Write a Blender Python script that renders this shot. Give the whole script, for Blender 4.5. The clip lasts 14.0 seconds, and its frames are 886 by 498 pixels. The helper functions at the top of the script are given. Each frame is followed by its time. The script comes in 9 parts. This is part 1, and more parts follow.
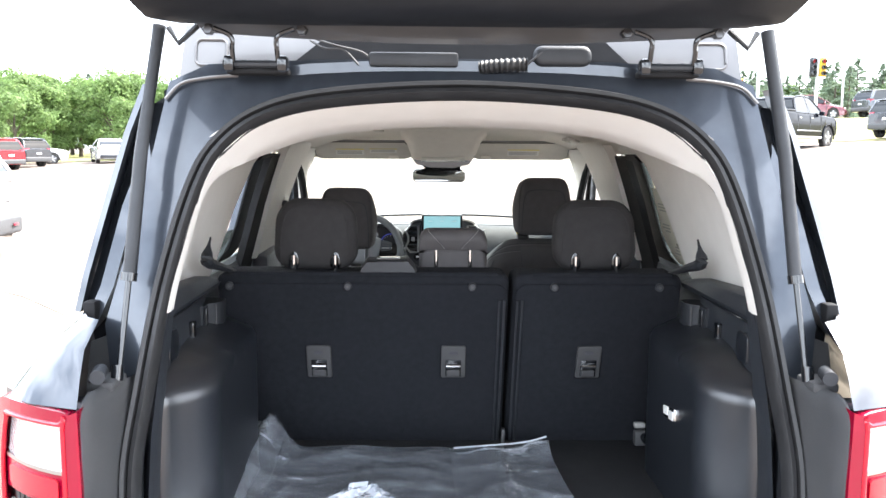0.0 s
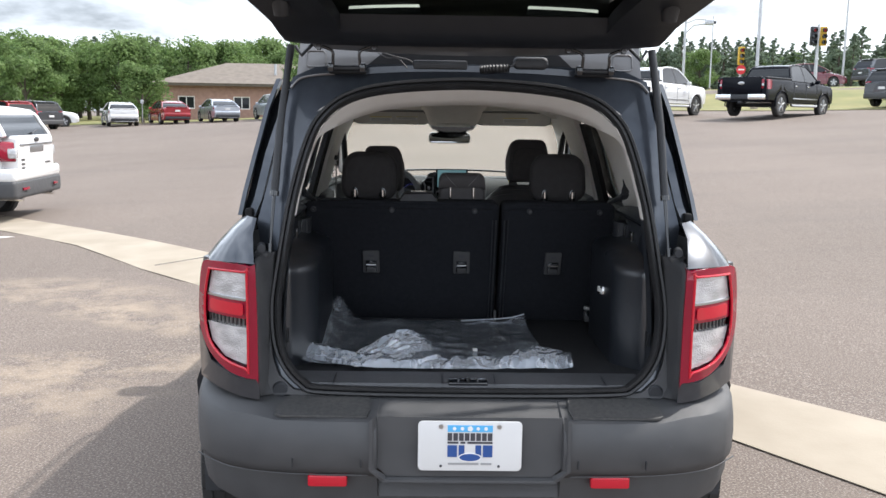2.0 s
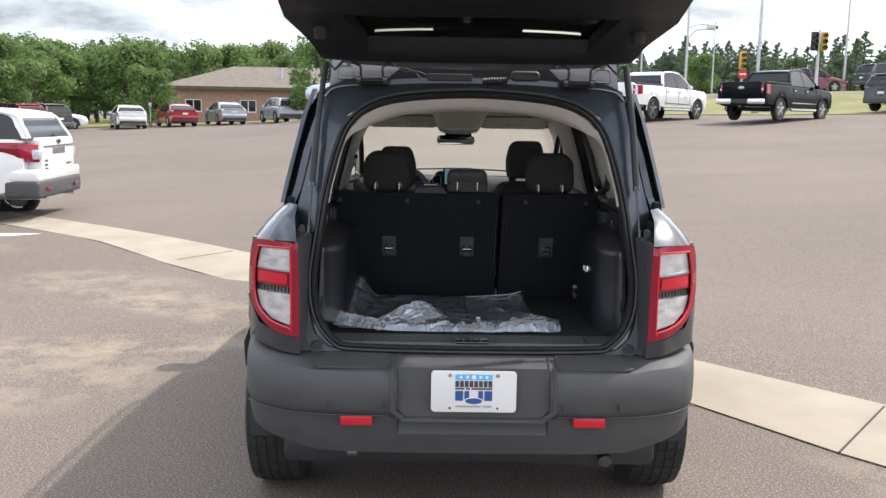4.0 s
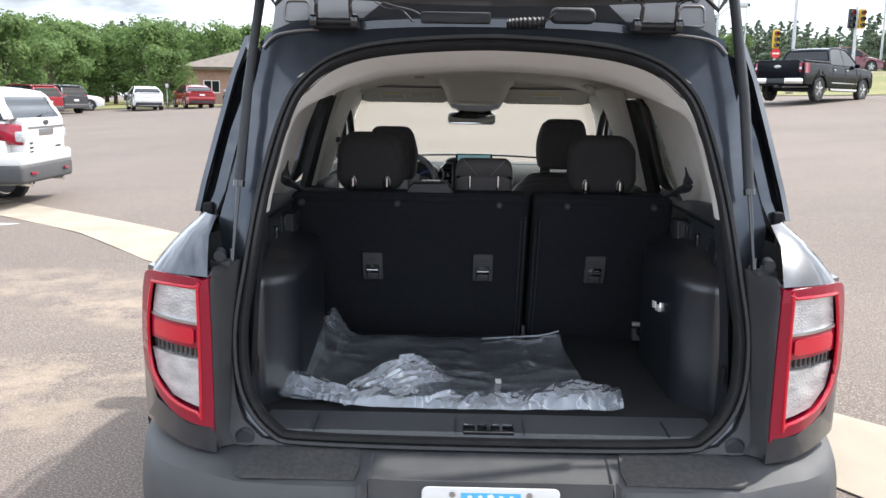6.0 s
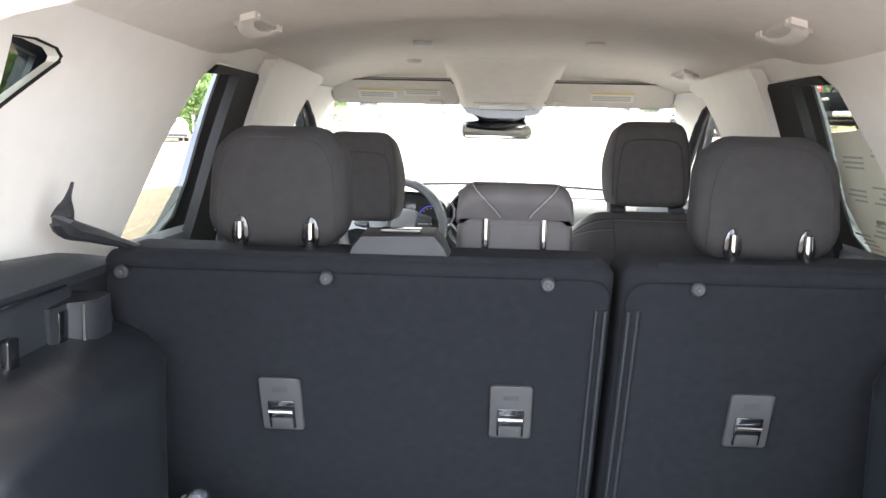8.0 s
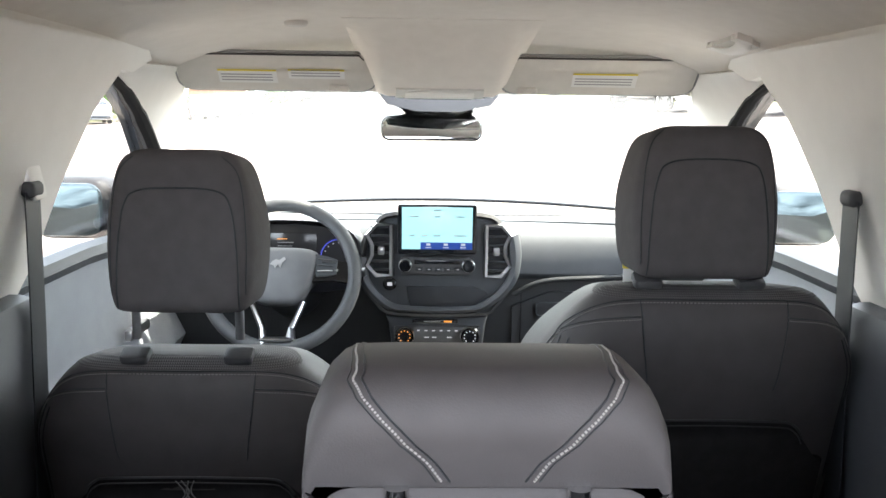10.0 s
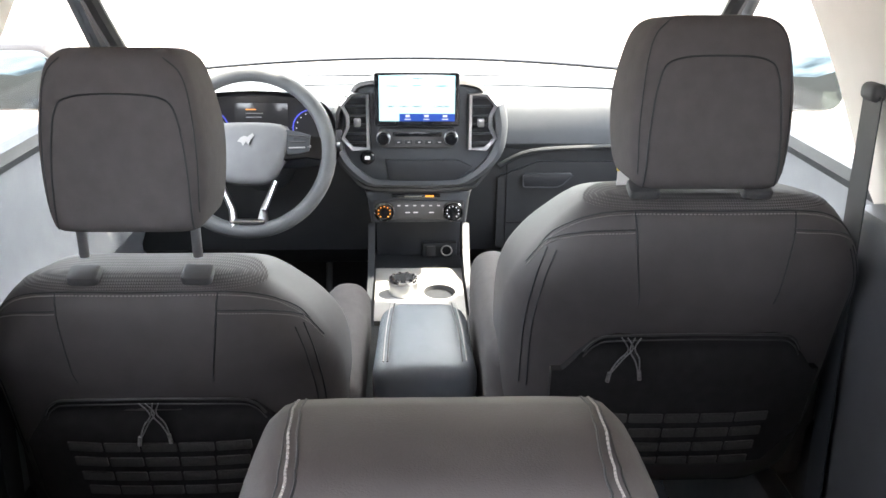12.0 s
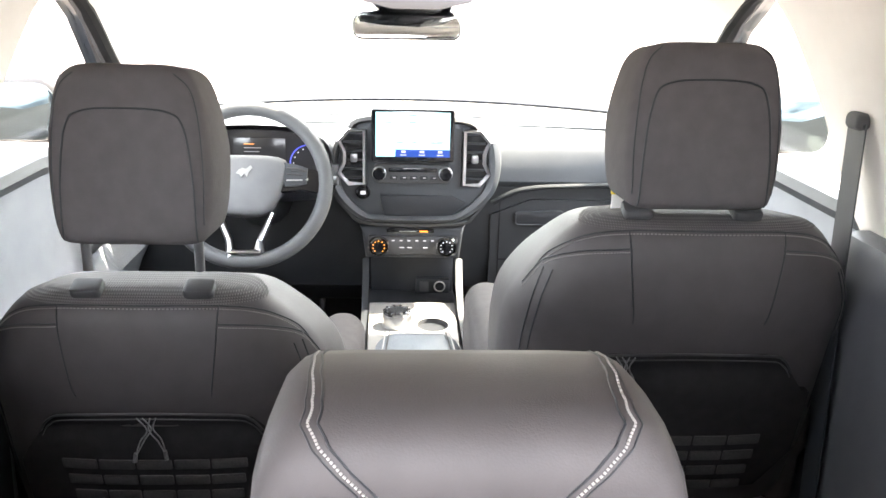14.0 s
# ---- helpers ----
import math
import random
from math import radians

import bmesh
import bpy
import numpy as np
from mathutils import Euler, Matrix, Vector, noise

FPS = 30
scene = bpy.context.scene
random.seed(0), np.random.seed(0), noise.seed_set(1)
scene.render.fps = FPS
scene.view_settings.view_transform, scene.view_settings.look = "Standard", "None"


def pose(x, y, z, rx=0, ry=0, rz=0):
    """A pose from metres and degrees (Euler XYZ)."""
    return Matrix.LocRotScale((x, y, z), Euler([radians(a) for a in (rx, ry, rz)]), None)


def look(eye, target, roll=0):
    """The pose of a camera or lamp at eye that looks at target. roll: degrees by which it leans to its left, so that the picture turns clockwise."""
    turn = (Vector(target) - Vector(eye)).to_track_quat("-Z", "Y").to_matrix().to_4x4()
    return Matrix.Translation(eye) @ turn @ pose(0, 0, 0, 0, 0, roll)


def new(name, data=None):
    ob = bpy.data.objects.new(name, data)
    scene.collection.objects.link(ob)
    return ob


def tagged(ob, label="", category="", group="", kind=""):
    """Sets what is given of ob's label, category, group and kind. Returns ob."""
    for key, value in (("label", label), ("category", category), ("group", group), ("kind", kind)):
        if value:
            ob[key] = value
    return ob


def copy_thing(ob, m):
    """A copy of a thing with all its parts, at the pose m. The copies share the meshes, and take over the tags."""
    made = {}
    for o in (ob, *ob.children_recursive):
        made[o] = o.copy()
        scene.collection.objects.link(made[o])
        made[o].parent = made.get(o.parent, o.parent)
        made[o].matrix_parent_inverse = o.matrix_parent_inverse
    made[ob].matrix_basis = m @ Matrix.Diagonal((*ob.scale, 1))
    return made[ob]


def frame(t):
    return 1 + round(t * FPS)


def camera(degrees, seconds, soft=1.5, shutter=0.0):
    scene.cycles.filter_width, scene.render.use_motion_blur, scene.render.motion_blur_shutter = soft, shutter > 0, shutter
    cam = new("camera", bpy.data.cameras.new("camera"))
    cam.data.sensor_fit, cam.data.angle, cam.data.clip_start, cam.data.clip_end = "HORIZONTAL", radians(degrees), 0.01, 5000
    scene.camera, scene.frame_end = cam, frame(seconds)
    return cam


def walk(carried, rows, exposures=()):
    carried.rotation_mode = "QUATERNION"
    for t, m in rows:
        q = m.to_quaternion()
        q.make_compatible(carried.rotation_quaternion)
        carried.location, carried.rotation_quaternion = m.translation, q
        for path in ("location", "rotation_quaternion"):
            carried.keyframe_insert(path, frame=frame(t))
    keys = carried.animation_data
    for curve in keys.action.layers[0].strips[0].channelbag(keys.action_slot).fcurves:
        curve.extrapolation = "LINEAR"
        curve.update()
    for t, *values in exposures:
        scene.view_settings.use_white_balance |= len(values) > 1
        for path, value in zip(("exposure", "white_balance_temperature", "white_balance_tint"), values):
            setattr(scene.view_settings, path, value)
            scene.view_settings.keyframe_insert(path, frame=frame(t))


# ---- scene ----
cam = camera(53.6, 14.0)
PATH = [
    (0, (-0.069, -1.279, 1.612), (-0.033, 0.708, 1.386), 0.4),
    (0.5, (-0.06, -1.579, 1.634), (-0.055, 0.404, 1.377), 0.2),
    (1, (-0.117, -1.856, 1.636), (-0.104, 0.123, 1.354), 0.6),
    (1.5, (-0.105, -2.124, 1.622), (-0.091, -0.145, 1.329), 0.6),
    (2, (-0.123, -2.424, 1.627), (-0.094, -0.447, 1.324), 0.8),
    (2.2, (-0.155, -2.524, 1.591), (-0.113, -0.543, 1.318), 1.2),
    (4.3, (-0.148, -2.995, 1.633), (-0.129, -1.017, 1.336), 0.9),
    (4.5, (-0.158, -2.944, 1.61), (-0.139, -0.965, 1.317), 0.9),
    (5, (-0.176, -2.58, 1.601), (-0.172, -0.604, 1.291), 0.9),
    (5.5, (-0.13, -2.196, 1.59), (-0.149, -0.223, 1.262), 0.7),
    (6, (-0.087, -1.787, 1.584), (-0.116, 0.185, 1.248), 0.9),
    (6.5, (-0.073, -1.385, 1.582), (-0.125, 0.583, 1.228), 1.1),
    (7, (0.003, -0.998, 1.487), (-0.107, 0.977, 1.192), 1.2),
    (7.5, (-0.021, -0.646, 1.459), (-0.114, 1.333, 1.186), 1.4),
    (8, (-0.044, -0.287, 1.47), (-0.14, 1.694, 1.21), 1.3),
    (8.2, (-0.044, -0.159, 1.468), (-0.128, 1.824, 1.22), 1.3),
    (10.3, (-0.029, 0.773, 1.541), (0.027, 2.743, 1.201), 0.9),
    (10.5, (-0.028, 0.796, 1.553), (0.034, 2.757, 1.165), 1.0),
    (11, (-0.023, 0.819, 1.584), (0.046, 2.754, 1.082), 0.7),
    (11.5, (-0.017, 0.835, 1.6), (0.053, 2.74, 0.997), 0.6),
    (12, (-0.013, 0.849, 1.605), (0.058, 2.727, 0.921), 0.5),
    (12.5, (-0.013, 0.857, 1.609), (0.058, 2.715, 0.873), 0.5),
    (13, (-0.012, 0.86, 1.61), (0.061, 2.708, 0.849), 0.6),
    (13.5, (-0.013, 0.857, 1.606), (0.067, 2.713, 0.865), 1.0),
    (14, (-0.029, 0.812, 1.564), (0.071, 2.729, 1.002), 1.4),
]
walk(cam, [(t, look(eye, target, roll)) for t, eye, target, roll in PATH],
     [(0, 2.55, 6350, 10), (0.5, 1.6, 6250, 10), (0.9, 1.2, 6200, 10), (1.5, 0.85, 6250, 10), (4.5, 0.65, 6500, 11), (5.5, 0.82, 6450, 11), (6.0, 1.0, 6300, 10), (6.5, 1.5, 6200, 10), (7.0, 2.35, 6300, 10),
      (7.5, 3.0, 6550, 11), (8.0, 3.4, 6500, 10), (10.5, 3.35, 6350, 10), (11.8, 3.65, 6350, 10), (12.3, 4.65, 6950, 18), (13.5, 4.85, 6950, 17), (14.0, 4.4, 6700, 13)])

# ---- daylight: hazy sky, soft sun from the front right ----
SUN_WAY = Vector((0.9, 0.37, 1.28)).normalized()
world = bpy.data.worlds.new("hazy_sky")
scene.world = world
world.use_nodes = True
wn, wl = world.node_tree.nodes, world.node_tree.links
wn.clear()
w_out = wn.new("ShaderNodeOutputWorld")
w_bg = wn.new("ShaderNodeBackground")
w_sky = wn.new("ShaderNodeTexSky")
w_sky.sky_type = "NISHITA"
w_sky.sun_disc = False
w_sky.sun_elevation = math.asin(SUN_WAY.z)
w_sky.sun_rotation = math.atan2(SUN_WAY.x, SUN_WAY.y)
w_sky.dust_density, w_sky.air_density, w_sky.ozone_density = 5.0, 1.2, 1.0
w_geo = wn.new("ShaderNodeTexCoord")
w_map = wn.new("ShaderNodeMapping")
w_map.inputs["Scale"].default_value = (1.0, 1.0, 3.2)
w_map.inputs["Location"].default_value = (0.45, 0.2, 0.0)
w_noise = wn.new("ShaderNodeTexNoise")
w_noise.inputs["Scale"].default_value = 2.2
w_noise.inputs["Detail"].default_value = 7.0
w_noise.inputs["Roughness"].default_value = 0.55
w_ramp = wn.new("ShaderNodeValToRGB")
w_ramp.color_ramp.elements[0].position, w_ramp.color_ramp.elements[1].position = 0.38, 0.62
w_ramp.color_ramp.elements[0].color = (1.4, 1.55, 1.8, 1)
w_ramp.color_ramp.elements[1].color = (9.0, 9.5, 10.2, 1)
w_mix = wn.new("ShaderNodeMix")
w_mix.data_type = "RGBA"
w_mix.inputs["Factor"].default_value = 0.8
wl.new(w_geo.outputs["Generated"], w_map.inputs["Vector"])
wl.new(w_map.outputs["Vector"], w_noise.inputs["Vector"])
wl.new(w_noise.outputs["Fac"], w_ramp.inputs["Fac"])
wl.new(w_sky.outputs["Color"], w_mix.inputs["A"])
wl.new(w_ramp.outputs["Color"], w_mix.inputs["B"])
wl.new(w_mix.outputs["Result"], w_bg.inputs["Color"])
wl.new(w_bg.outputs["Background"], w_out.inputs["Surface"])
w_bg.inputs["Strength"].default_value = 0.215

sun = new("sun", bpy.data.lights.new("sun", "SUN"))
sun.data.energy, sun.data.angle, sun.data.color = 3.5, radians(1.2), (1.0, 0.95, 0.88)
sun.matrix_world = look(SUN_WAY * 50, (0, 0, 0))

from mathutils.bvhtree import BVHTree

# ---- materials ----
def lin(c):
    return tuple(c) + (1.0,)


def mat(name, color, rough=0.5, metal=0.0, color2=None, scale=20.0, bump=0.0, bump_scale=None, coat=0.0,
        detail=6.0, trans=0.0, emit=None, emit_strength=0.0, ior=1.5, spec=0.5, rough2=None, stretch=(1, 1, 1), island=0.0):
    """A Principled material with a two-scale variation of colour, gloss and relief."""
    m = bpy.data.materials.new(name)
    m.use_nodes = True
    n, l = m.node_tree.nodes, m.node_tree.links
    b = n["Principled BSDF"]
    b.inputs["Base Color"].default_value = lin(color)
    b.inputs["Roughness"].default_value = rough
    b.inputs["Metallic"].default_value = metal
    b.inputs["Coat Weight"].default_value = coat
    b.inputs["Coat Roughness"].default_value = 0.05
    b.inputs["Transmission Weight"].default_value = trans
    b.inputs["IOR"].default_value = ior
    b.inputs["Specular IOR Level"].default_value = spec
    if emit:
        b.inputs["Emission Color"].default_value = lin(emit)
        b.inputs["Emission Strength"].default_value = emit_strength
    if color2 is None and bump == 0 and rough2 is None:
        return m
    tc = n.new("ShaderNodeTexCoord")
    mp = n.new("ShaderNodeMapping")
    mp.inputs["Scale"].default_value = stretch
    l.new(tc.outputs["Object"], mp.inputs["Vector"])
    big = n.new("ShaderNodeTexNoise")
    big.inputs["Scale"].default_value, big.inputs["Detail"].default_value = scale, detail
    l.new(mp.outputs["Vector"], big.inputs["Vector"])
    fac = big.outputs["Fac"]
    if color2 is not None:
        ramp = n.new("ShaderNodeValToRGB")
        ramp.color_ramp.elements[0].position, ramp.color_ramp.elements[1].position = 0.3, 0.7
        ramp.color_ramp.elements[0].color, ramp.color_ramp.elements[1].color = lin(color), lin(color2)
        l.new(fac, ramp.inputs["Fac"])
        out = ramp.outputs["Color"]
        if island > 0:
            geo = n.new("ShaderNodeNewGeometry")
            hsv = n.new("ShaderNodeHueSaturation")
            mr = n.new("ShaderNodeMapRange")
            mr.inputs["To Min"].default_value, mr.inputs["To Max"].default_value = 1 - island, 1 + island
            l.new(geo.outputs["Random Per Island"], mr.inputs["Value"])
            l.new(mr.outputs["Result"], hsv.inputs["Value"])
            l.new(out, hsv.inputs["Color"])
            out = hsv.outputs["Color"]
        l.new(out, b.inputs["Base Color"])
    if rough2 is not None:
        mr2 = n.new("ShaderNodeMapRange")
        mr2.inputs["From Min"].default_value, mr2.inputs["From Max"].default_value = 0.3, 0.7
        mr2.inputs["To Min"].default_value, mr2.inputs["To Max"].default_value = rough, rough2
        l.new(fac, mr2.inputs["Value"])
        l.new(mr2.outputs["Result"], b.inputs["Roughness"])
    if bump > 0:
        fine = n.new("ShaderNodeTexNoise")
        fine.inputs["Scale"].default_value = bump_scale or scale * 8
        fine.inputs["Detail"].default_value = 3.0
        l.new(mp.outputs["Vector"], fine.inputs["Vector"])
        bp = n.new("ShaderNodeBump")
        bp.inputs["Strength"].default_value = bump
        bp.inputs["Distance"].default_value = 0.004
        l.new(fine.outputs["Fac"], bp.inputs["Height"])
        l.new(bp.outputs["Normal"], b.inputs["Normal"])
    return m


def glass(name, tint, gloss=0.08, rough=0.0, glare_veil=0.0, sheen=0.5):
    """A thin pane: tinted see-through with a mirror-like sheen by Fresnel and an optional translucent veil that
    imitates glare.
    """
    m = bpy.data.materials.new(name)
    m.use_nodes = True
    n, l = m.node_tree.nodes, m.node_tree.links
    n.clear()
    out, mix = n.new("ShaderNodeOutputMaterial"), n.new("ShaderNodeMixShader")
    tr, gl, fr = n.new("ShaderNodeBsdfTransparent"), n.new("ShaderNodeBsdfGlossy"), n.new("ShaderNodeLayerWeight")
    pw, mu, ad = n.new("ShaderNodeMath"), n.new("ShaderNodeMath"), n.new("ShaderNodeMath")
    pw.operation, mu.operation, ad.operation = "POWER", "MULTIPLY", "ADD"
    pw.inputs[1].default_value, mu.inputs[1].default_value, ad.inputs[1].default_value = 4.0, sheen, gloss * 0.3
    tr.inputs["Color"].default_value = lin([c ** 0.5 for c in tint])
    gl.inputs["Roughness"].default_value = rough
    fr.inputs["Blend"].default_value = 0.5
    l.new(fr.outputs["Facing"], pw.inputs[0])
    l.new(pw.outputs[0], mu.inputs[0])
    l.new(mu.outputs[0], ad.inputs[0])
    l.new(ad.outputs[0], mix.inputs["Fac"])
    l.new(tr.outputs["BSDF"], mix.inputs[1])
    l.new(gl.outputs["BSDF"], mix.inputs[2])
    film, veil_scatter = n.new("ShaderNodeMixShader"), n.new("ShaderNodeBsdfTranslucent")
    veil_scatter.inputs["Color"].default_value = (0.8, 0.8, 0.8, 1)
    film.inputs["Fac"].default_value = glare_veil
    l.new(mix.outputs["Shader"], film.inputs[1])
    l.new(veil_scatter.outputs["BSDF"], film.inputs[2])
    l.new((film if glare_veil > 0 else mix).outputs["Shader"], out.inputs["Surface"])
    return m


def leaf_mat(name, a, b):
    """Leaves: diffuse with light passing through, varied spray by spray."""
    m = mat(name, a, 0.6, 0, b, 0.7, detail=3, island=0.35, spec=0.2)
    n, l = m.node_tree.nodes, m.node_tree.links
    bs, out = n["Principled BSDF"], n["Material Output"]
    tl, mx = n.new("ShaderNodeBsdfTranslucent"), n.new("ShaderNodeMixShader")
    l.new(bs.inputs["Base Color"].links[0].from_socket, tl.inputs["Color"])
    mx.inputs["Fac"].default_value = 0.5
    l.new(bs.outputs[0], mx.inputs[1])
    l.new(tl.outputs[0], mx.inputs[2])
    l.new(mx.outputs[0], out.inputs["Surface"])
    return m


PAINT = mat("carbonized_grey_paint", (0.036, 0.042, 0.053), 0.28, 0.65, (0.046, 0.053, 0.065), 30, coat=0.75)
# Body grey made lighter, with the sky light on the gutter in its colour.
PAINT_SKYLIT = mat("skylit_grey_paint", (0.125, 0.121, 0.120), 0.32, 0.4, (0.155, 0.150, 0.148), 9, coat=0.5)
CLAD = mat("moulded_grey_plastic", (0.046, 0.047, 0.050), 0.52, 0, (0.062, 0.062, 0.064), 12, bump=0.25, bump_scale=900, rough2=0.68)
DUSTY = mat("dusty_step_plastic", (0.035, 0.035, 0.036), 0.55, 0, (0.07, 0.068, 0.066), 90, bump=0.3, bump_scale=500, detail=9)
GLOSS_BLACK = mat("gloss_black", (0.008, 0.009, 0.011), 0.12, 0, coat=0.6)
SEAL_GREY = mat("mirror_housing_black", (0.012, 0.010, 0.010), 0.6, 0, (0.016, 0.014, 0.014), 20, spec=0.2)
RUBBER = mat("seal_rubber", (0.012, 0.012, 0.013), 0.55, 0, (0.02, 0.02, 0.021), 30)
TYRE = mat("tyre_rubber", (0.012, 0.012, 0.012), 0.8, 0, (0.026, 0.025, 0.024), 14, bump=0.2)
BLACK = mat("black_plastic", (0.016, 0.018, 0.022), 0.5, 0, (0.022, 0.0245, 0.029), 18, bump=0.2, bump_scale=1200)
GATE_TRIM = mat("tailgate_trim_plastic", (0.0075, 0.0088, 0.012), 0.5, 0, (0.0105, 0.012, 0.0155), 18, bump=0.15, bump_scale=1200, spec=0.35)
TRIM_DARK = mat("dark_cargo_plastic", (0.021, 0.0245, 0.031), 0.42, 0, (0.027, 0.031, 0.038), 15, bump=0.25, bump_scale=1100, rough2=0.5)
CARPET = mat("black_carpet", (0.0150, 0.0165, 0.0205), 0.95, 0, (0.0195, 0.0213, 0.026), 60, bump=0.7, bump_scale=1500, spec=0.15)
FLOORMAT = mat("cargo_mat", (0.012, 0.0125, 0.0145), 0.7, 0, (0.018, 0.0185, 0.0205), 25, bump=0.5, bump_scale=600)
HEADLINER = mat("beige_headliner", (0.77, 0.725, 0.665), 0.95, 0, (0.81, 0.765, 0.705), 30, bump=0.25, bump_scale=1600, spec=0.1)
TRIM_LIGHT = mat("light_beige_trim", (0.78, 0.75, 0.70), 0.6, 0, (0.81, 0.78, 0.73), 22, bump=0.15, bump_scale=1400)
VISOR = mat("visor_vinyl", (0.62, 0.60, 0.55), 0.7, 0, (0.67, 0.645, 0.595), 40, bump=0.2, bump_scale=900)
FABRIC = mat("charcoal_seat_fabric", (0.030, 0.0285, 0.0295), 0.85, 0, (0.037, 0.0355, 0.0365), 45, bump=0.35, bump_scale=1800, spec=0.3)
VINYL = mat("charcoal_seat_vinyl", (0.062, 0.0575, 0.059), 0.56, 0, (0.072, 0.067, 0.0685), 30, bump=0.10, bump_scale=900, spec=0.3)
SEAT_CLOTH = mat("warm_grey_seat_cloth", (0.080, 0.074, 0.075), 0.85, 0, (0.094, 0.087, 0.088), 45, bump=0.35, bump_scale=1800, spec=0.3)
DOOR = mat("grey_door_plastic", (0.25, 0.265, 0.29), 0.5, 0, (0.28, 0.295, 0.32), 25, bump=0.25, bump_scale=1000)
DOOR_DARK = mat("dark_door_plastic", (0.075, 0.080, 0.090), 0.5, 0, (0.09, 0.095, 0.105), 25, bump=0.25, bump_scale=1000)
WEBBING = mat("grey_webbing", (0.046, 0.045, 0.046), 0.9, 0, (0.062, 0.060, 0.061), 300, bump=0.5, bump_scale=900, spec=0.2)
FASCIA = mat("grey_fascia_plastic", (0.068, 0.073, 0.080), 0.36, 0, (0.080, 0.085, 0.092), 30, bump=0.1, bump_scale=900)
# Armrest tone raised and blued for the sky light on its top.
ARMREST = mat("skylit_vinyl", (0.12, 0.135, 0.155), 0.4, 0, (0.135, 0.15, 0.17), 30, bump=0.25, bump_scale=900)
DASH = mat("dash_plastic", (0.043, 0.048, 0.055), 0.48, 0, (0.052, 0.057, 0.064), 25, bump=0.25, bump_scale=1000)
DASH_LOW = mat("lower_dash_plastic", (0.017, 0.019, 0.022), 0.5, 0, (0.022, 0.024, 0.027), 25, bump=0.25, bump_scale=1000)
DASH_TOP = mat("dash_top_plastic", (0.038, 0.042, 0.048), 0.5, 0, (0.046, 0.050, 0.056), 25, bump=0.3, bump_scale=900)
CHROME = mat("chrome", (0.75, 0.75, 0.75), 0.08, 1.0)
STEEL_DARK = mat("dark_steel", (0.11, 0.112, 0.118), 0.3, 0.9, (0.15, 0.152, 0.158), 60)
SATIN = mat("satin_metal", (0.45, 0.46, 0.47), 0.3, 1.0, (0.5, 0.5, 0.51), 40)
WHITE_PLASTIC = mat("pale_console_trim", (0.30, 0.297, 0.285), 0.35, 0, (0.34, 0.336, 0.325), 20, coat=0.3)
PAPER = mat("white_paper", (0.75, 0.75, 0.73), 0.8)
YELLOW = mat("yellow_tag", (0.75, 0.6, 0.05), 0.6)
INK = mat("printed_ink", (0.05, 0.05, 0.06), 0.7)
INK_GREY = mat("grey_ink", (0.3, 0.3, 0.3), 0.7)
LABEL_BLUE = mat("label_blue", (0.10, 0.42, 0.75), 0.5)
LABEL_NAVY = mat("label_navy", (0.02, 0.07, 0.25), 0.5)
THREAD = mat("pale_thread", (0.34, 0.33, 0.315), 0.8)
RED_LENS = mat("red_lens", (0.195, 0.0010, 0.016), 0.16, 0, (0.23, 0.0014, 0.020), 9, coat=0.5, spec=0.35)
RED_GLOW = mat("red_inner_lens", (0.43, 0.003, 0.018), 0.22, 0, (0.50, 0.006, 0.022), 300, coat=0.4)
CLEAR_LENS = mat("clear_lens", (0.40, 0.40, 0.405), 0.14, 0.4, (0.62, 0.62, 0.625), 22, bump=0.5, bump_scale=160, coat=1.0, stretch=(0.8, 1, 1.6), detail=1)
cl_n, cl_l = CLEAR_LENS.node_tree.nodes, CLEAR_LENS.node_tree.links
cl_v, cl_b, cl_tc = cl_n.new("ShaderNodeTexVoronoi"), cl_n.new("ShaderNodeBump"), cl_n.new("ShaderNodeTexCoord")
cl_v.inputs["Scale"].default_value, cl_b.inputs["Strength"].default_value, cl_b.inputs["Distance"].default_value = 190.0, 0.35, 0.004
cl_l.new(cl_tc.outputs["Object"], cl_v.inputs["Vector"])
cl_l.new(cl_v.outputs["Distance"], cl_b.inputs["Height"])
cl_l.new(cl_b.outputs["Normal"], cl_n["Principled BSDF"].inputs["Normal"])
SMOKE_LENS = mat("smoke_lens", (0.17, 0.165, 0.16), 0.25, 0.5, (0.26, 0.25, 0.24), 160, bump=0.5, bump_scale=300, coat=1.0)
PANE = glass("clear_pane", (0.90, 0.93, 0.91), gloss=0.05, sheen=0.15)
PANE_PRIVACY = glass("privacy_pane", (0.13, 0.14, 0.115))
# A small translucent share imitates the glare that washes out the view ahead.
PANE_FRONT = glass("green_tinted_windshield", (0.88, 0.885, 0.80), glare_veil=0.035)
PANE_TINT = glass("tinted_pane", (0.42, 0.43, 0.34))
PANE_DARK = mat("dark_vehicle_glass", (0.012, 0.014, 0.016), 0.05, 0, (0.016, 0.018, 0.02), 3, spec=0.4)
MIRROR = mat("mirror_glass", (0.75, 0.78, 0.8), 0.02, 1.0)
MIRROR_DARK = mat("dimmed_mirror_glass", (0.055, 0.068, 0.072), 0.03, 1.0)
SCREEN = mat("lit_screen", (0.05, 0.10, 0.11), 0.3, emit=(0.42, 0.80, 0.86), emit_strength=0.13)
SCREEN_BLUE = mat("lit_menu", (0.01, 0.03, 0.15), 0.3, emit=(0.01, 0.04, 0.22), emit_strength=0.10)
SCREEN_WHITE = mat("lit_glyph", (0.3, 0.3, 0.3), 0.3, emit=(0.9, 0.9, 0.95), emit_strength=0.05)
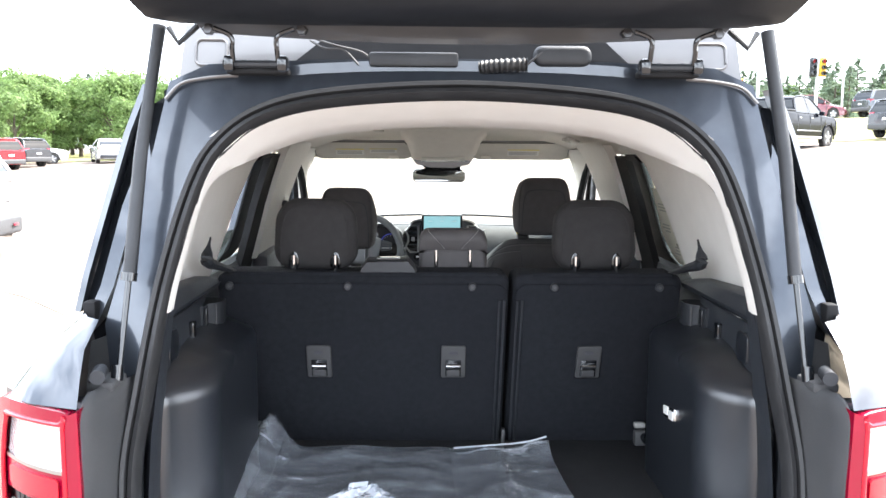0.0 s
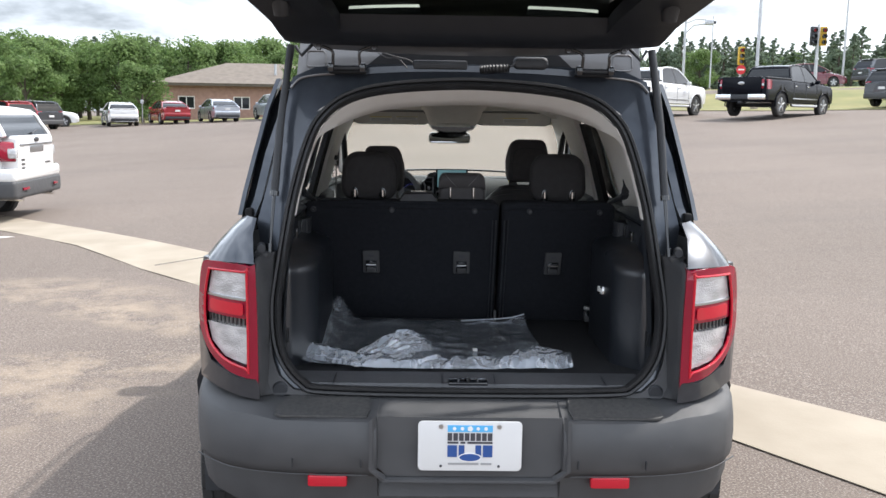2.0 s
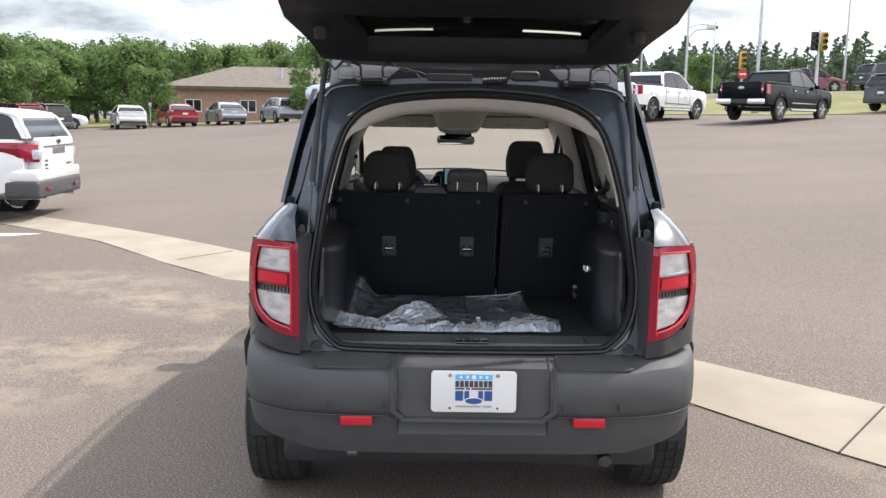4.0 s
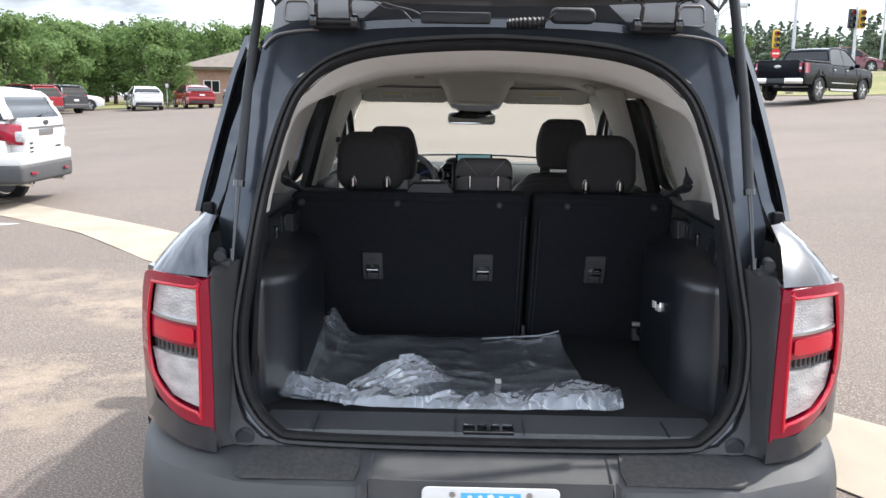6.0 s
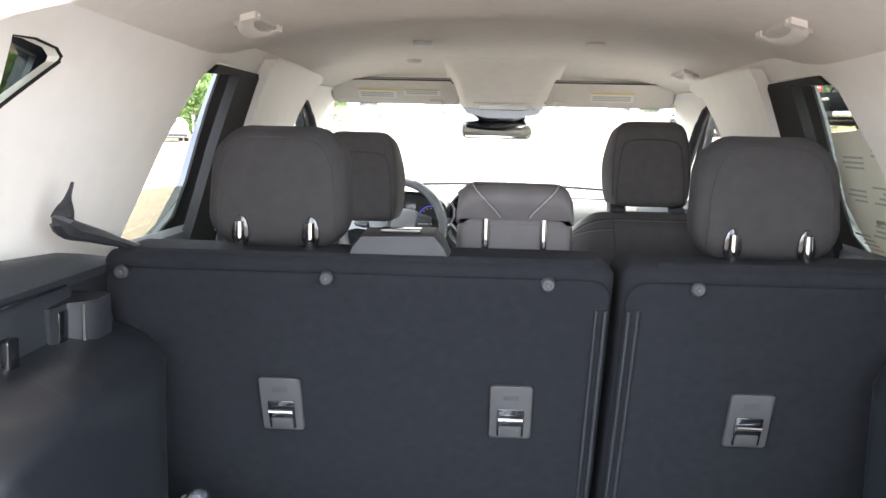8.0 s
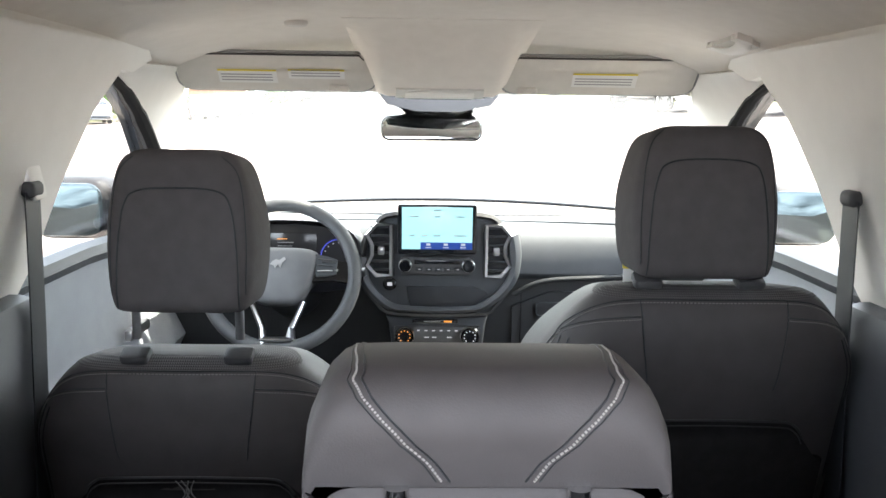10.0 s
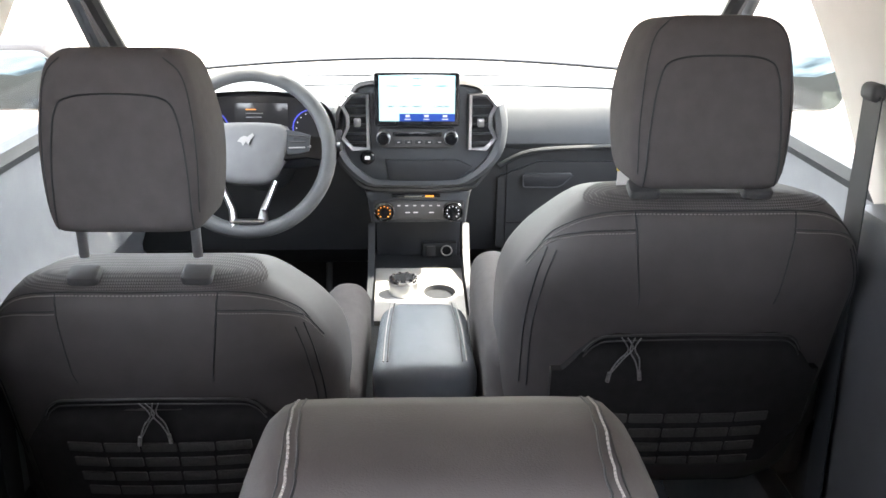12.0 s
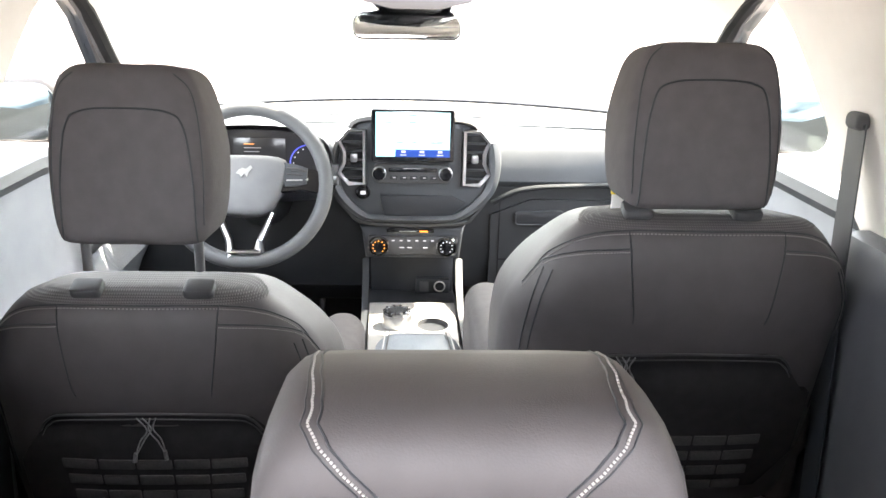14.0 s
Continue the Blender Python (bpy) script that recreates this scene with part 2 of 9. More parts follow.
CLUSTER = mat("cluster_screen", (0.02, 0.02, 0.022), 0.15, emit=(0.05, 0.05, 0.052), emit_strength=0.03)
CLUSTER_BLUE = mat("cluster_ring", (0.05, 0.06, 0.3), 0.3, emit=(0.06, 0.08, 0.6), emit_strength=0.10)
AMBER = mat("amber_light", (0.5, 0.2, 0.02), 0.3, emit=(1.0, 0.35, 0.05), emit_strength=0.10)

ASPHALT = mat("faded_asphalt", (0.107, 0.085, 0.071), 0.9, 0, (0.145, 0.116, 0.098), 0.22, bump=0.6, bump_scale=130, detail=12, spec=0.25)
an, al = ASPHALT.node_tree.nodes, ASPHALT.node_tree.links
a_bs = an["Principled BSDF"]
a_src = a_bs.inputs["Base Color"].links[0].from_socket
a_tc = an.new("ShaderNodeTexCoord")


def a_noise(scale, detail, lo, hi, vec=None, rough=0.5):
    """A noise squeezed to 0..1 between two thresholds."""
    no, rm = an.new("ShaderNodeTexNoise"), an.new("ShaderNodeMapRange")
    no.inputs["Scale"].default_value, no.inputs["Detail"].default_value, no.inputs["Roughness"].default_value = scale, detail, rough
    rm.inputs["From Min"].default_value, rm.inputs["From Max"].default_value = lo, hi
    al.new(vec or a_tc.outputs["Object"], no.inputs["Vector"])
    al.new(no.outputs["Fac"], rm.inputs["Value"])
    return rm.outputs["Result"]


def a_mix(fac, a, color, mode="MIX"):
    mx = an.new("ShaderNodeMix")
    mx.data_type, mx.blend_type = "RGBA", mode
    al.new(fac, mx.inputs["Factor"])
    al.new(a, mx.inputs["A"])
    mx.inputs["B"].default_value = (*color, 1)
    return mx.outputs["Result"]


def a_times(a, b):
    mt = an.new("ShaderNodeMath")
    mt.operation = "MULTIPLY"
    al.new(a, mt.inputs[0])
    if isinstance(b, float):
        mt.inputs[1].default_value = b
    else:
        al.new(b, mt.inputs[1])
    return mt.outputs[0]


def a_spot(x, y, rx, ry, turn):
    """A soft oval on the ground, 1 in its middle."""
    mp, gr = an.new("ShaderNodeMapping"), an.new("ShaderNodeTexGradient")
    mp.vector_type, gr.gradient_type = "TEXTURE", "SPHERICAL"
    mp.inputs["Location"].default_value, mp.inputs["Rotation"].default_value, mp.inputs["Scale"].default_value = (x, y, 0), (0, 0, radians(turn)), (rx, ry, 50)
    al.new(a_tc.outputs["Object"], mp.inputs["Vector"])
    al.new(mp.outputs["Vector"], gr.inputs["Vector"])
    return gr.outputs["Fac"]


# aggregate speckle, dark sealed streaks, washed sand
a_col = a_mix(a_times(a_noise(95, 3, 0.50, 0.68), 0.7), a_src, (0.30, 0.27, 0.24))
a_col = a_mix(a_times(a_noise(75, 3, 0.54, 0.70), 0.7), a_col, (0.05, 0.045, 0.042))
a_st = an.new("ShaderNodeMapping")
a_st.inputs["Rotation"].default_value, a_st.inputs["Scale"].default_value = (0, 0, radians(12)), (0.10, 0.9, 1)
al.new(a_tc.outputs["Object"], a_st.inputs["Vector"])
a_col = a_mix(a_times(a_noise(0.8, 8, 0.52, 0.75, a_st.outputs["Vector"], 0.6), 0.35), a_col, (0.085, 0.075, 0.07))
a_grit = a_noise(2.6, 12, 0.44, 0.60, None, 0.72)
for spot in ((-3.3, 5.3, 1.5, 0.75, -32), (-2.2, 4.35, 1.2, 0.5, -20), (-6.0, 7.9, 1.1, 0.5, -30), (-2.6, 3.1, 2.2, 0.35, 4), (-2.9, 2.2, 1.6, 0.9, 30), (-5.2, 9.6, 0.9, 0.3, -10), (2.6, 0.3, 1.4, 0.5, -45)):
    sp_m = an.new("ShaderNodeMapRange")
    sp_m.inputs["From Max"].default_value = 0.45
    al.new(a_spot(*spot), sp_m.inputs["Value"])
    a_col = a_mix(a_times(sp_m.outputs["Result"], a_times(a_grit, 0.42)), a_col, (0.31, 0.25, 0.185))
al.new(a_col, a_bs.inputs["Base Color"])
CONCRETE = mat("sandy_concrete", (0.23, 0.195, 0.148), 0.9, 0, (0.305, 0.265, 0.21), 1.6, bump=0.3, bump_scale=60, detail=10)
SAND = mat("washed_sand", (0.26, 0.215, 0.165), 0.95, 0, (0.36, 0.31, 0.25), 6, bump=0.4, bump_scale=90, detail=10)
GRASS = mat("mown_grass", (0.10, 0.115, 0.035), 0.95, 0, (0.19, 0.17, 0.065), 0.5, bump=0.5, bump_scale=14, detail=10)
LEAF = leaf_mat("leaf_green", (0.088, 0.150, 0.046), (0.165, 0.235, 0.085))
# Conifer green paled so that distance haze sits in the leaf colour.
LEAF_HAZED = leaf_mat("hazed_pine_green", (0.15, 0.205, 0.14), (0.21, 0.26, 0.18))
BARK = mat("bark", (0.06, 0.05, 0.04), 0.9, 0, (0.11, 0.09, 0.07), 6, bump=0.6)
BRICK = mat("brown_brick", (0.27, 0.165, 0.13), 0.9, 0, (0.36, 0.225, 0.175), 3.0, bump=0.3, bump_scale=12)
SHINGLE = mat("brown_shingles", (0.115, 0.098, 0.082), 0.95, 0, (0.16, 0.135, 0.112), 2.5, bump=0.5, bump_scale=7)
WHITE_TRIM = mat("white_trim", (0.7, 0.69, 0.66), 0.6, 0, (0.76, 0.75, 0.72), 4)
GALV = mat("galvanised_steel", (0.42, 0.43, 0.44), 0.45, 0.8, (0.5, 0.51, 0.52), 5)
SIGNAL_YELLOW = mat("signal_yellow", (0.55, 0.33, 0.02), 0.5, 0, (0.62, 0.38, 0.04), 9)
SIGN_RED = mat("sign_red", (0.55, 0.02, 0.03), 0.5)
CAR_WHITE = mat("white_car_paint", (0.64, 0.64, 0.635), 0.25, 0, (0.68, 0.68, 0.675), 4, coat=1.0)
CAR_RED = mat("red_car_paint", (0.26, 0.012, 0.02), 0.25, 0.3, (0.3, 0.016, 0.024), 4, coat=1.0)
CAR_SILVER = mat("silver_car_paint", (0.40, 0.43, 0.48), 0.3, 0.7, (0.46, 0.49, 0.54), 4, coat=1.0)
CAR_BLACK = mat("black_car_paint", (0.0018, 0.0026, 0.0055), 0.15, 0, (0.0026, 0.0034, 0.0065), 4, spec=0.12)
CAR_GREY = mat("grey_car_paint", (0.06, 0.065, 0.075), 0.25, 0.6, (0.07, 0.075, 0.085), 4, coat=1.0)
CAR_MAROON = mat("maroon_car_paint", (0.10, 0.012, 0.02), 0.25, 0.3, (0.12, 0.015, 0.025), 4, coat=1.0)
FILM = bpy.data.materials.new("clear_plastic_film")
FILM.use_nodes = True
fn, fl = FILM.node_tree.nodes, FILM.node_tree.links
fn.clear()
f_out, f_mix, f_mix2 = fn.new("ShaderNodeOutputMaterial"), fn.new("ShaderNodeMixShader"), fn.new("ShaderNodeMixShader")
f_tr, f_gl, f_df, f_lw = fn.new("ShaderNodeBsdfTransparent"), fn.new("ShaderNodeBsdfGlossy"), fn.new("ShaderNodeBsdfDiffuse"), fn.new("ShaderNodeLayerWeight")
f_tc, f_no, f_bp = fn.new("ShaderNodeTexCoord"), fn.new("ShaderNodeTexNoise"), fn.new("ShaderNodeBump")
f_tr.inputs["Color"].default_value = (0.93, 0.94, 0.95, 1)
f_gl.inputs["Roughness"].default_value = 0.07
f_df.inputs["Color"].default_value = (0.78, 0.84, 0.93, 1)
f_lw.inputs["Blend"].default_value = 0.55
f_no.inputs["Scale"].default_value, f_no.inputs["Detail"].default_value = 16.0, 5.0
f_bp.inputs["Strength"].default_value, f_bp.inputs["Distance"].default_value = 0.35, 0.02
fl.new(f_tc.outputs["Object"], f_no.inputs["Vector"])
fl.new(f_no.outputs["Fac"], f_bp.inputs["Height"])
for sock in (f_gl, f_lw, f_df):
    fl.new(f_bp.outputs["Normal"], sock.inputs["Normal"])
# Thin whiter crease lines paint glints into the film's diffuse share.
f_cr, f_ab, f_mr = fn.new("ShaderNodeTexNoise"), fn.new("ShaderNodeMath"), fn.new("ShaderNodeMapRange")
f_cr.inputs["Scale"].default_value, f_cr.inputs["Detail"].default_value, f_cr.inputs["Distortion"].default_value = 7.0, 2.0, 0.8
f_ab.operation = "COMPARE"
f_ab.inputs[1].default_value, f_ab.inputs[2].default_value = 0.5, 0.007
f_mr.inputs["To Min"].default_value, f_mr.inputs["To Max"].default_value = 0.31, 0.50
fl.new(f_tc.outputs["Object"], f_cr.inputs["Vector"])
fl.new(f_cr.outputs["Fac"], f_ab.inputs[0])
fl.new(f_ab.outputs[0], f_mr.inputs["Value"])
fl.new(f_mr.outputs["Result"], f_mix2.inputs["Fac"])
fl.new(f_tr.outputs[0], f_mix2.inputs[1])
fl.new(f_df.outputs[0], f_mix2.inputs[2])
fl.new(f_lw.outputs["Facing"], f_mix.inputs["Fac"])
fl.new(f_mix2.outputs[0], f_mix.inputs[1])
fl.new(f_gl.outputs[0], f_mix.inputs[2])
fl.new(f_mix.outputs[0], f_out.inputs["Surface"])


# ---- mesh helpers ----
def part(name, bm, material, parent=None, label="", smooth=True, angle=40, shadow=True):
    """Links a bmesh as one mesh object under a thing or under a part."""
    bm.normal_update()
    me = bpy.data.meshes.new(name)
    bm.to_mesh(me)
    bm.free()
    me.materials.append(material)
    if smooth:
        me.shade_smooth()
        me.set_sharp_from_angle(angle=radians(angle))
    ob = new(name, me)
    if parent is not None:
        ob.parent = parent
    if label:
        ob["label"] = label
    if not shadow:
        ob.visible_shadow = False
    return ob


def thing(name, x=0.0, y=0.0, z=0.0, rz=0.0, label="", category="", group="", kind=""):
    """An Empty at a thing's base; its parts are given in its own coordinates."""
    e = new(name)
    e.empty_display_size = 0.1
    e.matrix_basis = pose(x, y, z, 0, 0, rz)
    return tagged(e, label, category, group, kind)


def join(*bms):
    """All the given bmeshes in the first one."""
    for other in bms[1:]:
        me = bpy.data.meshes.new("tmp")
        other.to_mesh(me)
        other.free()
        bms[0].from_mesh(me)
        bpy.data.meshes.remove(me)
    return bms[0]


def moved(bm, m):
    bmesh.ops.transform(bm, matrix=m, verts=bm.verts)
    if m.determinant() < 0:
        bmesh.ops.reverse_faces(bm, faces=bm.faces)
    return bm


FLIP = Matrix.Diagonal((-1, 1, 1, 1))


def warp(bm, f):
    for v in bm.verts:
        v.co = Vector(f(v.co.x, v.co.y, v.co.z))
    return bm


def box(x0, x1, y0, y1, z0, z1, r=0.0, seg=2):
    """A box between two corners, its edges rounded by r."""
    bm = bmesh.new()
    bmesh.ops.create_cube(bm, size=1.0)
    for v in bm.verts:
        v.co = Vector((x0 + (v.co.x + 0.5) * (x1 - x0), y0 + (v.co.y + 0.5) * (y1 - y0), z0 + (v.co.z + 0.5) * (z1 - z0)))
    if r > 0:
        bmesh.ops.bevel(bm, geom=bm.edges[:], offset=r, segments=seg, profile=0.5, affect="EDGES")
    return bm


def loft(rings, caps=True, closed=True):
    """A skin over rings of equally many points."""
    bm = bmesh.new()
    vs = [[bm.verts.new(p) for p in ring] for ring in rings]
    n = len(vs[0])
    for a, b in zip(vs, vs[1:]):
        for i in range(n if closed else n - 1):
            j = (i + 1) % n
            bm.faces.new((a[i], a[j], b[j], b[i]))
    if caps and closed:
        bm.faces.new(vs[0][::-1])
        bm.faces.new(vs[-1])
    bmesh.ops.recalc_face_normals(bm, faces=bm.faces)
    return bm


def rrect(w, h, r, n=5, cx=0.0, cz=0.0):
    """A rounded rectangle's outline."""
    pts = []
    for k, (sx, sz) in enumerate(((1, 1), (-1, 1), (-1, -1), (1, -1))):
        for i in range(n + 1):
            a = radians(90 * (k + i / n))
            pts.append((cx + sx * (w / 2 - r) + r * math.cos(a), cz + sz * (h / 2 - r) + r * math.sin(a)))
    return pts


def spline(pts, n=6, closed=True):
    """Catmull-Rom through 2D or 3D points."""
    out = []
    m = len(pts)
    ps = [Vector(p) for p in pts]
    for i in range(m if closed else m - 1):
        p0, p1, p2, p3 = (ps[(i - 1) % m] if closed or i > 0 else ps[i]), ps[i], ps[(i + 1) % m], (ps[(i + 2) % m] if closed or i + 2 < m else ps[(i + 1) % m])
        for k in range(n):
            t = k / n
            out.append(0.5 * (2 * p1 + (p2 - p0) * t + (2 * p0 - 5 * p1 + 4 * p2 - p3) * t * t + (3 * p1 - p0 - 3 * p2 + p3) * t ** 3))
    if not closed:
        out.append(ps[-1])
    return out


def puff(outline, y0, y1, r, seg=4, dome=0.0):
    """A cushion: an (x, z) outline given depth from y0 to y1, with edges rounded by r, and faces bulging by dome."""
    xs, zs = [p[0] for p in outline], [p[1] for p in outline]
    cx, cz = (min(xs) + max(xs)) / 2, (min(zs) + max(zs)) / 2
    hw, hh = (max(xs) - min(xs)) / 2, (max(zs) - min(zs)) / 2
    rings = []

    def ring(y, inset):
        fx, fz = max(0.02, (hw - inset) / hw), max(0.02, (hh - inset) / hh)
        rings.append([(cx + (p[0] - cx) * fx, y, cz + (p[1] - cz) * fz) for p in outline])
    small = min(hw, hh)
    if dome:
        for k in (0.98, 0.8, 0.55, 0.3):
            ring(y0 - dome * math.sqrt(k), r + (small - r) * k)
    for k in range(seg + 1):
        a = math.pi / 2 * k / seg
        ring(y0 + r * (1 - math.cos(a)), r * (1 - math.sin(a)))
    for k in range(seg, -1, -1):
        a = math.pi / 2 * k / seg
        ring(y1 - r * (1 - math.cos(a)), r * (1 - math.sin(a)))
    if dome:
        for k in (0.3, 0.55, 0.8, 0.98):
            ring(y1 + dome * math.sqrt(k), r + (small - r) * k)
    return loft(rings)


def tube(path, radius, n=8, caps=True, flat=1.0):
    """A round bar along a path; radius may be a list."""
    ps = [Vector(p) for p in path]
    rings = []
    up = Vector((0.13, 0.21, 0.97))
    for i, p in enumerate(ps):
        d = (ps[min(i + 1, len(ps) - 1)] - ps[max(i - 1, 0)]).normalized()
        s = d.cross(up)
        if s.length < 0.05:
            s = d.cross(Vector((1, 0, 0)))
        s.normalize()
        u = s.cross(d)
        rad = radius[i] if isinstance(radius, (list, tuple)) else radius
        rings.append([p + rad * (math.cos(2 * math.pi * k / n) * s + flat * math.sin(2 * math.pi * k / n) * u) for k in range(n)])
    return loft(rings, caps)


def ring_tube(pts, section, closed=True, up=None):
    """Sweeps a small (a, b) section along a closed path; a: outward from the path's centre, b: along up."""
    ps = [Vector(p) for p in pts]
    c = sum(ps, Vector()) / len(ps)
    n = len(ps)
    rings = []
    for i, p in enumerate(ps):
        d = (ps[(i + 1) % n] - ps[i - 1]).normalized()
        u = Vector(up)
        o = d.cross(u).normalized()
        if o.dot(p - c) < 0:
            o = -o
        rings.append([p + a * o + b * u for a, b in section])
    rings.append(rings[0])
    bm = loft(rings, caps=False)
    bmesh.ops.remove_doubles(bm, verts=bm.verts, dist=1e-5)
    return bm


def disc(cx, cy, cz, r, axis="y", depth=0.01, n=20, bevel=0.0):
    """A short cylinder whose near face lies at the given point and which reaches on along the axis."""
    rings = []
    steps = [(0, r - bevel), (bevel, r), (depth, r)] if bevel else [(0, r), (depth, r)]
    for d, rr in steps:
        ring = []
        for k in range(n):
            a = 2 * math.pi * k / n
            u, v = rr * math.cos(a), rr * math.sin(a)
            ring.append({"y": (cx + u, cy + d, cz + v), "x": (cx + d, cy + u, cz + v), "z": (cx + u, cy + v, cz + d)}[axis])
        rings.append(ring)
    return loft(rings)


def sheet(outline, f, thick, step=0.08, holes=()):
    """A panel: a (u, v) outline with holes, cut into a grid, laid on f(u, v, w) for w = 0 and w = thick."""
    bm = bmesh.new()
    for loop in (outline, *holes):
        vs = [bm.verts.new((p[0], p[1], 0)) for p in loop]
        for i in range(len(vs)):
            bm.edges.new((vs[i], vs[(i + 1) % len(vs)]))
    bmesh.ops.triangle_fill(bm, use_beauty=True, use_dissolve=False, edges=bm.edges[:], normal=(0, 0, 1))
    us, vs_ = [p[0] for p in outline], [p[1] for p in outline]
    for axis, lo, hi in ((0, min(us), max(us)), (1, min(vs_), max(vs_))):
        k = lo + step
        while k < hi - 1e-4:
            no = [0, 0, 0]
            no[axis] = 1
            co = [0, 0, 0]
            co[axis] = k
            bmesh.ops.bisect_plane(bm, geom=bm.verts[:] + bm.edges[:] + bm.faces[:], dist=1e-6, plane_co=co, plane_no=no)
            k += step
    rim = [e for e in bm.edges if e.is_boundary]
    top = {}
    for v in list(bm.verts):
        top[v] = None
    uv = {v: (v.co.x, v.co.y) for v in top}
    low = {v: bm.verts.new(f(uv[v][0], uv[v][1], thick)) for v in list(top)}
    faces = list(bm.faces)
    for fc in faces:
        bm.faces.new([low[v] for v in reversed(fc.verts)])
    for e in rim:
        a, b = e.verts
        fc = e.link_faces[0]
        for l in fc.loops:
            if l.vert == a and l.link_loop_next.vert == b:
                a, b = b, a
                break
        bm.faces.new((a, b, low[b], low[a]))
    for v in top:
        v.co = Vector(f(uv[v][0], uv[v][1], 0.0))
    bmesh.ops.recalc_face_normals(bm, faces=bm.faces)
    return bm


FILM_EDGE = FILM.copy()
FILM_EDGE.name = "gathered_plastic_film"
for node in FILM_EDGE.node_tree.nodes:
    if node.bl_idname == "ShaderNodeMapRange":
        node.inputs["To Min"].default_value, node.inputs["To Max"].default_value = 0.34, 0.52
POST = mat("smooth_housing_plastic", (0.011, 0.013, 0.0175), 0.30, 0, (0.014, 0.0165, 0.021), 20, bump=0.05, bump_scale=1100, spec=1.0)
SILL = mat("scuffed_sill_plastic", (0.045, 0.046, 0.05), 0.42, 0, (0.07, 0.071, 0.075), 40, bump=0.15, bump_scale=900, rough2=0.55)
SEAL_BLACK = mat("door_seal_black", (0.010, 0.010, 0.011), 0.75, 0, (0.014, 0.014, 0.015), 30, spec=0.2)
RIBBED = mat("ribbed_fabric", (0.085, 0.081, 0.081), 0.9, 0, (0.135, 0.13, 0.13), 330, bump=0.8, bump_scale=330, spec=0.2, stretch=(0.5, 1, 2.2), detail=1)
rb_n, rb_l = RIBBED.node_tree.nodes, RIBBED.node_tree.links
rb_b = rb_n["Principled BSDF"]
rb_tc, rb_w, rb_w2, rb_mul, rb_rp, rb_bp = rb_n.new("ShaderNodeTexCoord"), rb_n.new("ShaderNodeTexWave"), rb_n.new("ShaderNodeTexWave"), rb_n.new("ShaderNodeMath"), rb_n.new("ShaderNodeValToRGB"), rb_n.new("ShaderNodeBump")
rb_w.bands_direction, rb_w2.bands_direction = "Z", "X"
rb_w.inputs["Scale"].default_value, rb_w2.inputs["Scale"].default_value = 120.0, 95.0
rb_w.inputs["Distortion"].default_value, rb_w2.inputs["Distortion"].default_value = 0.6, 0.4
rb_mul.operation = "MULTIPLY"
rb_rp.color_ramp.elements[0].color, rb_rp.color_ramp.elements[1].color = (0.078, 0.075, 0.075, 1), (0.145, 0.139, 0.139, 1)
rb_bp.inputs["Strength"].default_value, rb_bp.inputs["Distance"].default_value = 0.5, 0.002
for wave in (rb_w, rb_w2):
    rb_l.new(rb_tc.outputs["Object"], wave.inputs["Vector"])
rb_l.new(rb_w.outputs["Fac"], rb_mul.inputs[0])
rb_l.new(rb_w2.outputs["Fac"], rb_mul.inputs[1])
rb_l.new(rb_mul.outputs[0], rb_rp.inputs["Fac"])
rb_l.new(rb_rp.outputs["Color"], rb_b.inputs["Base Color"])
rb_l.new(rb_mul.outputs[0], rb_bp.inputs["Height"])
rb_l.new(rb_bp.outputs["Normal"], rb_b.inputs["Normal"])
HUB = mat("grey_airbag_plastic", (0.12, 0.122, 0.126), 0.48, 0, (0.14, 0.142, 0.146), 30, bump=0.12, bump_scale=900)
LEATHER = mat("grey_wheel_leather", (0.075, 0.078, 0.082), 0.5, 0, (0.09, 0.093, 0.097), 30, bump=0.25, bump_scale=900)


def shell_of(bm, keep, off):
    """The faces of bm that keep(centre) allows, lifted off along their normals."""
    c = bm.copy()
    c.normal_update()
    for v in c.verts:
        v.co += v.normal * off
    bmesh.ops.delete(c, geom=[f for f in c.faces if not keep(f.calc_center_median())], context="FACES")
    return c


def laid_to(tree, pts, centre, off=0.0008, n=10):
    """A smooth line through points, pulled on to a surface towards a centre."""
    out = []
    c = Vector(centre)
    for p in spline(pts, n, False):
        w = (c - p).normalized()
        hit = tree.ray_cast(p - w * 0.2, w)
        out.append((hit[0] - w * off) if hit[0] is not None else p)
    return out


def surface_of(bm):
    return BVHTree.FromBMesh(bm)


def laid(tree, pts, way=(0, 1, 0), off=0.0006, n=8):
    """A smooth line through points, laid on a surface met along a direction."""
    out = []
    w = Vector(way)
    for p in spline(pts, n, False):
        hit = tree.ray_cast(p - w * 0.6, w)
        if hit[0] is not None:
            out.append(hit[0] - w * off)
    return out if len(out) > 1 else [Vector(p) for p in pts]


def both(name, bm, material, parent, label="", **kw):
    """The left part as given and its mirror image on the right."""
    other = bm.copy()
    a = part(name, bm, material, parent, label, **kw)
    b = part(name, moved(other, FLIP), material, parent, label, **kw)
    return a, b


def dashes(line, r, m, parent, name="stitching", duty=0.6):
    """A row of short stitches along a line, joined in one mesh."""
    bits = [tube([p.lerp(q, 0.5 - duty / 2), p.lerp(q, 0.5 + duty / 2)], r, 5) for p, q in zip(line, line[1:])]
    return part(name, join(*bits), m, parent) if bits else None


# ---- the open car: body ----
car = thing("car", label="dark grey compact SUV parked with its tailgate wide open", category="car")


def lerp_table(table, z):
    for (z0, a), (z1, b) in zip(table, table[1:]):
        if z <= z1:
            t = max(0.0, min(1.0, (z - z0) / (z1 - z0)))
            return a + (b - a) * t
    return table[-1][1]


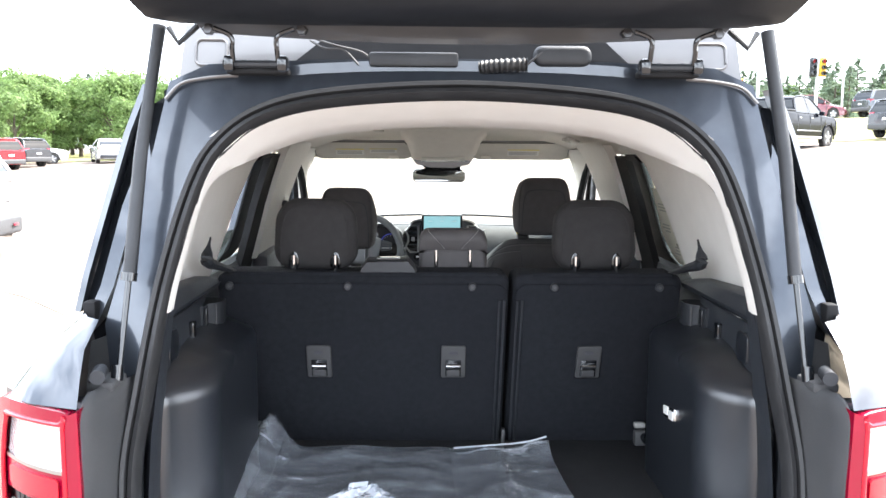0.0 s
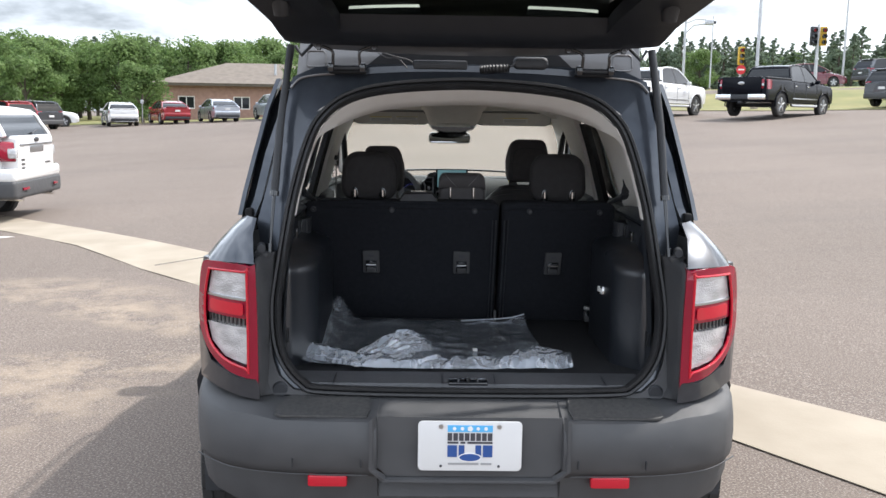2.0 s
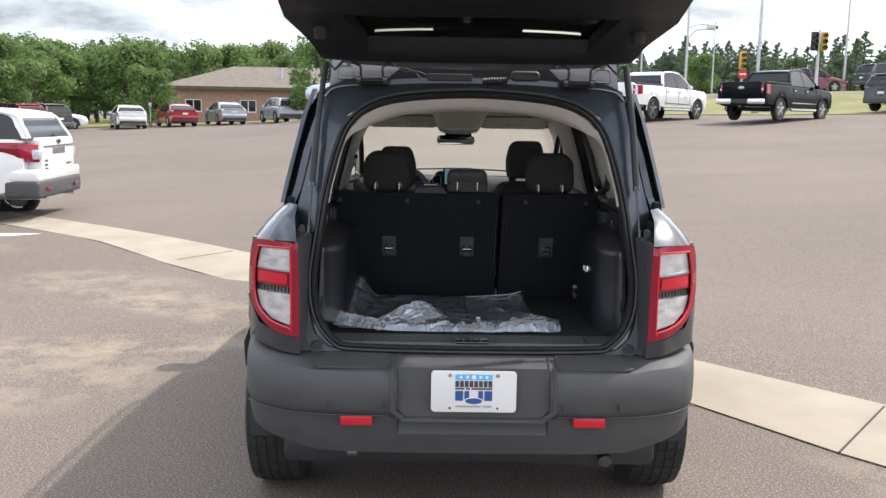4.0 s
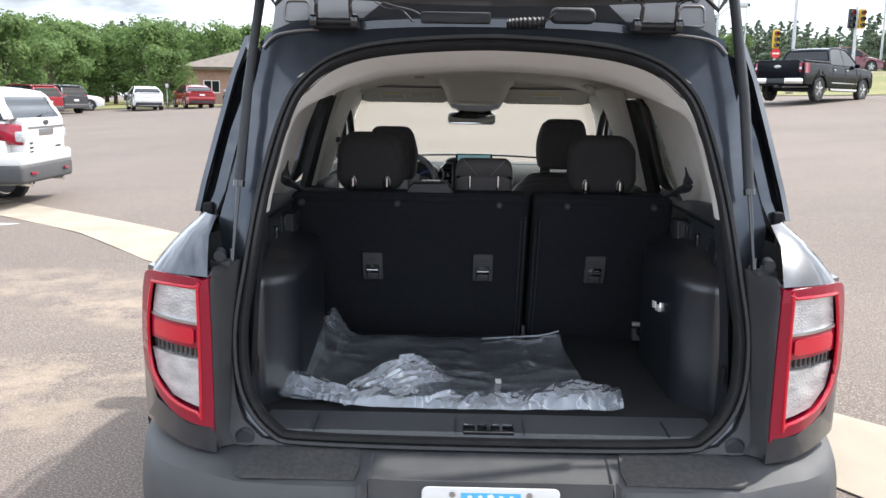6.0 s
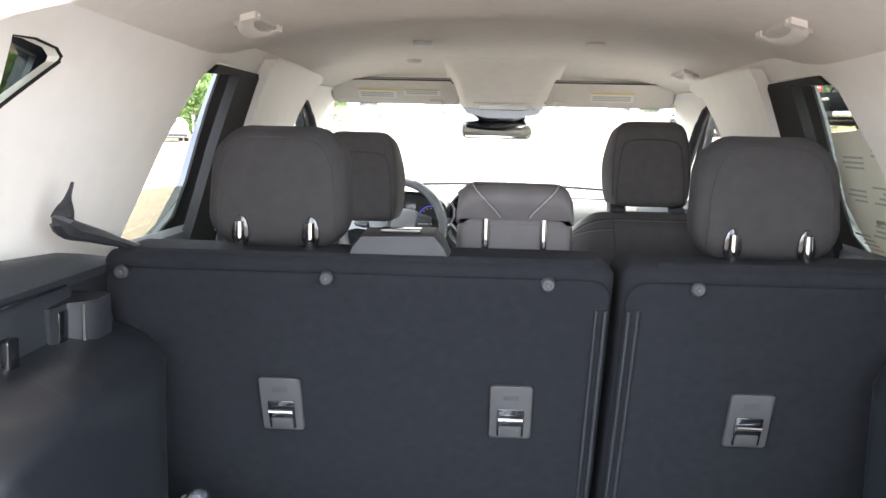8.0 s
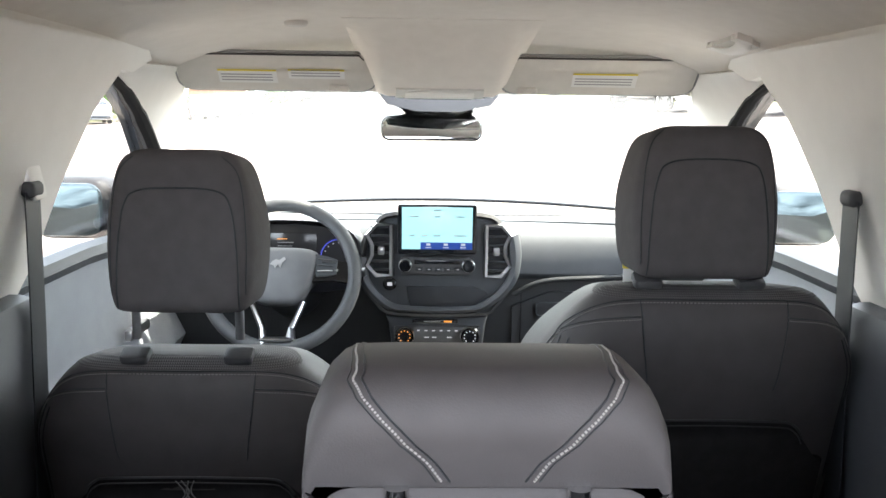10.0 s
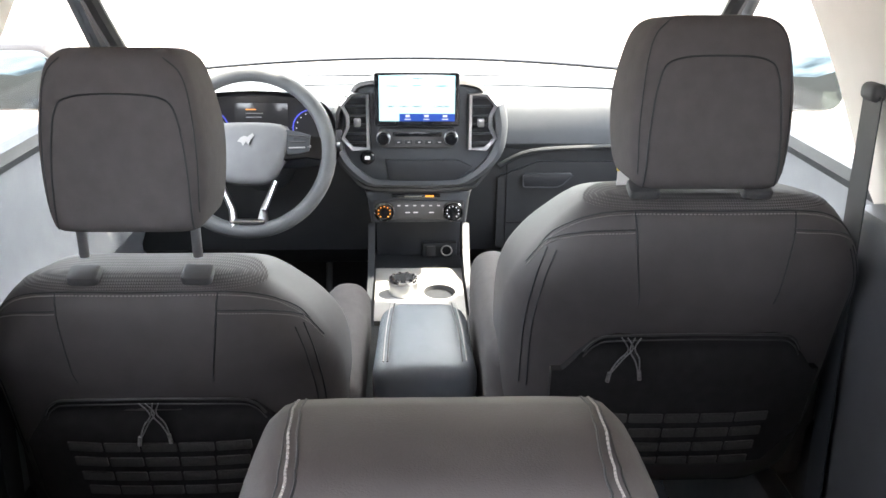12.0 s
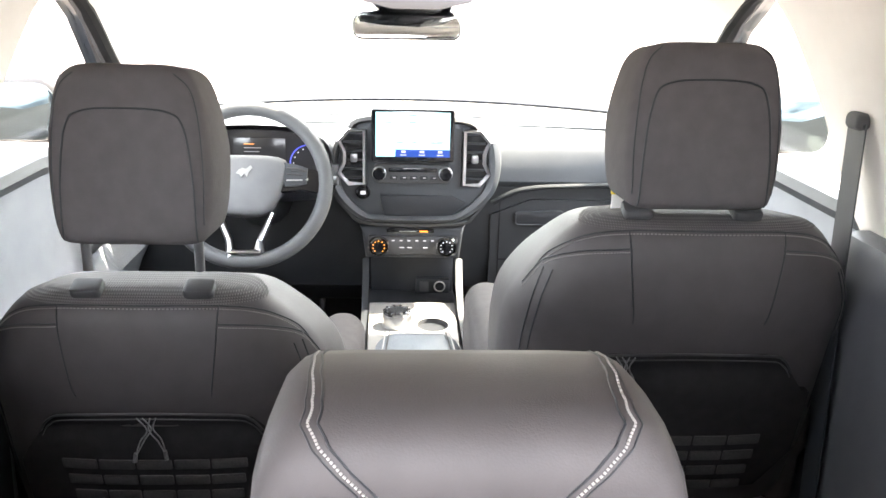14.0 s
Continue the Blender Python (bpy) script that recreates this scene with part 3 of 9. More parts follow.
OUT_PROFILE = [(0.35, 0.90), (0.55, 0.94), (0.74, 0.945), (0.84, 0.905), (1.0, 0.895), (1.15, 0.852), (1.22, 0.805), (1.29, 0.738), (1.5, 0.685), (1.66, 0.632), (1.75, 0.575)]
IN_PROFILE = [(0.6, 0.70), (1.2, 0.69), (1.28, 0.665), (1.45, 0.625), (1.58, 0.585), (1.66, 0.54), (1.7, 0.5)]


def out_x(y, z):
    w = lerp_table(OUT_PROFILE, z)
    w -= (0.055 + (0.03 if z < 0.84 else 0.0)) * max(0.0, (0.85 - y) / 0.6) ** 2
    w -= 0.10 * max(0.0, (y - 3.2) / 1.1) ** 2
    return w


def in_x(y, z):
    return lerp_table(IN_PROFILE, z) - 0.05 * max(0.0, (0.8 - y) / 0.5) ** 2 - 0.06 * max(0.0, y - 2.4)


def arc(cy, cz, r, a0, a1, n=12):
    return [(cy + r * math.cos(radians(a0 + (a1 - a0) * k / n)), cz + r * math.sin(radians(a0 + (a1 - a0) * k / n))) for k in range(n + 1)]


AXLE_R, AXLE_F, WHEEL_R = 0.87, 3.54, 0.36
side_outline = ([(0.42, 0.80), (0.36, 0.86), (0.36, 1.16), (0.36, 1.27), (0.42, 1.50), (0.53, 1.73), (1.2, 1.755), (2.1, 1.755), (2.55, 1.72), (3.0, 1.46),
                 (3.30, 1.25), (4.1, 1.10), (4.32, 0.95), (4.30, 0.50), (4.0, 0.42)]
                + arc(AXLE_F, 0.40, 0.43, 5, 175) + [(2.9, 0.36), (1.5, 0.36)] + arc(AXLE_R, 0.40, 0.43, 5, 150))
WIN_Q = [(0.52, 1.31), (0.80, 1.31), (0.86, 1.56), (0.60, 1.60)]
WIN_R = [(1.10, 1.24), (1.58, 1.22), (1.66, 1.60), (1.36, 1.60), (1.24, 1.47)]
WIN_F = [(1.84, 1.21), (2.95, 1.20), (2.98, 1.27), (2.62, 1.50), (2.40, 1.59), (1.90, 1.60)]
side = sheet(side_outline, lambda y, z, w: (-out_x(y, z) + w, y, z), 0.025, 0.09, [WIN_Q, WIN_R, WIN_F])
both("body_side", side, PAINT, car)

# roof skin
def roof_f(x, y, w):
    return (x, y, 1.80 - 0.055 * (abs(x) / 0.58) ** 3 - 0.02 * max(0.0, (1.0 - y) / 0.6) ** 2 - 0.07 * max(0.0, (y - 1.9) / 0.7) ** 2 - w)
part("roof", sheet([(-0.60, 0.52), (-0.40, 0.475), (0.40, 0.475), (0.60, 0.52), (0.60, 2.62), (0.58, 2.70), (-0.58, 2.70), (-0.60, 2.62)], roof_f, 0.02, 0.1), PAINT, car)
for s in (-1, 1):
    rail = [(s * 0.57, 0.75, 1.78), (s * 0.575, 0.85, 1.825), (s * 0.58, 1.6, 1.84), (s * 0.575, 2.25, 1.82), (s * 0.57, 2.4, 1.77)]
    part("roof_rail", tube(spline(rail, 5, False), 0.014), BLACK, car, "black roof rail")

# hood and front end
def hood_f(x, y, w):
    return (x, y, 1.235 - 0.13 * ((y - 3.25) / 1.0) ** 1.4 - 0.06 * (abs(x) / 0.8) ** 2 - w) if y > 3.25 else (x, y, 1.235 - 0.06 * (abs(x) / 0.8) ** 2 - w)
part("hood", sheet([(-0.74, 3.25), (0.74, 3.25), (0.72, 4.15), (-0.72, 4.15)], hood_f, 0.02, 0.12), PAINT, car)
part("front_fascia", box(-0.74, 0.74, 4.12, 4.33, 0.38, 1.02, 0.06, 3), CLAD, car)

# panes
def pane(name, outline, off, material, label, parent):
    bm = sheet(outline, lambda y, z, w: (-(out_x(y, z) - off) + w, y, z), 0.004, 0.1)
    return bm
for nm, ol in (("quarter_window", WIN_Q), ("front_window", WIN_F)):
    both(nm, pane(nm, ol, 0.012, PANE, "", car), PANE_PRIVACY if nm == "quarter_window" else PANE, car, "", shadow=False)
low_left = [(1.10, 1.24), (1.58, 1.22), (1.605, 1.345), (1.165, 1.355)]
part("rear_window", pane("rear_window", low_left, 0.012, PANE_TINT, "", car), PANE_TINT, car, "tinted rear door window partly lowered", shadow=False)
part("rear_window", moved(pane("rear_window", WIN_R, 0.012, PANE_TINT, "", car), FLIP), PANE_TINT, car, "tinted rear door window with a price sheet", shadow=False)

def shield_f(x, t, w):
    return (x, 3.40 - 0.72 * t - 0.10 * (x / 0.7) ** 2, 1.215 + 0.475 * t - 0.03 * (x / 0.7) ** 2 + w)
part("windshield", sheet([(-0.72, 0), (0.72, 0), (0.58, 1), (-0.58, 1)], shield_f, 0.005, 0.12), PANE_FRONT, car)
part("windshield_seal", tube(spline([shield_f(-0.69 + 0.115 * k, 0.13, -0.004) for k in range(13)], 3, False), 0.006, 8), GLOSS_BLACK, car, "black band along the windshield foot")
part("cowl", sheet([(-0.74, 3.2), (0.74, 3.2), (0.74, 3.42), (-0.74, 3.42)], lambda x, y, w: (x, y - 0.10 * (x / 0.7) ** 2, 1.225 - 0.04 * (x / 0.7) ** 2 - w), 0.03, 0.1), GLOSS_BLACK, car, "black cowl strip under the windshield")

# door mirrors
for s in (-1, 1):
    shell = puff(rrect(0.20, 0.155, 0.045, 5, s * 0.905, 1.280), 2.86, 3.02, 0.045)
    mir = part("door_mirror", shell, SEAL_GREY, car, "black door mirror housing")
    part("mirror_glass", puff(rrect(0.175, 0.13, 0.035, 5, s * 0.905, 1.280), 2.852, 2.866, 0.004, 2), MIRROR_DARK, mir, "dim mirror glass")
    part("mirror_arm", tube([(s * 0.80, 2.98, 1.23), (s * 0.90, 2.96, 1.25)], 0.03), BLACK, mir)

# wheels
def wheel(x, y):
    s = 1 if x > 0 else -1
    e = thing("wheel")
    e.parent = car
    e.matrix_basis = pose(x, y, WHEEL_R)
    prof = [(-0.085, 0.225), (-0.115, 0.26), (-0.118, 0.31), (-0.105, 0.345), (-0.08, 0.358), (0.08, 0.358), (0.105, 0.345), (0.118, 0.31), (0.115, 0.26), (0.085, 0.225)]
    rings = []
    n = 64
    for k in range(n):
        a = 2 * math.pi * k / n
        rings.append([(px, pr * math.cos(a), pr * math.sin(a)) for px, pr in prof])
    rings.append(rings[0])
    bm = loft(rings, caps=False)
    bmesh.ops.remove_doubles(bm, verts=bm.verts, dist=1e-5)
    tyre = part("tyre", bm, TYRE, e)
    tread = []
    for row, (x0, x1, sk) in enumerate(((-0.103, -0.066, 0.5), (-0.056, -0.024, 0.9), (-0.014, 0.014, 0.0), (0.024, 0.056, -0.9), (0.066, 0.103, -0.5))):
        m = 46
        for k in range(m):
            a0, a1 = 2 * math.pi * k / m, 2 * math.pi * (k + 0.86) / m
            quad = []
            for aa, xx in ((a0, x0), (a1, x0), (a1, x1), (a0, x1)):
                aa += sk * (xx - x0)
                rim = 0.3585 if abs(xx) < 0.09 else 0.350
                quad.append([(xx, rr * math.cos(aa), rr * math.sin(aa)) for rr in (rim - 0.006, rim + 0.004)])
            tread.append(loft([[q[0] for q in quad], [q[1] for q in quad]]))
    part("tread", join(*tread), TYRE, e, smooth=False)
    rim = [disc(s * 0.03, 0, 0, 0.215, "x", s * 0.04, 32)]
    for k in range(5):
        a = 2 * math.pi * k / 5
        rim.append(moved(box(-0.02, 0.02, -0.03, 0.03, 0.02, 0.21, 0.008), pose(s * 0.085, 0, 0) @ pose(0, 0, 0, math.degrees(a), 0, 0)))
    part("rim", join(*rim), SATIN, e)
for wx, wy in ((-0.815, AXLE_R), (0.815, AXLE_R), (-0.815, AXLE_F), (0.815, AXLE_F)):
    wheel(wx, wy)
for s in (-1, 1):
    for ay in (AXLE_R, AXLE_F):
        liner = loft([[(s * x, ay + r * math.cos(radians(-8 + 196 * k / 14)), 0.40 + r * math.sin(radians(-8 + 196 * k / 14))) for k in range(15)]
                      for x, r in ((0.60, 0.425), (0.885, 0.425), (0.885, 0.435), (0.60, 0.435))], caps=False, closed=False)
        part("wheel_arch_liner", liner, BLACK, car)
part("underbody", box(-0.72, 0.72, 0.25, 4.1, 0.30, 0.42, 0.03), BLACK, car)
part("exhaust", tube([(0.50, 0.36, 0.36), (0.52, 0.28, 0.35), (0.52, 0.22, 0.335)], 0.026, 12), STEEL_DARK, car)
part("tow_hook_cover", box(-0.47, -0.43, 0.20, 0.26, 0.352, 0.372, 0.004), STEEL_DARK, car)

# ---- rear end ----
def rear_y(x, z):
    """The rear corner's face: flat across the middle, sweeping forward towards the sides."""
    return 0.085 + 0.62 * max(0.0, abs(x) - 0.55) ** 1.25 * max(0.0, abs(x) - 0.55) ** 0.35

# bumper: cross-sections set along its plan curve
plan = [(0.0, 0.0), (0.27, 0.0), (0.275, 0.0), (0.45, 0.004), (0.575, 0.016), (0.64, 0.032), (0.72, 0.065), (0.79, 0.115), (0.835, 0.18), (0.86, 0.26), (0.875, 0.36), (0.885, 0.46)]
half_rings = []
for px, k in plan:
    shelf = 1.0 if px < 0.58 else max(0.0, 1 - (px - 0.58) / 0.06)
    up = 0.010 * (1 - shelf)
    lift = 0.06 * max(0.0, px - 0.55) / 0.33
    s_in = 0.10 if px > 0.8 else 0.0
    pts = [(0.235 + k, 0.765), (0.175 + k * 0.9, 0.764 + up), (0.075 + k, 0.742 + up * 1.7), (0.044 + k, 0.731 + up), (0.028 + k, 0.708), (0.020 + k, 0.66), (0.026 + k, 0.60),
           (0.040 + k, 0.575), (0.068 + k, 0.555), (0.075 + k, 0.49 + lift * 0.5), (0.11 + k, 0.405 + lift), (0.20 + k, 0.375 + lift)]
    half_rings.append((px, pts))
outer = [[(-px, y, z) for y, z in pts] for px, pts in half_rings[::-1]] + [[(px, y, z) for y, z in pts] for px, pts in half_rings[1:]]
bm = loft(outer, caps=False, closed=False)
# sunken bay for the plate
for v in bm.verts:
    if abs(v.co.x) < 0.272 and 0.55 < v.co.z < 0.762 and v.co.y < 0.2:
        v.co.y += 0.026
geom = bmesh.ops.solidify(bm, geom=bm.faces[:], thickness=0.006)
bumper = part("rear_bumper", bm, CLAD, car, "grey moulded plastic rear bumper", angle=30)
bay = [(-0.276, 0.757), (-0.276, 0.592), (-0.245, 0.566), (0.245, 0.566), (0.276, 0.592), (0.276, 0.757)]
bay_o = [(-0.296, 0.742), (-0.296, 0.596), (-0.258, 0.552), (0.258, 0.552), (0.296, 0.596), (0.296, 0.742)]
part("bay_rim", loft([[(x, y - d, z) for (x, z), y in zip(o, (0.026, 0.018, 0.036, 0.036, 0.018, 0.026))] for o, d in ((bay_o, -0.006), (bay_o, 0.004), ([((x + p) / 2, (z + q) / 2) for (x, z), (p, q) in zip(bay_o, bay)], 0.003), (bay, -0.012))], caps=False, closed=False), CLAD, bumper, angle=20)
part("bay_floor", sheet([(-0.272, 0.75), (-0.272, 0.594), (-0.243, 0.568), (0.243, 0.568), (0.272, 0.594), (0.272, 0.75)], lambda x, z, w: (x, 0.0425 + w, z), 0.004, 0.3), CLAD, bumper)
part("bumper_crease", tube(spline([(-0.84, 0.20, 0.575), (-0.72, 0.097, 0.572), (-0.55, 0.05, 0.570), (-0.30, 0.038, 0.570)], 5, False), 0.0022, 6), CLAD, bumper)
part("bumper_crease", tube(spline([(0.84, 0.20, 0.575), (0.72, 0.097, 0.572), (0.55, 0.05, 0.570), (0.30, 0.038, 0.570)], 5, False), 0.0022, 6), CLAD, bumper)
for s in (-1, 1):
    pad = [(0.305, 0.062), (0.298, 0.10), (0.305, 0.178), (0.545, 0.178), (0.575, 0.12), (0.578, 0.075), (0.56, 0.062)]
    part("bumper_step", sheet([(s * x, y) for x, y in pad], lambda x, y, w: (x, y, 0.7475 + 0.21 * (y - 0.075) - w), 0.006, 0.06), DUSTY, bumper, "dusty textured bumper step pad")
for s in (-1, 1):
    part("reflector", puff(rrect(0.116, 0.035, 0.006, 3, s * 0.42, 0.550), 0.040, 0.075, 0.004, 2), RED_GLOW, bumper, "red bumper reflector")
    for dx in (-0.20, 0.20):
        part("sensor_slit", box(s * 0.42 + dx * 0.5 - 0.0015, s * 0.42 + dx * 0.5 + 0.0015, 0.019, 0.03, 0.60, 0.625), BLACK, bumper)

# dealer plate in the bay: bars and shapes in place of its lettering
plate = part("licence_plate", puff(rrect(0.305, 0.152, 0.014, 4, 0.0, 0.668), 0.026, 0.030, 0.0015, 2), CAR_WHITE, car, "white plate with a blue printed emblem")
part("emblem_band", box(-0.066, 0.066, 0.0242, 0.026, 0.712, 0.732), LABEL_BLUE, plate)
for k in range(5):
    part("emblem_dot", disc(-0.046 + 0.023 * k, 0.0236, 0.722, 0.006 if k != 2 else 0.009, "y", 0.001, 5), PAPER, plate)
for k in range(8):
    part("lettering_bar", box(-0.066 + 0.0168 * k, -0.0525 + 0.0168 * k, 0.0242, 0.026, 0.685, 0.708), INK, plate)
for x0, x1 in ((-0.066, -0.034), (-0.028, -0.014), (-0.008, 0.066)):
    part("lettering_bar", box(x0, x1, 0.0242, 0.026, 0.676, 0.682), INK, plate)
for x0, x1 in ((-0.066, -0.038), (-0.033, -0.016), (0.016, 0.033), (0.038, 0.066)):
    part("emblem_block", box(x0, x1, 0.0242, 0.026, 0.635, 0.671), LABEL_NAVY, plate)
rim_o = [(0.034 * math.cos(2 * math.pi * k / 28), 0.634 + 0.0140 * math.sin(2 * math.pi * k / 28)) for k in range(28)]
part("emblem_ring", puff(rim_o, 0.0239, 0.0258, 0.0005, 1), PAPER, plate)
oval = [(0.031 * math.cos(2 * math.pi * k / 28), 0.634 + 0.0115 * math.sin(2 * math.pi * k / 28)) for k in range(28)]
part("emblem_oval", puff(oval, 0.0236, 0.0258, 0.0005, 1), LABEL_NAVY, plate)
for x0, x1 in ((-0.064, 0.026), (0.032, 0.064)):
    part("lettering_bar", box(x0, x1, 0.0242, 0.026, 0.611, 0.617), INK_GREY, plate)
for sx in (-0.085, 0.085):
    part("screw", disc(sx, 0.0235, 0.728, 0.007, "y", 0.003, 12), SATIN, plate)
    part("screw", disc(sx, 0.0235, 0.607, 0.004, "y", 0.003, 8), INK, plate)

# lower rear body: painted corner under the light, dark flange round the opening
def corner_y(x):
    ax = abs(x)
    return 0.115 + 2.6 * max(0.0, ax - 0.62) ** 1.9
def corner_f(push):
    return lambda x, z, w: (x, corner_y(x) + push + w + 0.10 * max(0.0, z - 1.15), z)
for s in (-1, 1):
    # painted shoulder above the light and panel below it
    part("rear_shoulder", loft([[(s * x, y, z) for x, y, z in ring] for ring in (
        [(0.642, 0.128, 1.184), (0.73, 0.155, 1.186), (0.79, 0.208, 1.182), (0.833, 0.33, 1.174), (0.860, 0.50, 1.165)],
        [(0.646, 0.146, 1.200), (0.727, 0.168, 1.205), (0.782, 0.222, 1.200), (0.818, 0.335, 1.194), (0.842, 0.50, 1.188)],
        [(0.652, 0.172, 1.225), (0.72, 0.192, 1.230), (0.766, 0.245, 1.228), (0.796, 0.345, 1.222), (0.818, 0.50, 1.216)],
        [(0.662, 0.220, 1.262), (0.703, 0.234, 1.268), (0.735, 0.278, 1.268), (0.757, 0.37, 1.265), (0.775, 0.50, 1.26)],
        [(0.665, 0.30, 1.30), (0.685, 0.300, 1.305), (0.705, 0.34, 1.305), (0.722, 0.42, 1.30), (0.735, 0.52, 1.30)])], caps=False, closed=False), PAINT, car, "metallic grey shoulder over the tail light")
    part("corner_backing", sheet([(s * x, z) for x, z in ((0.634, 0.766), (0.72, 0.77), (0.80, 0.79), (0.845, 0.81), (0.85, 1.05), (0.83, 1.18), (0.64, 1.19))], corner_f(0.034), 0.03, 0.04), PAINT, car)
    part("corner_panel", sheet([(s * x, z) for x, z in ((0.632, 0.77), (0.70, 0.775), (0.845, 0.80), (0.85, 0.96), (0.80, 0.865), (0.70, 0.83), (0.632, 0.832))], corner_f(0.012), 0.02, 0.04), PAINT, car)

# tail lights
def tail_light(s):
    ol = [(0.650, 1.178), (0.72, 1.184), (0.805, 1.180), (0.826, 1.155), (0.838, 1.08), (0.842, 1.0), (0.832, 0.945), (0.80, 0.897), (0.74, 0.857), (0.69, 0.842), (0.640, 0.838), (0.632, 0.85), (0.635, 1.155)]
    hole = [(s * x, z) for x, z in spline(((0.662, 1.152), (0.668, 1.161), (0.782, 1.158), (0.795, 1.148), (0.812, 1.07), (0.813, 0.98), (0.794, 0.927), (0.744, 0.887), (0.672, 0.868), (0.662, 0.876)), 3)]
    fr = sheet([(s * x, z) for x, z in spline(ol, 3)], corner_f(-0.004), 0.05, 0.03, [hole])
    top = part("tail_light", fr, RED_LENS, car, "red and clear tail light")
    part("inner_lip", tube([corner_f(-0.004)(x, z, 0.0) for x, z in hole + hole[:1]], 0.0042, 8), RED_GLOW, top, "bright red inner lip")
    part("housing", sheet([(s * x, z) for x, z in ((0.66, 1.165), (0.80, 1.16), (0.81, 0.96), (0.76, 0.895), (0.66, 0.875))], corner_f(0.026), 0.02, 0.03), SMOKE_LENS, top)
    part("reverse_lens", sheet([(s * x, z) for x, z in ((0.666, 1.156), (0.786, 1.152), (0.802, 1.080), (0.666, 1.077))], corner_f(0.008), 0.012, 0.03), CLEAR_LENS, top, "clear reversing lens")
    part("brake_lens", sheet([(s * x, z) for x, z in ((0.668, 1.073), (0.804, 1.073), (0.806, 1.020), (0.668, 1.018))], corner_f(0.004), 0.02, 0.03), RED_LENS, top, "deep red brake lens")
    part("brake_bar", sheet([(s * x, z) for x, z in ((0.676, 1.060), (0.682, 1.065), (0.788, 1.066), (0.794, 1.060), (0.794, 1.034), (0.788, 1.029), (0.682, 1.028), (0.676, 1.033))], corner_f(-0.001), 0.008, 0.03), RED_GLOW, top, "bright red brake bar")
    part("lens_divider", sheet([(s * x, z) for x, z in ((0.668, 1.0795), (0.803, 1.0815), (0.803, 1.075), (0.668, 1.073))], corner_f(0.001), 0.012, 0.03), SATIN, top)
    for k in range(9):
        fx = 0.676 + 0.0142 * k
        part("flute", tube([corner_f(0.022)(s * fx, 1.014, 0.0), corner_f(0.022)(s * fx, 0.993, 0.0)], 0.0035, 6), STEEL_DARK, top)
    part("turn_lens", sheet([(s * x, z) for x, z in ((0.666, 0.990), (0.808, 0.990), (0.790, 0.931), (0.742, 0.893), (0.666, 0.876))], corner_f(0.010), 0.012, 0.03), CLEAR_LENS, top, "clear indicator lens")
for s in (-1, 1):
    tail_light(s)

# the opening: plane leaning forward
def ap_y(z):
    return 0.19 + 0.28 * (z - 0.78)
OPEN_OUT = [(0.0, 1.745), (0.247, 1.73), (0.39, 1.697), (0.47, 1.652), (0.525, 1.56), (0.567, 1.37), (0.60, 1.17), (0.617, 1.02), (0.595, 0.89), (0.52, 0.79), (0.42, 0.762), (0.0, 0.756)]
OPEN_IN = [(0.0, 1.712), (0.24, 1.698), (0.375, 1.668), (0.455, 1.612), (0.50, 1.53), (0.545, 1.355), (0.574, 1.16), (0.588, 1.02), (0.568, 0.895), (0.505, 0.815), (0.42, 0.797), (0.0, 0.792)]


def full_loop(half, n=5):
    pts = half + [(-x, z) for x, z in half[-2:0:-1]]
    return spline(pts, n)


def aperture(x, z, w):
    return (x, ap_y(z) + w, z)


# seal: a fat rubber bead with a lip
seal_path = [(p[0], ap_y(p[1]), p[1]) for p in full_loop(OPEN_IN)]
nrm = Vector((0, -1, 0.28)).normalized()
bead = [(0.000, -0.02), (0.000, 0.012), (0.006, 0.021), (0.014, 0.018), (0.017, 0.010), (0.020, 0.020), (0.027, 0.022), (0.032, 0.010), (0.034, -0.02)]
part("opening_seal", ring_tube(seal_path, bead, up=nrm), RUBBER, car, "black rubber tailgate seal")
# metal flange from the seal out to the body edge
flange_out = [(0.0, 1.79), (0.30, 1.785), (0.50, 1.775), (0.575, 1.74), (0.60, 1.60), (0.645, 1.40), (0.675, 1.28), (0.655, 1.18), (0.645, 1.0), (0.645, 0.83), (0.64, 0.765), (0.45, 0.752), (0.0, 0.748)]
loop_a, loop_b = full_loop([(x * 1.045, 0.0 + z + (0.02 if z > 1.4 else -0.015)) for x, z in OPEN_IN], 4), [Vector(p) for p in flange_out + [(-x, z) for x, z in flange_out[-2:0:-1]]]
part("opening_frame", sheet([(p[0], p[1]) for p in loop_b], lambda x, z, w: (x, ap_y(z) + 0.012 + w + 0.05 * max(0.0, abs(x) - 0.60) * 4, z), 0.02, 0.06, [[(p[0], p[1]) for p in loop_a]]), PAINT, car, "painted metal frame of the tailgate opening")
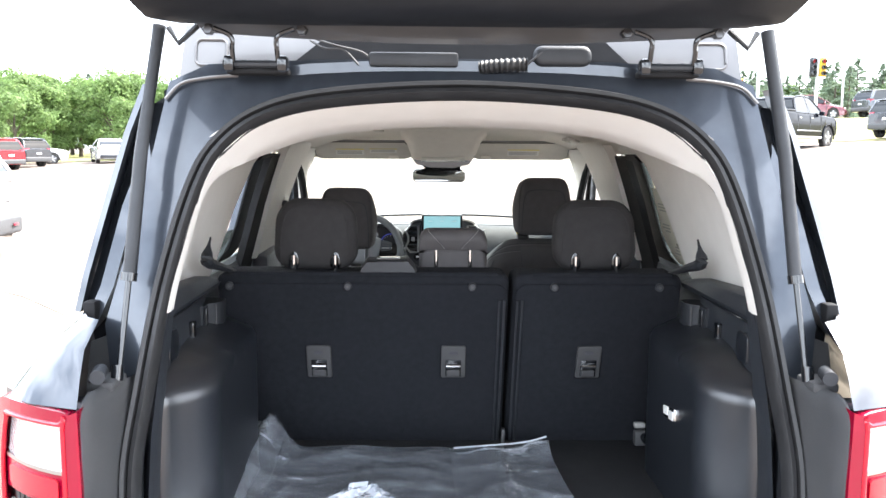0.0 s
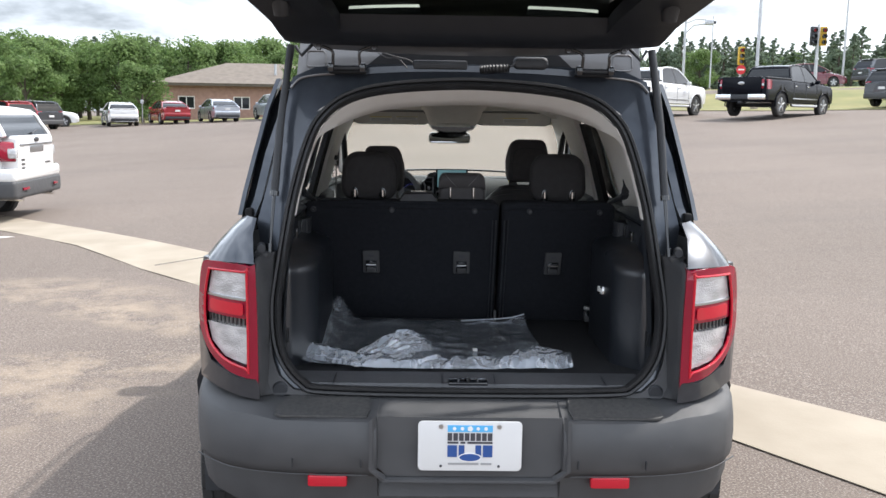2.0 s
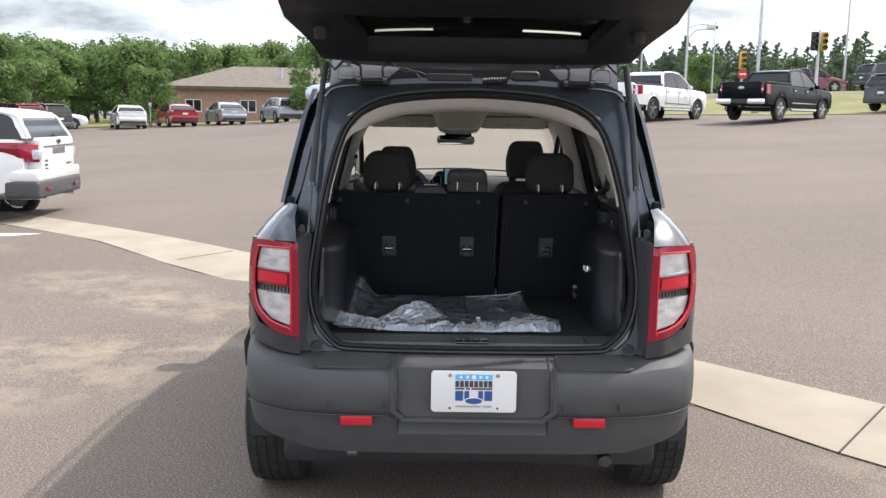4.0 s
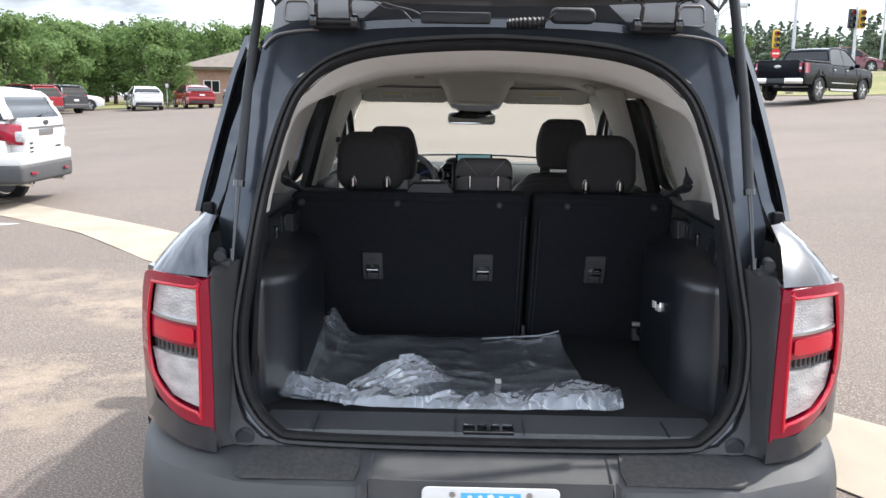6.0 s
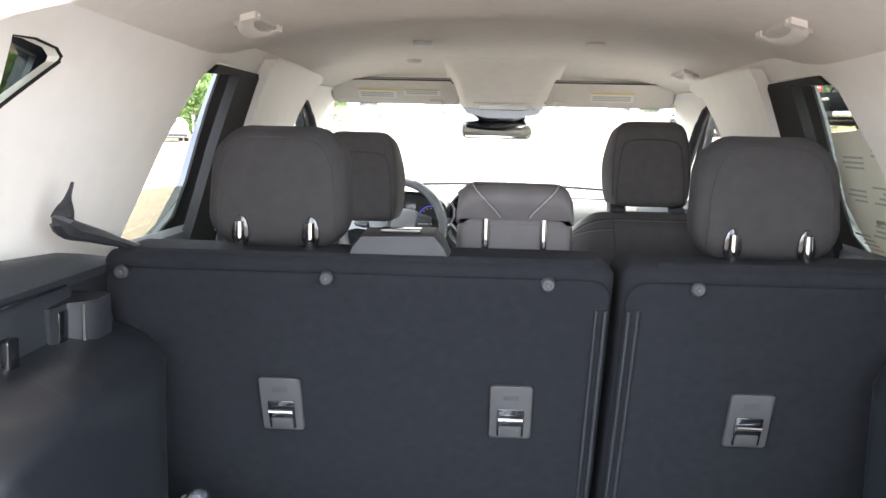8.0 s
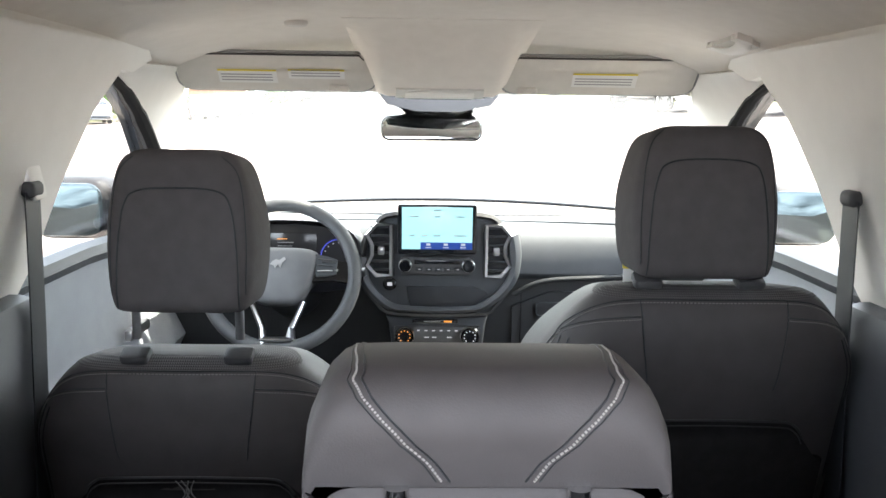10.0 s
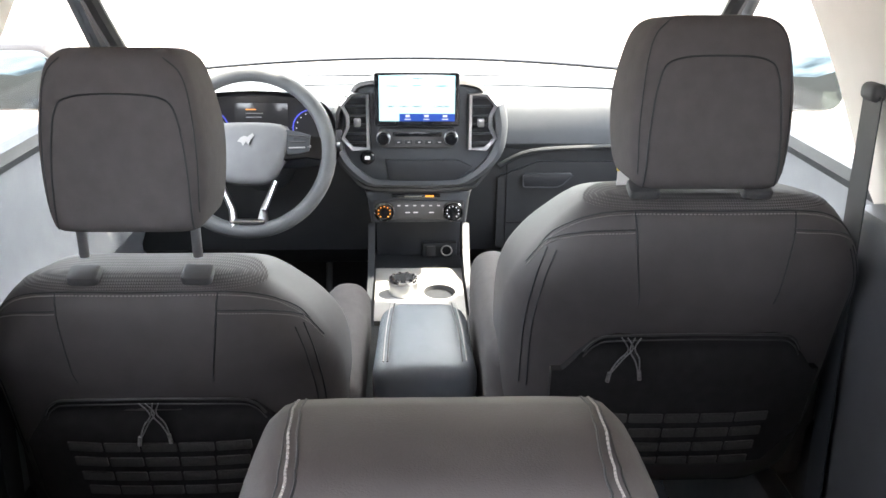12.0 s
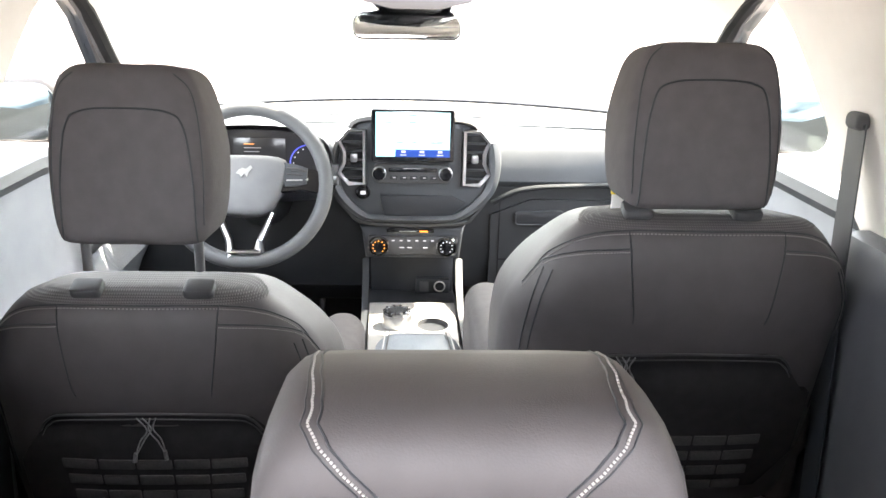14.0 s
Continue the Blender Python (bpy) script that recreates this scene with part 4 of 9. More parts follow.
for s in (-1, 1):
    part("drain_plug", disc(s * 0.58, 0.182, 0.782, 0.026, "y", 0.03, 24, 0.006), BLACK, car, "round black rubber plug")
    # moulded wall from the tail light in to the seal, down to the bumper
    wall = []
    for z, fx, fy in ((0.772, 0.634, 0.150), (0.80, 0.6325, 0.126), (0.85, 0.6315, 0.121), (0.95, 0.632, 0.120), (1.05, 0.633, 0.120), (1.155, 0.6345, 0.121), (1.178, 0.638, 0.130), (1.190, 0.642, 0.150), (1.196, 0.645, 0.19)):
        sx = 0.617 - 0.012 * max(0.0, (z - 1.05) / 0.2) - 0.06 * max(0.0, (0.80 - z) / 0.03) ** 2 * 0.3
        sy = ap_y(z) - 0.004
        wall.append([(s * x, y, z) for x, y in ((fx + 0.004, fy + 0.012), (fx, fy), (fx - 0.004, fy + 0.010), (fx - 0.007, fy + 0.3 * (sy - fy)), (fx * 0.35 + sx * 0.65, fy + 0.62 * (sy - fy)), (sx, sy - 0.006), (sx - 0.002, sy + 0.03))])
    part("side_channel", loft(wall, caps=False, closed=False), CLAD, car, "dark moulded wall beside the tail light", angle=50)
    part("channel_plate", sheet([(s * 0.634, 1.06), (s * 0.634, 0.83), (s * 0.638, 0.770), (s * 0.45, 0.768), (s * 0.54, 0.785), (s * 0.585, 0.825), (s * 0.604, 0.87), (s * 0.614, 0.93), (s * 0.618, 1.06)], lambda x, z, w: (x, ap_y(z) - 0.006 + w, z), 0.016, 0.05), CLAD, car)
    part("jamb_panel", sheet([(s * x, z) for x, z in ((0.612, 0.80), (0.70, 0.80), (0.72, 1.10), (0.715, 1.24), (0.66, 1.26), (0.612, 1.20))], lambda x, z, w: (x, ap_y(z) + 0.070 + w, z), 0.012, 0.06), CLAD, car, "dark plastic panel beside the opening")
    rec = [(0.56, 1.74), (0.62, 1.70), (0.66, 1.58), (0.725, 1.31), (0.70, 1.20), (0.66, 1.16), (0.61, 1.20), (0.575, 1.45), (0.54, 1.60)]
    part("pillar_recess", sheet([(s * x, z) for x, z in rec], lambda x, z, w: (x, ap_y(z) + 0.075 + w, z), 0.02, 0.06), GLOSS_BLACK, car, "black recess behind the strut")
    # D-pillar outer cladding
    pl = [(0.625, 1.70), (0.655, 1.64), (0.725, 1.315), (0.735, 1.285), (0.690, 1.285), (0.655, 1.40), (0.598, 1.64), (0.59, 1.70)]
    clad = part("pillar_cladding", sheet([(s * x, z) for x, z in pl], lambda x, z, w: (x, ap_y(z) + 0.045 + 0.55 * max(0.0, abs(x) - (0.60 + (1.66 - z) * 0.27)) + w, z), 0.03, 0.05), GLOSS_BLACK, car, "black outer pillar cladding")
    part("pillar_rail", loft([[(s * x, y, z), (s * (x + 0.016), y + 0.012, z), (s * (x + 0.026), y + 0.07, z), (s * (x + 0.004), y + 0.07, z)] for x, y, z in ((0.612, 0.462, 1.735), (0.648, 0.452, 1.64), (0.682, 0.418, 1.50), (0.712, 0.385, 1.37), (0.726, 0.372, 1.30))]), PAINT, car, angle=25)
    part("pillar_end_cap", box(s * 0.70 - 0.012, s * 0.70 + 0.012, 0.345, 0.375, 1.288, 1.325, 0.005), SEAL_BLACK, car)
    # Thin paler bar draws the highlight along the gutter's lower edge.
    part("gutter_highlight", tube(spline([(s * x, ap_y(z) + 0.004, z) for x, z in ((0.44, 1.752), (0.50, 1.747), (0.55, 1.735), (0.578, 1.705))], 5, False), 0.0035, 8), PAINT_SKYLIT, car, "thin pale bar drawing the highlight on the gutter lip")
    # strut and its ball joints
    strut = part("gas_strut", tube([(s * 0.565, 0.385, 1.835), (s * 0.594, 0.345, 1.60), (s * 0.611, 0.312, 1.375)], 0.0125, 12), BLACK, car, "black gas strut holding the tailgate up")
    part("strut_rod", tube([(s * 0.611, 0.312, 1.38), (s * 0.622, 0.262, 1.185)], 0.0055, 10), GLOSS_BLACK, strut)
    part("strut_collar", tube([(s * 0.6105, 0.313, 1.385), (s * 0.612, 0.310, 1.37)], 0.0145, 12), GLOSS_BLACK, strut)
    part("strut_end", tube([(s * 0.621, 0.266, 1.225), (s * 0.622, 0.260, 1.198)], 0.011, 10), GLOSS_BLACK, strut)
    part("strut_bracket", box(s * 0.640 - 0.024, s * 0.640 + 0.024, 0.225, 0.300, 1.186, 1.204, 0.006), CLAD, strut)
    latch = part("bump_stop", tube([(s * 0.640, 0.235, 1.222), (s * 0.632, 0.195, 1.220)], 0.013, 14), BLACK, car)

# sill plate with the striker
part("load_sill", loft([[(x, y, z) for y, z in ((0.20, 0.772), (0.215, 0.798), (0.30, 0.799), (0.345, 0.797), (0.345, 0.76))] for x in (-0.55, -0.45, -0.15, 0.15, 0.45, 0.55)]), SILL, car, "scuffed black plastic load sill", angle=25)
for x in (-0.42, -0.08, 0.085, 0.43):
    part("sill_seam", box(x - 0.001, x + 0.001, 0.2, 0.30, 0.7985, 0.8035), BLACK, car)
striker = part("striker", box(-0.062, 0.062, 0.212, 0.264, 0.790, 0.8025, 0.003), GLOSS_BLACK, car, "black striker recess in the load sill")
for x in (-0.030, 0.0, 0.030):
    part("striker_loop", tube([(x, 0.214, 0.7985), (x, 0.222, 0.8045), (x, 0.252, 0.8050), (x, 0.260, 0.8000)], 0.004 if x == 0 else 0.003, 6), STEEL_DARK if x == 0 else CLAD, striker)

# ---- open tailgate ----
GATE = 19.0
def gate_m(x, d, h):
    """Gate coordinates: d metres from the hinge along the gate, h metres above its inner face."""
    a = radians(GATE)
    return (x, 0.43 - d * math.cos(a) - h * math.sin(a), 1.832 + d * math.sin(a) + h * math.cos(a))
gate = thing("tailgate")
gate.parent = car
gate["label"] = "open dark grey tailgate with black inner trim"
half = [(0.0, 0.0), (0.44, 0.0), (0.515, 0.02), (0.56, 0.07), (0.675, 0.40), (0.675, 0.90), (0.62, 1.05), (0.0, 1.08)]
gl = half + [(-x, d) for x, d in half[-2:0:-1]]
slits = [[(s * 0.16, 0.070), (s * 0.385, 0.070), (s * 0.375, 0.114), (s * 0.165, 0.114)] for s in (-1, 1)]
shell = sheet([(p[0], p[1]) for p in gl], lambda x, d, w: gate_m(x, d, 0.09 + w - 0.05 * (abs(x) / 0.66) ** 3 - 0.03 * max(0, 1 - d / 0.1)), 0.02, 0.09, slits)
part("outer_skin", shell, PAINT, gate)
half_i = [(0.0, 0.075), (0.40, 0.068), (0.46, 0.045), (0.525, 0.045), (0.575, 0.11), (0.665, 0.40), (0.665, 0.88), (0.60, 1.03), (0.0, 1.06)]
gi = half_i + [(-x, d) for x, d in half_i[-2:0:-1]]
win_g = [(-0.40, 0.17), (0.40, 0.17), (0.47, 0.42), (-0.47, 0.42)]
def gate_in(x, d, w):
    bulge = 0.035 * math.exp(-((d - 0.12) / 0.05) ** 2) + 0.02 * (1 if d > 0.46 else 0)
    return gate_m(x, d, -0.004 - bulge * (1 - (abs(x) / 0.68) ** 6) + w)
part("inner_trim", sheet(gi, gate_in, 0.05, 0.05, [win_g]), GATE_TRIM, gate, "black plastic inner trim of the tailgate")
part("gate_window", sheet([(-0.40, 0.05), (0.40, 0.05), (0.49, 0.44), (-0.49, 0.44)], lambda x, d, w: gate_m(x, d, 0.062 + w - 0.05 * (abs(x) / 0.66) ** 3 - 0.03 * max(0, 1 - d / 0.1)), 0.005, 0.2), PANE_TINT, gate, "dark tinted rear window")
for s in (-1, 1):
    part("rubber_buffer", tube([gate_m(s * 0.555, 0.30, 0.03), gate_m(s * 0.555, 0.30, -0.03)], [0.03, 0.022], 12), RUBBER, gate)
# metal hinge edge of the gate
part("hinge_edge", sheet([(-0.50, -0.03), (0.50, -0.03), (0.515, 0.05), (0.40, 0.085), (0, 0.09), (-0.40, 0.085), (-0.515, 0.05)], lambda x, d, w: gate_m(x, d, 0.012 + w - 0.02 * math.cos(x * 3)), 0.02, 0.06), PAINT_SKYLIT, gate, "bare painted hinge edge")
# water channel between roof and gate, with the hinges
part("roof_gutter", sheet([(-0.57, 1.715), (-0.30, 1.755), (0.30, 1.755), (0.57, 1.715), (0.56, 1.86), (-0.56, 1.86)], lambda x, z, w: (x, ap_y(z) + 0.055 + w, z), 0.02, 0.06), PAINT_SKYLIT, car, "painted gutter under the open tailgate")
# Matt black sheet stands in for the shade in mid gutter.
part("gutter_shade", sheet([(-0.30, 1.748), (0.28, 1.748), (0.335, 1.785), (0.28, 1.838), (-0.27, 1.838), (-0.335, 1.785)], lambda x, z, w: (x, ap_y(z) + 0.040 + w, z), 0.02, 0.06), SEAL_BLACK, car, "black sheet standing in for shade in the gutter")
part("gutter_module", box(-0.185, -0.01, 0.462, 0.49, 1.772, 1.800, 0.006), BLACK, car, "flat black module in the gutter")
boot = spline([(0.035, 0.482, 1.772), (0.075, 0.468, 1.776), (0.125, 0.466, 1.778)], 10, False)
part("wiring_boot", tube(boot, [0.011 if k % 2 else 0.0145 for k in range(len(boot))], 12), RUBBER, car, "ribbed rubber wiring boot")
part("boot_end", puff(rrect(0.115, 0.040, 0.018, 5, 0.195, 1.795), 0.462, 0.49, 0.010, 3), BLACK, car, "oval rubber boot flange")
for pts in ([(-0.30, 0.478, 1.822), (-0.27, 0.468, 1.806), (-0.235, 0.466, 1.804), (-0.205, 0.470, 1.775)], [(-0.29, 0.478, 1.825), (-0.25, 0.466, 1.812), (-0.20, 0.466, 1.800), (-0.18, 0.470, 1.785)], [(0.125, 0.468, 1.778), (0.145, 0.462, 1.795), (0.16, 0.466, 1.805)]):
    part("wiring_cable", tube(spline(pts, 5, False), 0.0022, 6), CLAD, car)
for s in (-1, 1):
    hx = s * 0.395
    hinge = part("hinge", box(hx - 0.058, hx + 0.058, 0.422, 0.468, 1.752, 1.764, 0.004), SEAL_BLACK, car, "black steel tailgate hinge")
    for dx in (-0.050, 0.050):
        part("hinge_lug", box(hx + dx - 0.010, hx + dx + 0.010, 0.405, 0.44, 1.756, 1.786, 0.006), GLOSS_BLACK, hinge)
        bend = [(hx + dx * 0.86, 0.415, 1.772), (hx + dx * 0.84, 0.405, 1.795), (hx + dx * 0.88, 0.402, 1.820), (hx + dx * 1.5, 0.402, 1.834)]
        part("hinge_arm", tube(spline(bend, 5, False), 0.0050, 8), GLOSS_BLACK, hinge)
        part("hinge_bolt", disc(hx + dx * 1.75, 0.405, 1.833, 0.0105, "y", 0.02, 6, 0.002), STEEL_DARK, hinge)
        part("hinge_bolt", disc(hx + dx * 0.45, 0.418, 1.771, 0.0085, "y", 0.02, 6, 0.002), STEEL_DARK, hinge)
    part("hinge_pin", tube([(hx - 0.062, 0.418, 1.770), (hx + 0.062, 0.418, 1.770)], 0.0075), BLACK, hinge)
    press = [(s * (0.506 + px), pz) for px, pz in rrect(0.062, 0.052, 0.012, 4, 0.0, 1.803)]
    part("gutter_pressing", tube([(x, ap_y(z) + 0.053, z) for x, z in press + press[:1]], 0.0030, 6), PAINT_SKYLIT, car, "pressed rim in the gutter plate")
    part("gate_corner_arm", tube([(s * 0.555, 0.41, 1.835), (s * 0.535, 0.40, 1.805), (s * 0.505, 0.42, 1.84)], 0.006, 8), BLACK, gate)

# ---- cabin shell ----
def head_z(x, y):
    zc = lerp_table([(0.40, 1.716), (1.30, 1.690), (1.42, 1.690), (1.62, 1.712), (2.1, 1.705), (2.45, 1.688), (2.62, 1.666), (2.74, 1.640)], y)
    k = lerp_table([(0.42, 0.165), (0.55, 0.115), (0.66, 0.085), (1.3, 0.075), (2.1, 0.065), (2.75, 0.045)], y)
    return zc - k * (abs(x) / 0.56) ** 4.0
part("headliner", sheet([(-0.37, 0.452), (0.37, 0.452), (0.50, 0.44), (0.575, 0.43), (0.60, 2.5), (0.58, 2.72), (-0.58, 2.72), (-0.60, 2.5), (-0.575, 0.43), (-0.50, 0.44)],
     lambda x, y, w: (x, y, max(head_z(x, y), 1.50) + w), 0.012, 0.06), HEADLINER, car, "beige cloth headliner")

band_half = [(0.0, 1.712), (0.24, 1.698), (0.375, 1.668), (0.455, 1.612), (0.50, 1.53), (0.532, 1.41), (0.545, 1.355), (0.553, 1.305)]
band_rings = []
for bx, bz in spline(band_half[::-1] + [(-x, z) for x, z in band_half[1:]], 5, False):
    k = max(0.0, min(1.0, (bz - 1.52) / 0.16))
    k = k * k * (3 - 2 * k)
    y = ap_y(bz)
    band_rings.append([(bx, y + 0.0, bz + 0.004 * k), (bx * 0.995, y + 0.02, bz - 0.006 * k), (bx * (1 - 0.025 * k), y + 0.035 + 0.065 * k, bz - 0.034 * k), (bx * (1 - 0.035 * k), y + 0.04 + 0.105 * k, bz - 0.052 * k), (bx * (1 - 0.03 * k), y + 0.045 + 0.12 * k, bz - 0.045 * k), (bx, y + 0.05 + 0.13 * k, bz + 0.01)])
part("rear_header_trim", loft(band_rings, caps=False, closed=False), TRIM_LIGHT, car, "light beige trim round the tailgate opening", angle=50)


def inner_f(extra=0.0):
    return lambda y, z, w: (-(in_x(y, z) - extra) - w, y, z)
# rear quarter trim with the small window, C-pillar
q_hole = [(0.705, 1.482), (0.745, 1.504), (0.795, 1.531), (0.832, 1.551), (0.833, 1.558), (0.815, 1.567), (0.76, 1.573), (0.705, 1.571)]
quarter = [(0.40, 1.20), (0.50, 1.56), (0.54, 1.70), (1.50, 1.69), (1.46, 1.615), (1.37, 1.565), (1.27, 1.44), (1.16, 1.275), (1.10, 1.22)]
both("quarter_trim", sheet(quarter, inner_f(), 0.02, 0.07, [q_hole]), TRIM_LIGHT, car, "light beige quarter trim")
both("quarter_window_seal", tube([inner_f(-0.002)(y, z, 0.0) for y, z in q_hole + q_hole[:1]], 0.0025, 6), SEAL_BLACK, car, "black quarter window seal")
both("rear_pillar_trim", sheet([(0.322, 1.20), (0.338, 1.30), (0.375, 1.45), (0.42, 1.60), (0.46, 1.70), (0.52, 1.70), (0.50, 1.60), (0.46, 1.45), (0.43, 1.25), (0.42, 1.20)],
     lambda y, z, w: (-(lerp_table([(1.16, 0.577), (1.355, 0.548), (1.53, 0.502), (1.61, 0.46), (1.67, 0.38), (1.70, 0.25)], z) + 0.30 * max(0.0, y - ap_y(z) - 0.0)) - w, y, z), 0.012, 0.04), TRIM_LIGHT, car)
# roof side rail over the windows
both("side_rail_trim", sheet([(1.30, 1.565), (1.37, 1.60), (1.9, 1.60), (2.25, 1.604), (2.40, 1.592), (2.46, 1.62), (2.3, 1.69), (1.3, 1.69)], inner_f(-0.004), 0.02, 0.1), TRIM_LIGHT, car)
# door frames and seals, dark
both("rear_door_frame", sheet([(1.505, 1.19), (1.70, 1.18), (1.750, 1.572), (1.70, 1.594), (1.42, 1.594), (1.39, 1.575), (1.575, 1.585), (1.545, 1.40)], inner_f(0.012), 0.022, 0.08), SEAL_BLACK, car, "black rear door frame")
both("door_reveal", sheet([(1.560, 1.20), (1.80, 1.20), (1.80, 1.60), (1.612, 1.60)], lambda y, z, w: (-(out_x(y, z) - 0.030) - w, y, z), 0.006, 0.08), SEAL_BLACK, car, "black inner reveal of the rear door")
both("pillar_trim", sheet([(1.68, 1.24), (2.03, 1.24), (2.055, 1.28), (2.11, 1.40), (2.18, 1.52), (2.25, 1.585), (2.25, 1.63), (1.73, 1.63)], inner_f(0.028), 0.03, 0.06), TRIM_LIGHT, car, "light beige centre pillar trim")
both("front_door_frame", tube(spline([(-0.615, 2.18, 1.598), (-0.620, 2.38, 1.585), (-0.622, 2.50, 1.545), (-0.622, 2.585, 1.485), (-0.624, 2.67, 1.418), (-0.64, 2.92, 1.26)], 5, False), [0.006] * 5 + [0.010] * 4 + [0.014] * 4 + [0.017] * 13, 8), SEAL_BLACK, car, "black front door seal")
edge_s = [(-0.612, 2.25, 1.612), (-0.616, 2.38, 1.598), (-0.618, 2.50, 1.560), (-0.618, 2.60, 1.490), (-0.622, 2.69, 1.425), (-0.655, 2.95, 1.255)]
edge_w = [(-0.560, 2.74, 1.622), (-0.585, 2.82, 1.590), (-0.612, 2.885, 1.548), (-0.650, 2.97, 1.492), (-0.680, 3.07, 1.425), (-0.712, 3.28, 1.285)]
both("windshield_pillar_trim", loft([[p, Vector(p).lerp(Vector(q), 0.35) + Vector((0.014, -0.006, -0.004)), Vector(p).lerp(Vector(q), 0.8) + Vector((0.014, -0.01, -0.006)), q, Vector(q) + Vector((-0.02, 0.01, 0.01)), Vector(p) + Vector((-0.03, 0.0, 0.02))] for p, q in zip(spline(edge_s, 5, False), spline(edge_w, 5, False))]), TRIM_LIGHT, car, "beige windshield pillar trim")
part("windshield_header", sheet([(-0.585, 2.64), (0.585, 2.64), (0.60, 2.845), (-0.60, 2.845)], lambda x, y, w: (x, y - 0.06 * (x / 0.6) ** 2, lerp_table([(2.64, 1.665), (2.74, 1.638), (2.845, 1.573)], y) + w), 0.008, 0.06), HEADLINER, car, "beige headliner edge over the windshield")
# door panels
door_f = lambda y, z, w: (-(0.70 - 0.05 * math.exp(-((z - 0.95) / 0.06) ** 2)) - w, y, z)
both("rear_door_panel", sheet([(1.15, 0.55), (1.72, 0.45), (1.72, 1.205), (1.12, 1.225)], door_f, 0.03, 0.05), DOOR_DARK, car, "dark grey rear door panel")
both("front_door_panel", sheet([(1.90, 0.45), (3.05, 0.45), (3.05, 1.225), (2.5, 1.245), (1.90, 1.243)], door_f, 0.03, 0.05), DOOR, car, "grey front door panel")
both("door_sill_top", tube([(-0.70, 1.10, 1.240), (-0.695, 1.6, 1.240), (-0.695, 2.4, 1.245), (-0.68, 3.0, 1.225)], 0.024, 8), DASH_TOP, car)
both("armrest_pad", box(-0.69, -0.625, 2.05, 2.55, 0.93, 0.965, 0.014), VINYL, car)
both("door_handle", box(-0.672, -0.655, 2.55, 2.68, 1.03, 1.055, 0.006), SATIN, car, "satin inner door handle")
# floor, tunnel, firewall
part("cabin_floor", box(-0.70, 0.70, 1.1, 3.4, 0.40, 0.44, 0.01), CARPET, car, "black carpeted cabin floor")
part("firewall", box(-0.72, 0.72, 3.25, 3.3, 0.42, 1.2, 0.01), CARPET, car)
part("tunnel", box(-0.13, 0.13, 1.3, 3.2, 0.44, 0.56, 0.04), CARPET, car)

# ---- cargo bay ----
part("cargo_floor", box(-0.62, 0.62, 0.335, 1.22, 0.755, 0.785, 0.006), FLOORMAT, car, "black cargo floor mat")
def ease(t):
    t = max(0.0, min(1.0, t))
    return t * t * (3 - 2 * t)


def cargo_f(y, z, w):
    return (-(0.650 - 0.06 * max(0.0, (0.62 - y) / 0.35) ** 1.5) - w, y, z)


cargo_o = [(0.32, 0.77), (1.22, 0.77), (1.22, 1.19), (1.08, 1.25), (0.90, 1.275), (0.50, 1.275), (0.345, 1.25)]
both("cargo_side_trim", sheet(cargo_o, cargo_f, 0.02, 0.06), TRIM_DARK, car, "dark grey cargo side trim")


def housing_f(y, z, w):
    """The smooth wheel housing: steep at the opening, round on top, fading out at the seat."""
    top = 1.158 + 0.032 * ease((y - 0.42) / 0.25)
    s_ = (0.40 + 0.60 * ease((y - 0.40) / 0.13) ** 0.8) * (1 - ease((y - 0.92) / 0.22))
    t_ = 1 - ease((z - (top - 0.045)) / 0.055)
    return (-(0.650 - 0.148 * s_ * (0.12 + 0.88 * t_)) - w, y, z)


both("wheel_housing_trim", sheet([(0.405, 0.775), (1.16, 0.775), (1.16, 1.10), (1.0, 1.175), (0.70, 1.196), (0.60, 1.190), (0.405, 1.140)], housing_f, 0.012, 0.02), POST, car, "smooth dark plastic wheel housing", angle=75)
# flat strip between the seal and the housing, with the dark upper trim
both("opening_side_trim", loft([[(-x0, y0, z), (-x0 - 0.002, y0 + 0.03, z), (-x0 - 0.010, 0.425, z), (-0.610, 0.445, z), (-0.63, 0.40, z)] for x0, y0, z in ((0.590, 0.305, 0.79), (0.588, 0.305, 0.95), (0.580, 0.312, 1.08), (0.573, 0.325, 1.16), (0.562, 0.337, 1.24), (0.552, 0.345, 1.312))]), TRIM_DARK, car)
both("upper_side_trim", loft([[(-0.640, y, 1.148), (-0.608 - d, y, 1.150), (-0.600 - d, y, 1.160), (-0.604 - d, y, 1.240), (-0.612 - d, y, 1.252), (-0.65, y, 1.255)] for y, d in ((0.42, 0.0), (0.47, 0.0), (0.70, 0.006), (0.84, 0.012), (0.90, 0.02))]), TRIM_DARK, car)
both("cargo_ledge", loft([[(-0.655, y, 1.25), (-0.612, y, 1.252), (-0.603, y, 1.268), (-0.612, y, zt - 0.006), (-0.622, y, zt), (-0.655, y, zt)] for y, zt in ((0.44, 1.300), (0.55, 1.310), (0.72, 1.302), (0.92, 1.290), (1.02, 1.272))]), TRIM_DARK, car)
both("ledge_groove", tube([(-0.6035, 0.44, 1.2555), (-0.607, 0.70, 1.2555), (-0.612, 0.86, 1.2555)], 0.003, 6), GLOSS_BLACK, car)
both("storage_pocket", moved(puff(rrect(0.066, 0.062, 0.012, 4), -0.004, 0.004, 0.003, 2), pose(-0.601, 0.533, 1.200, 0, 0, 90)), POST, car)
both("latch_switch", moved(puff(rrect(0.026, 0.042, 0.005, 3), -0.007, 0.006, 0.003, 2), pose(-0.604, 0.700, 1.198, 0, 0, 90)), GLOSS_BLACK, car)
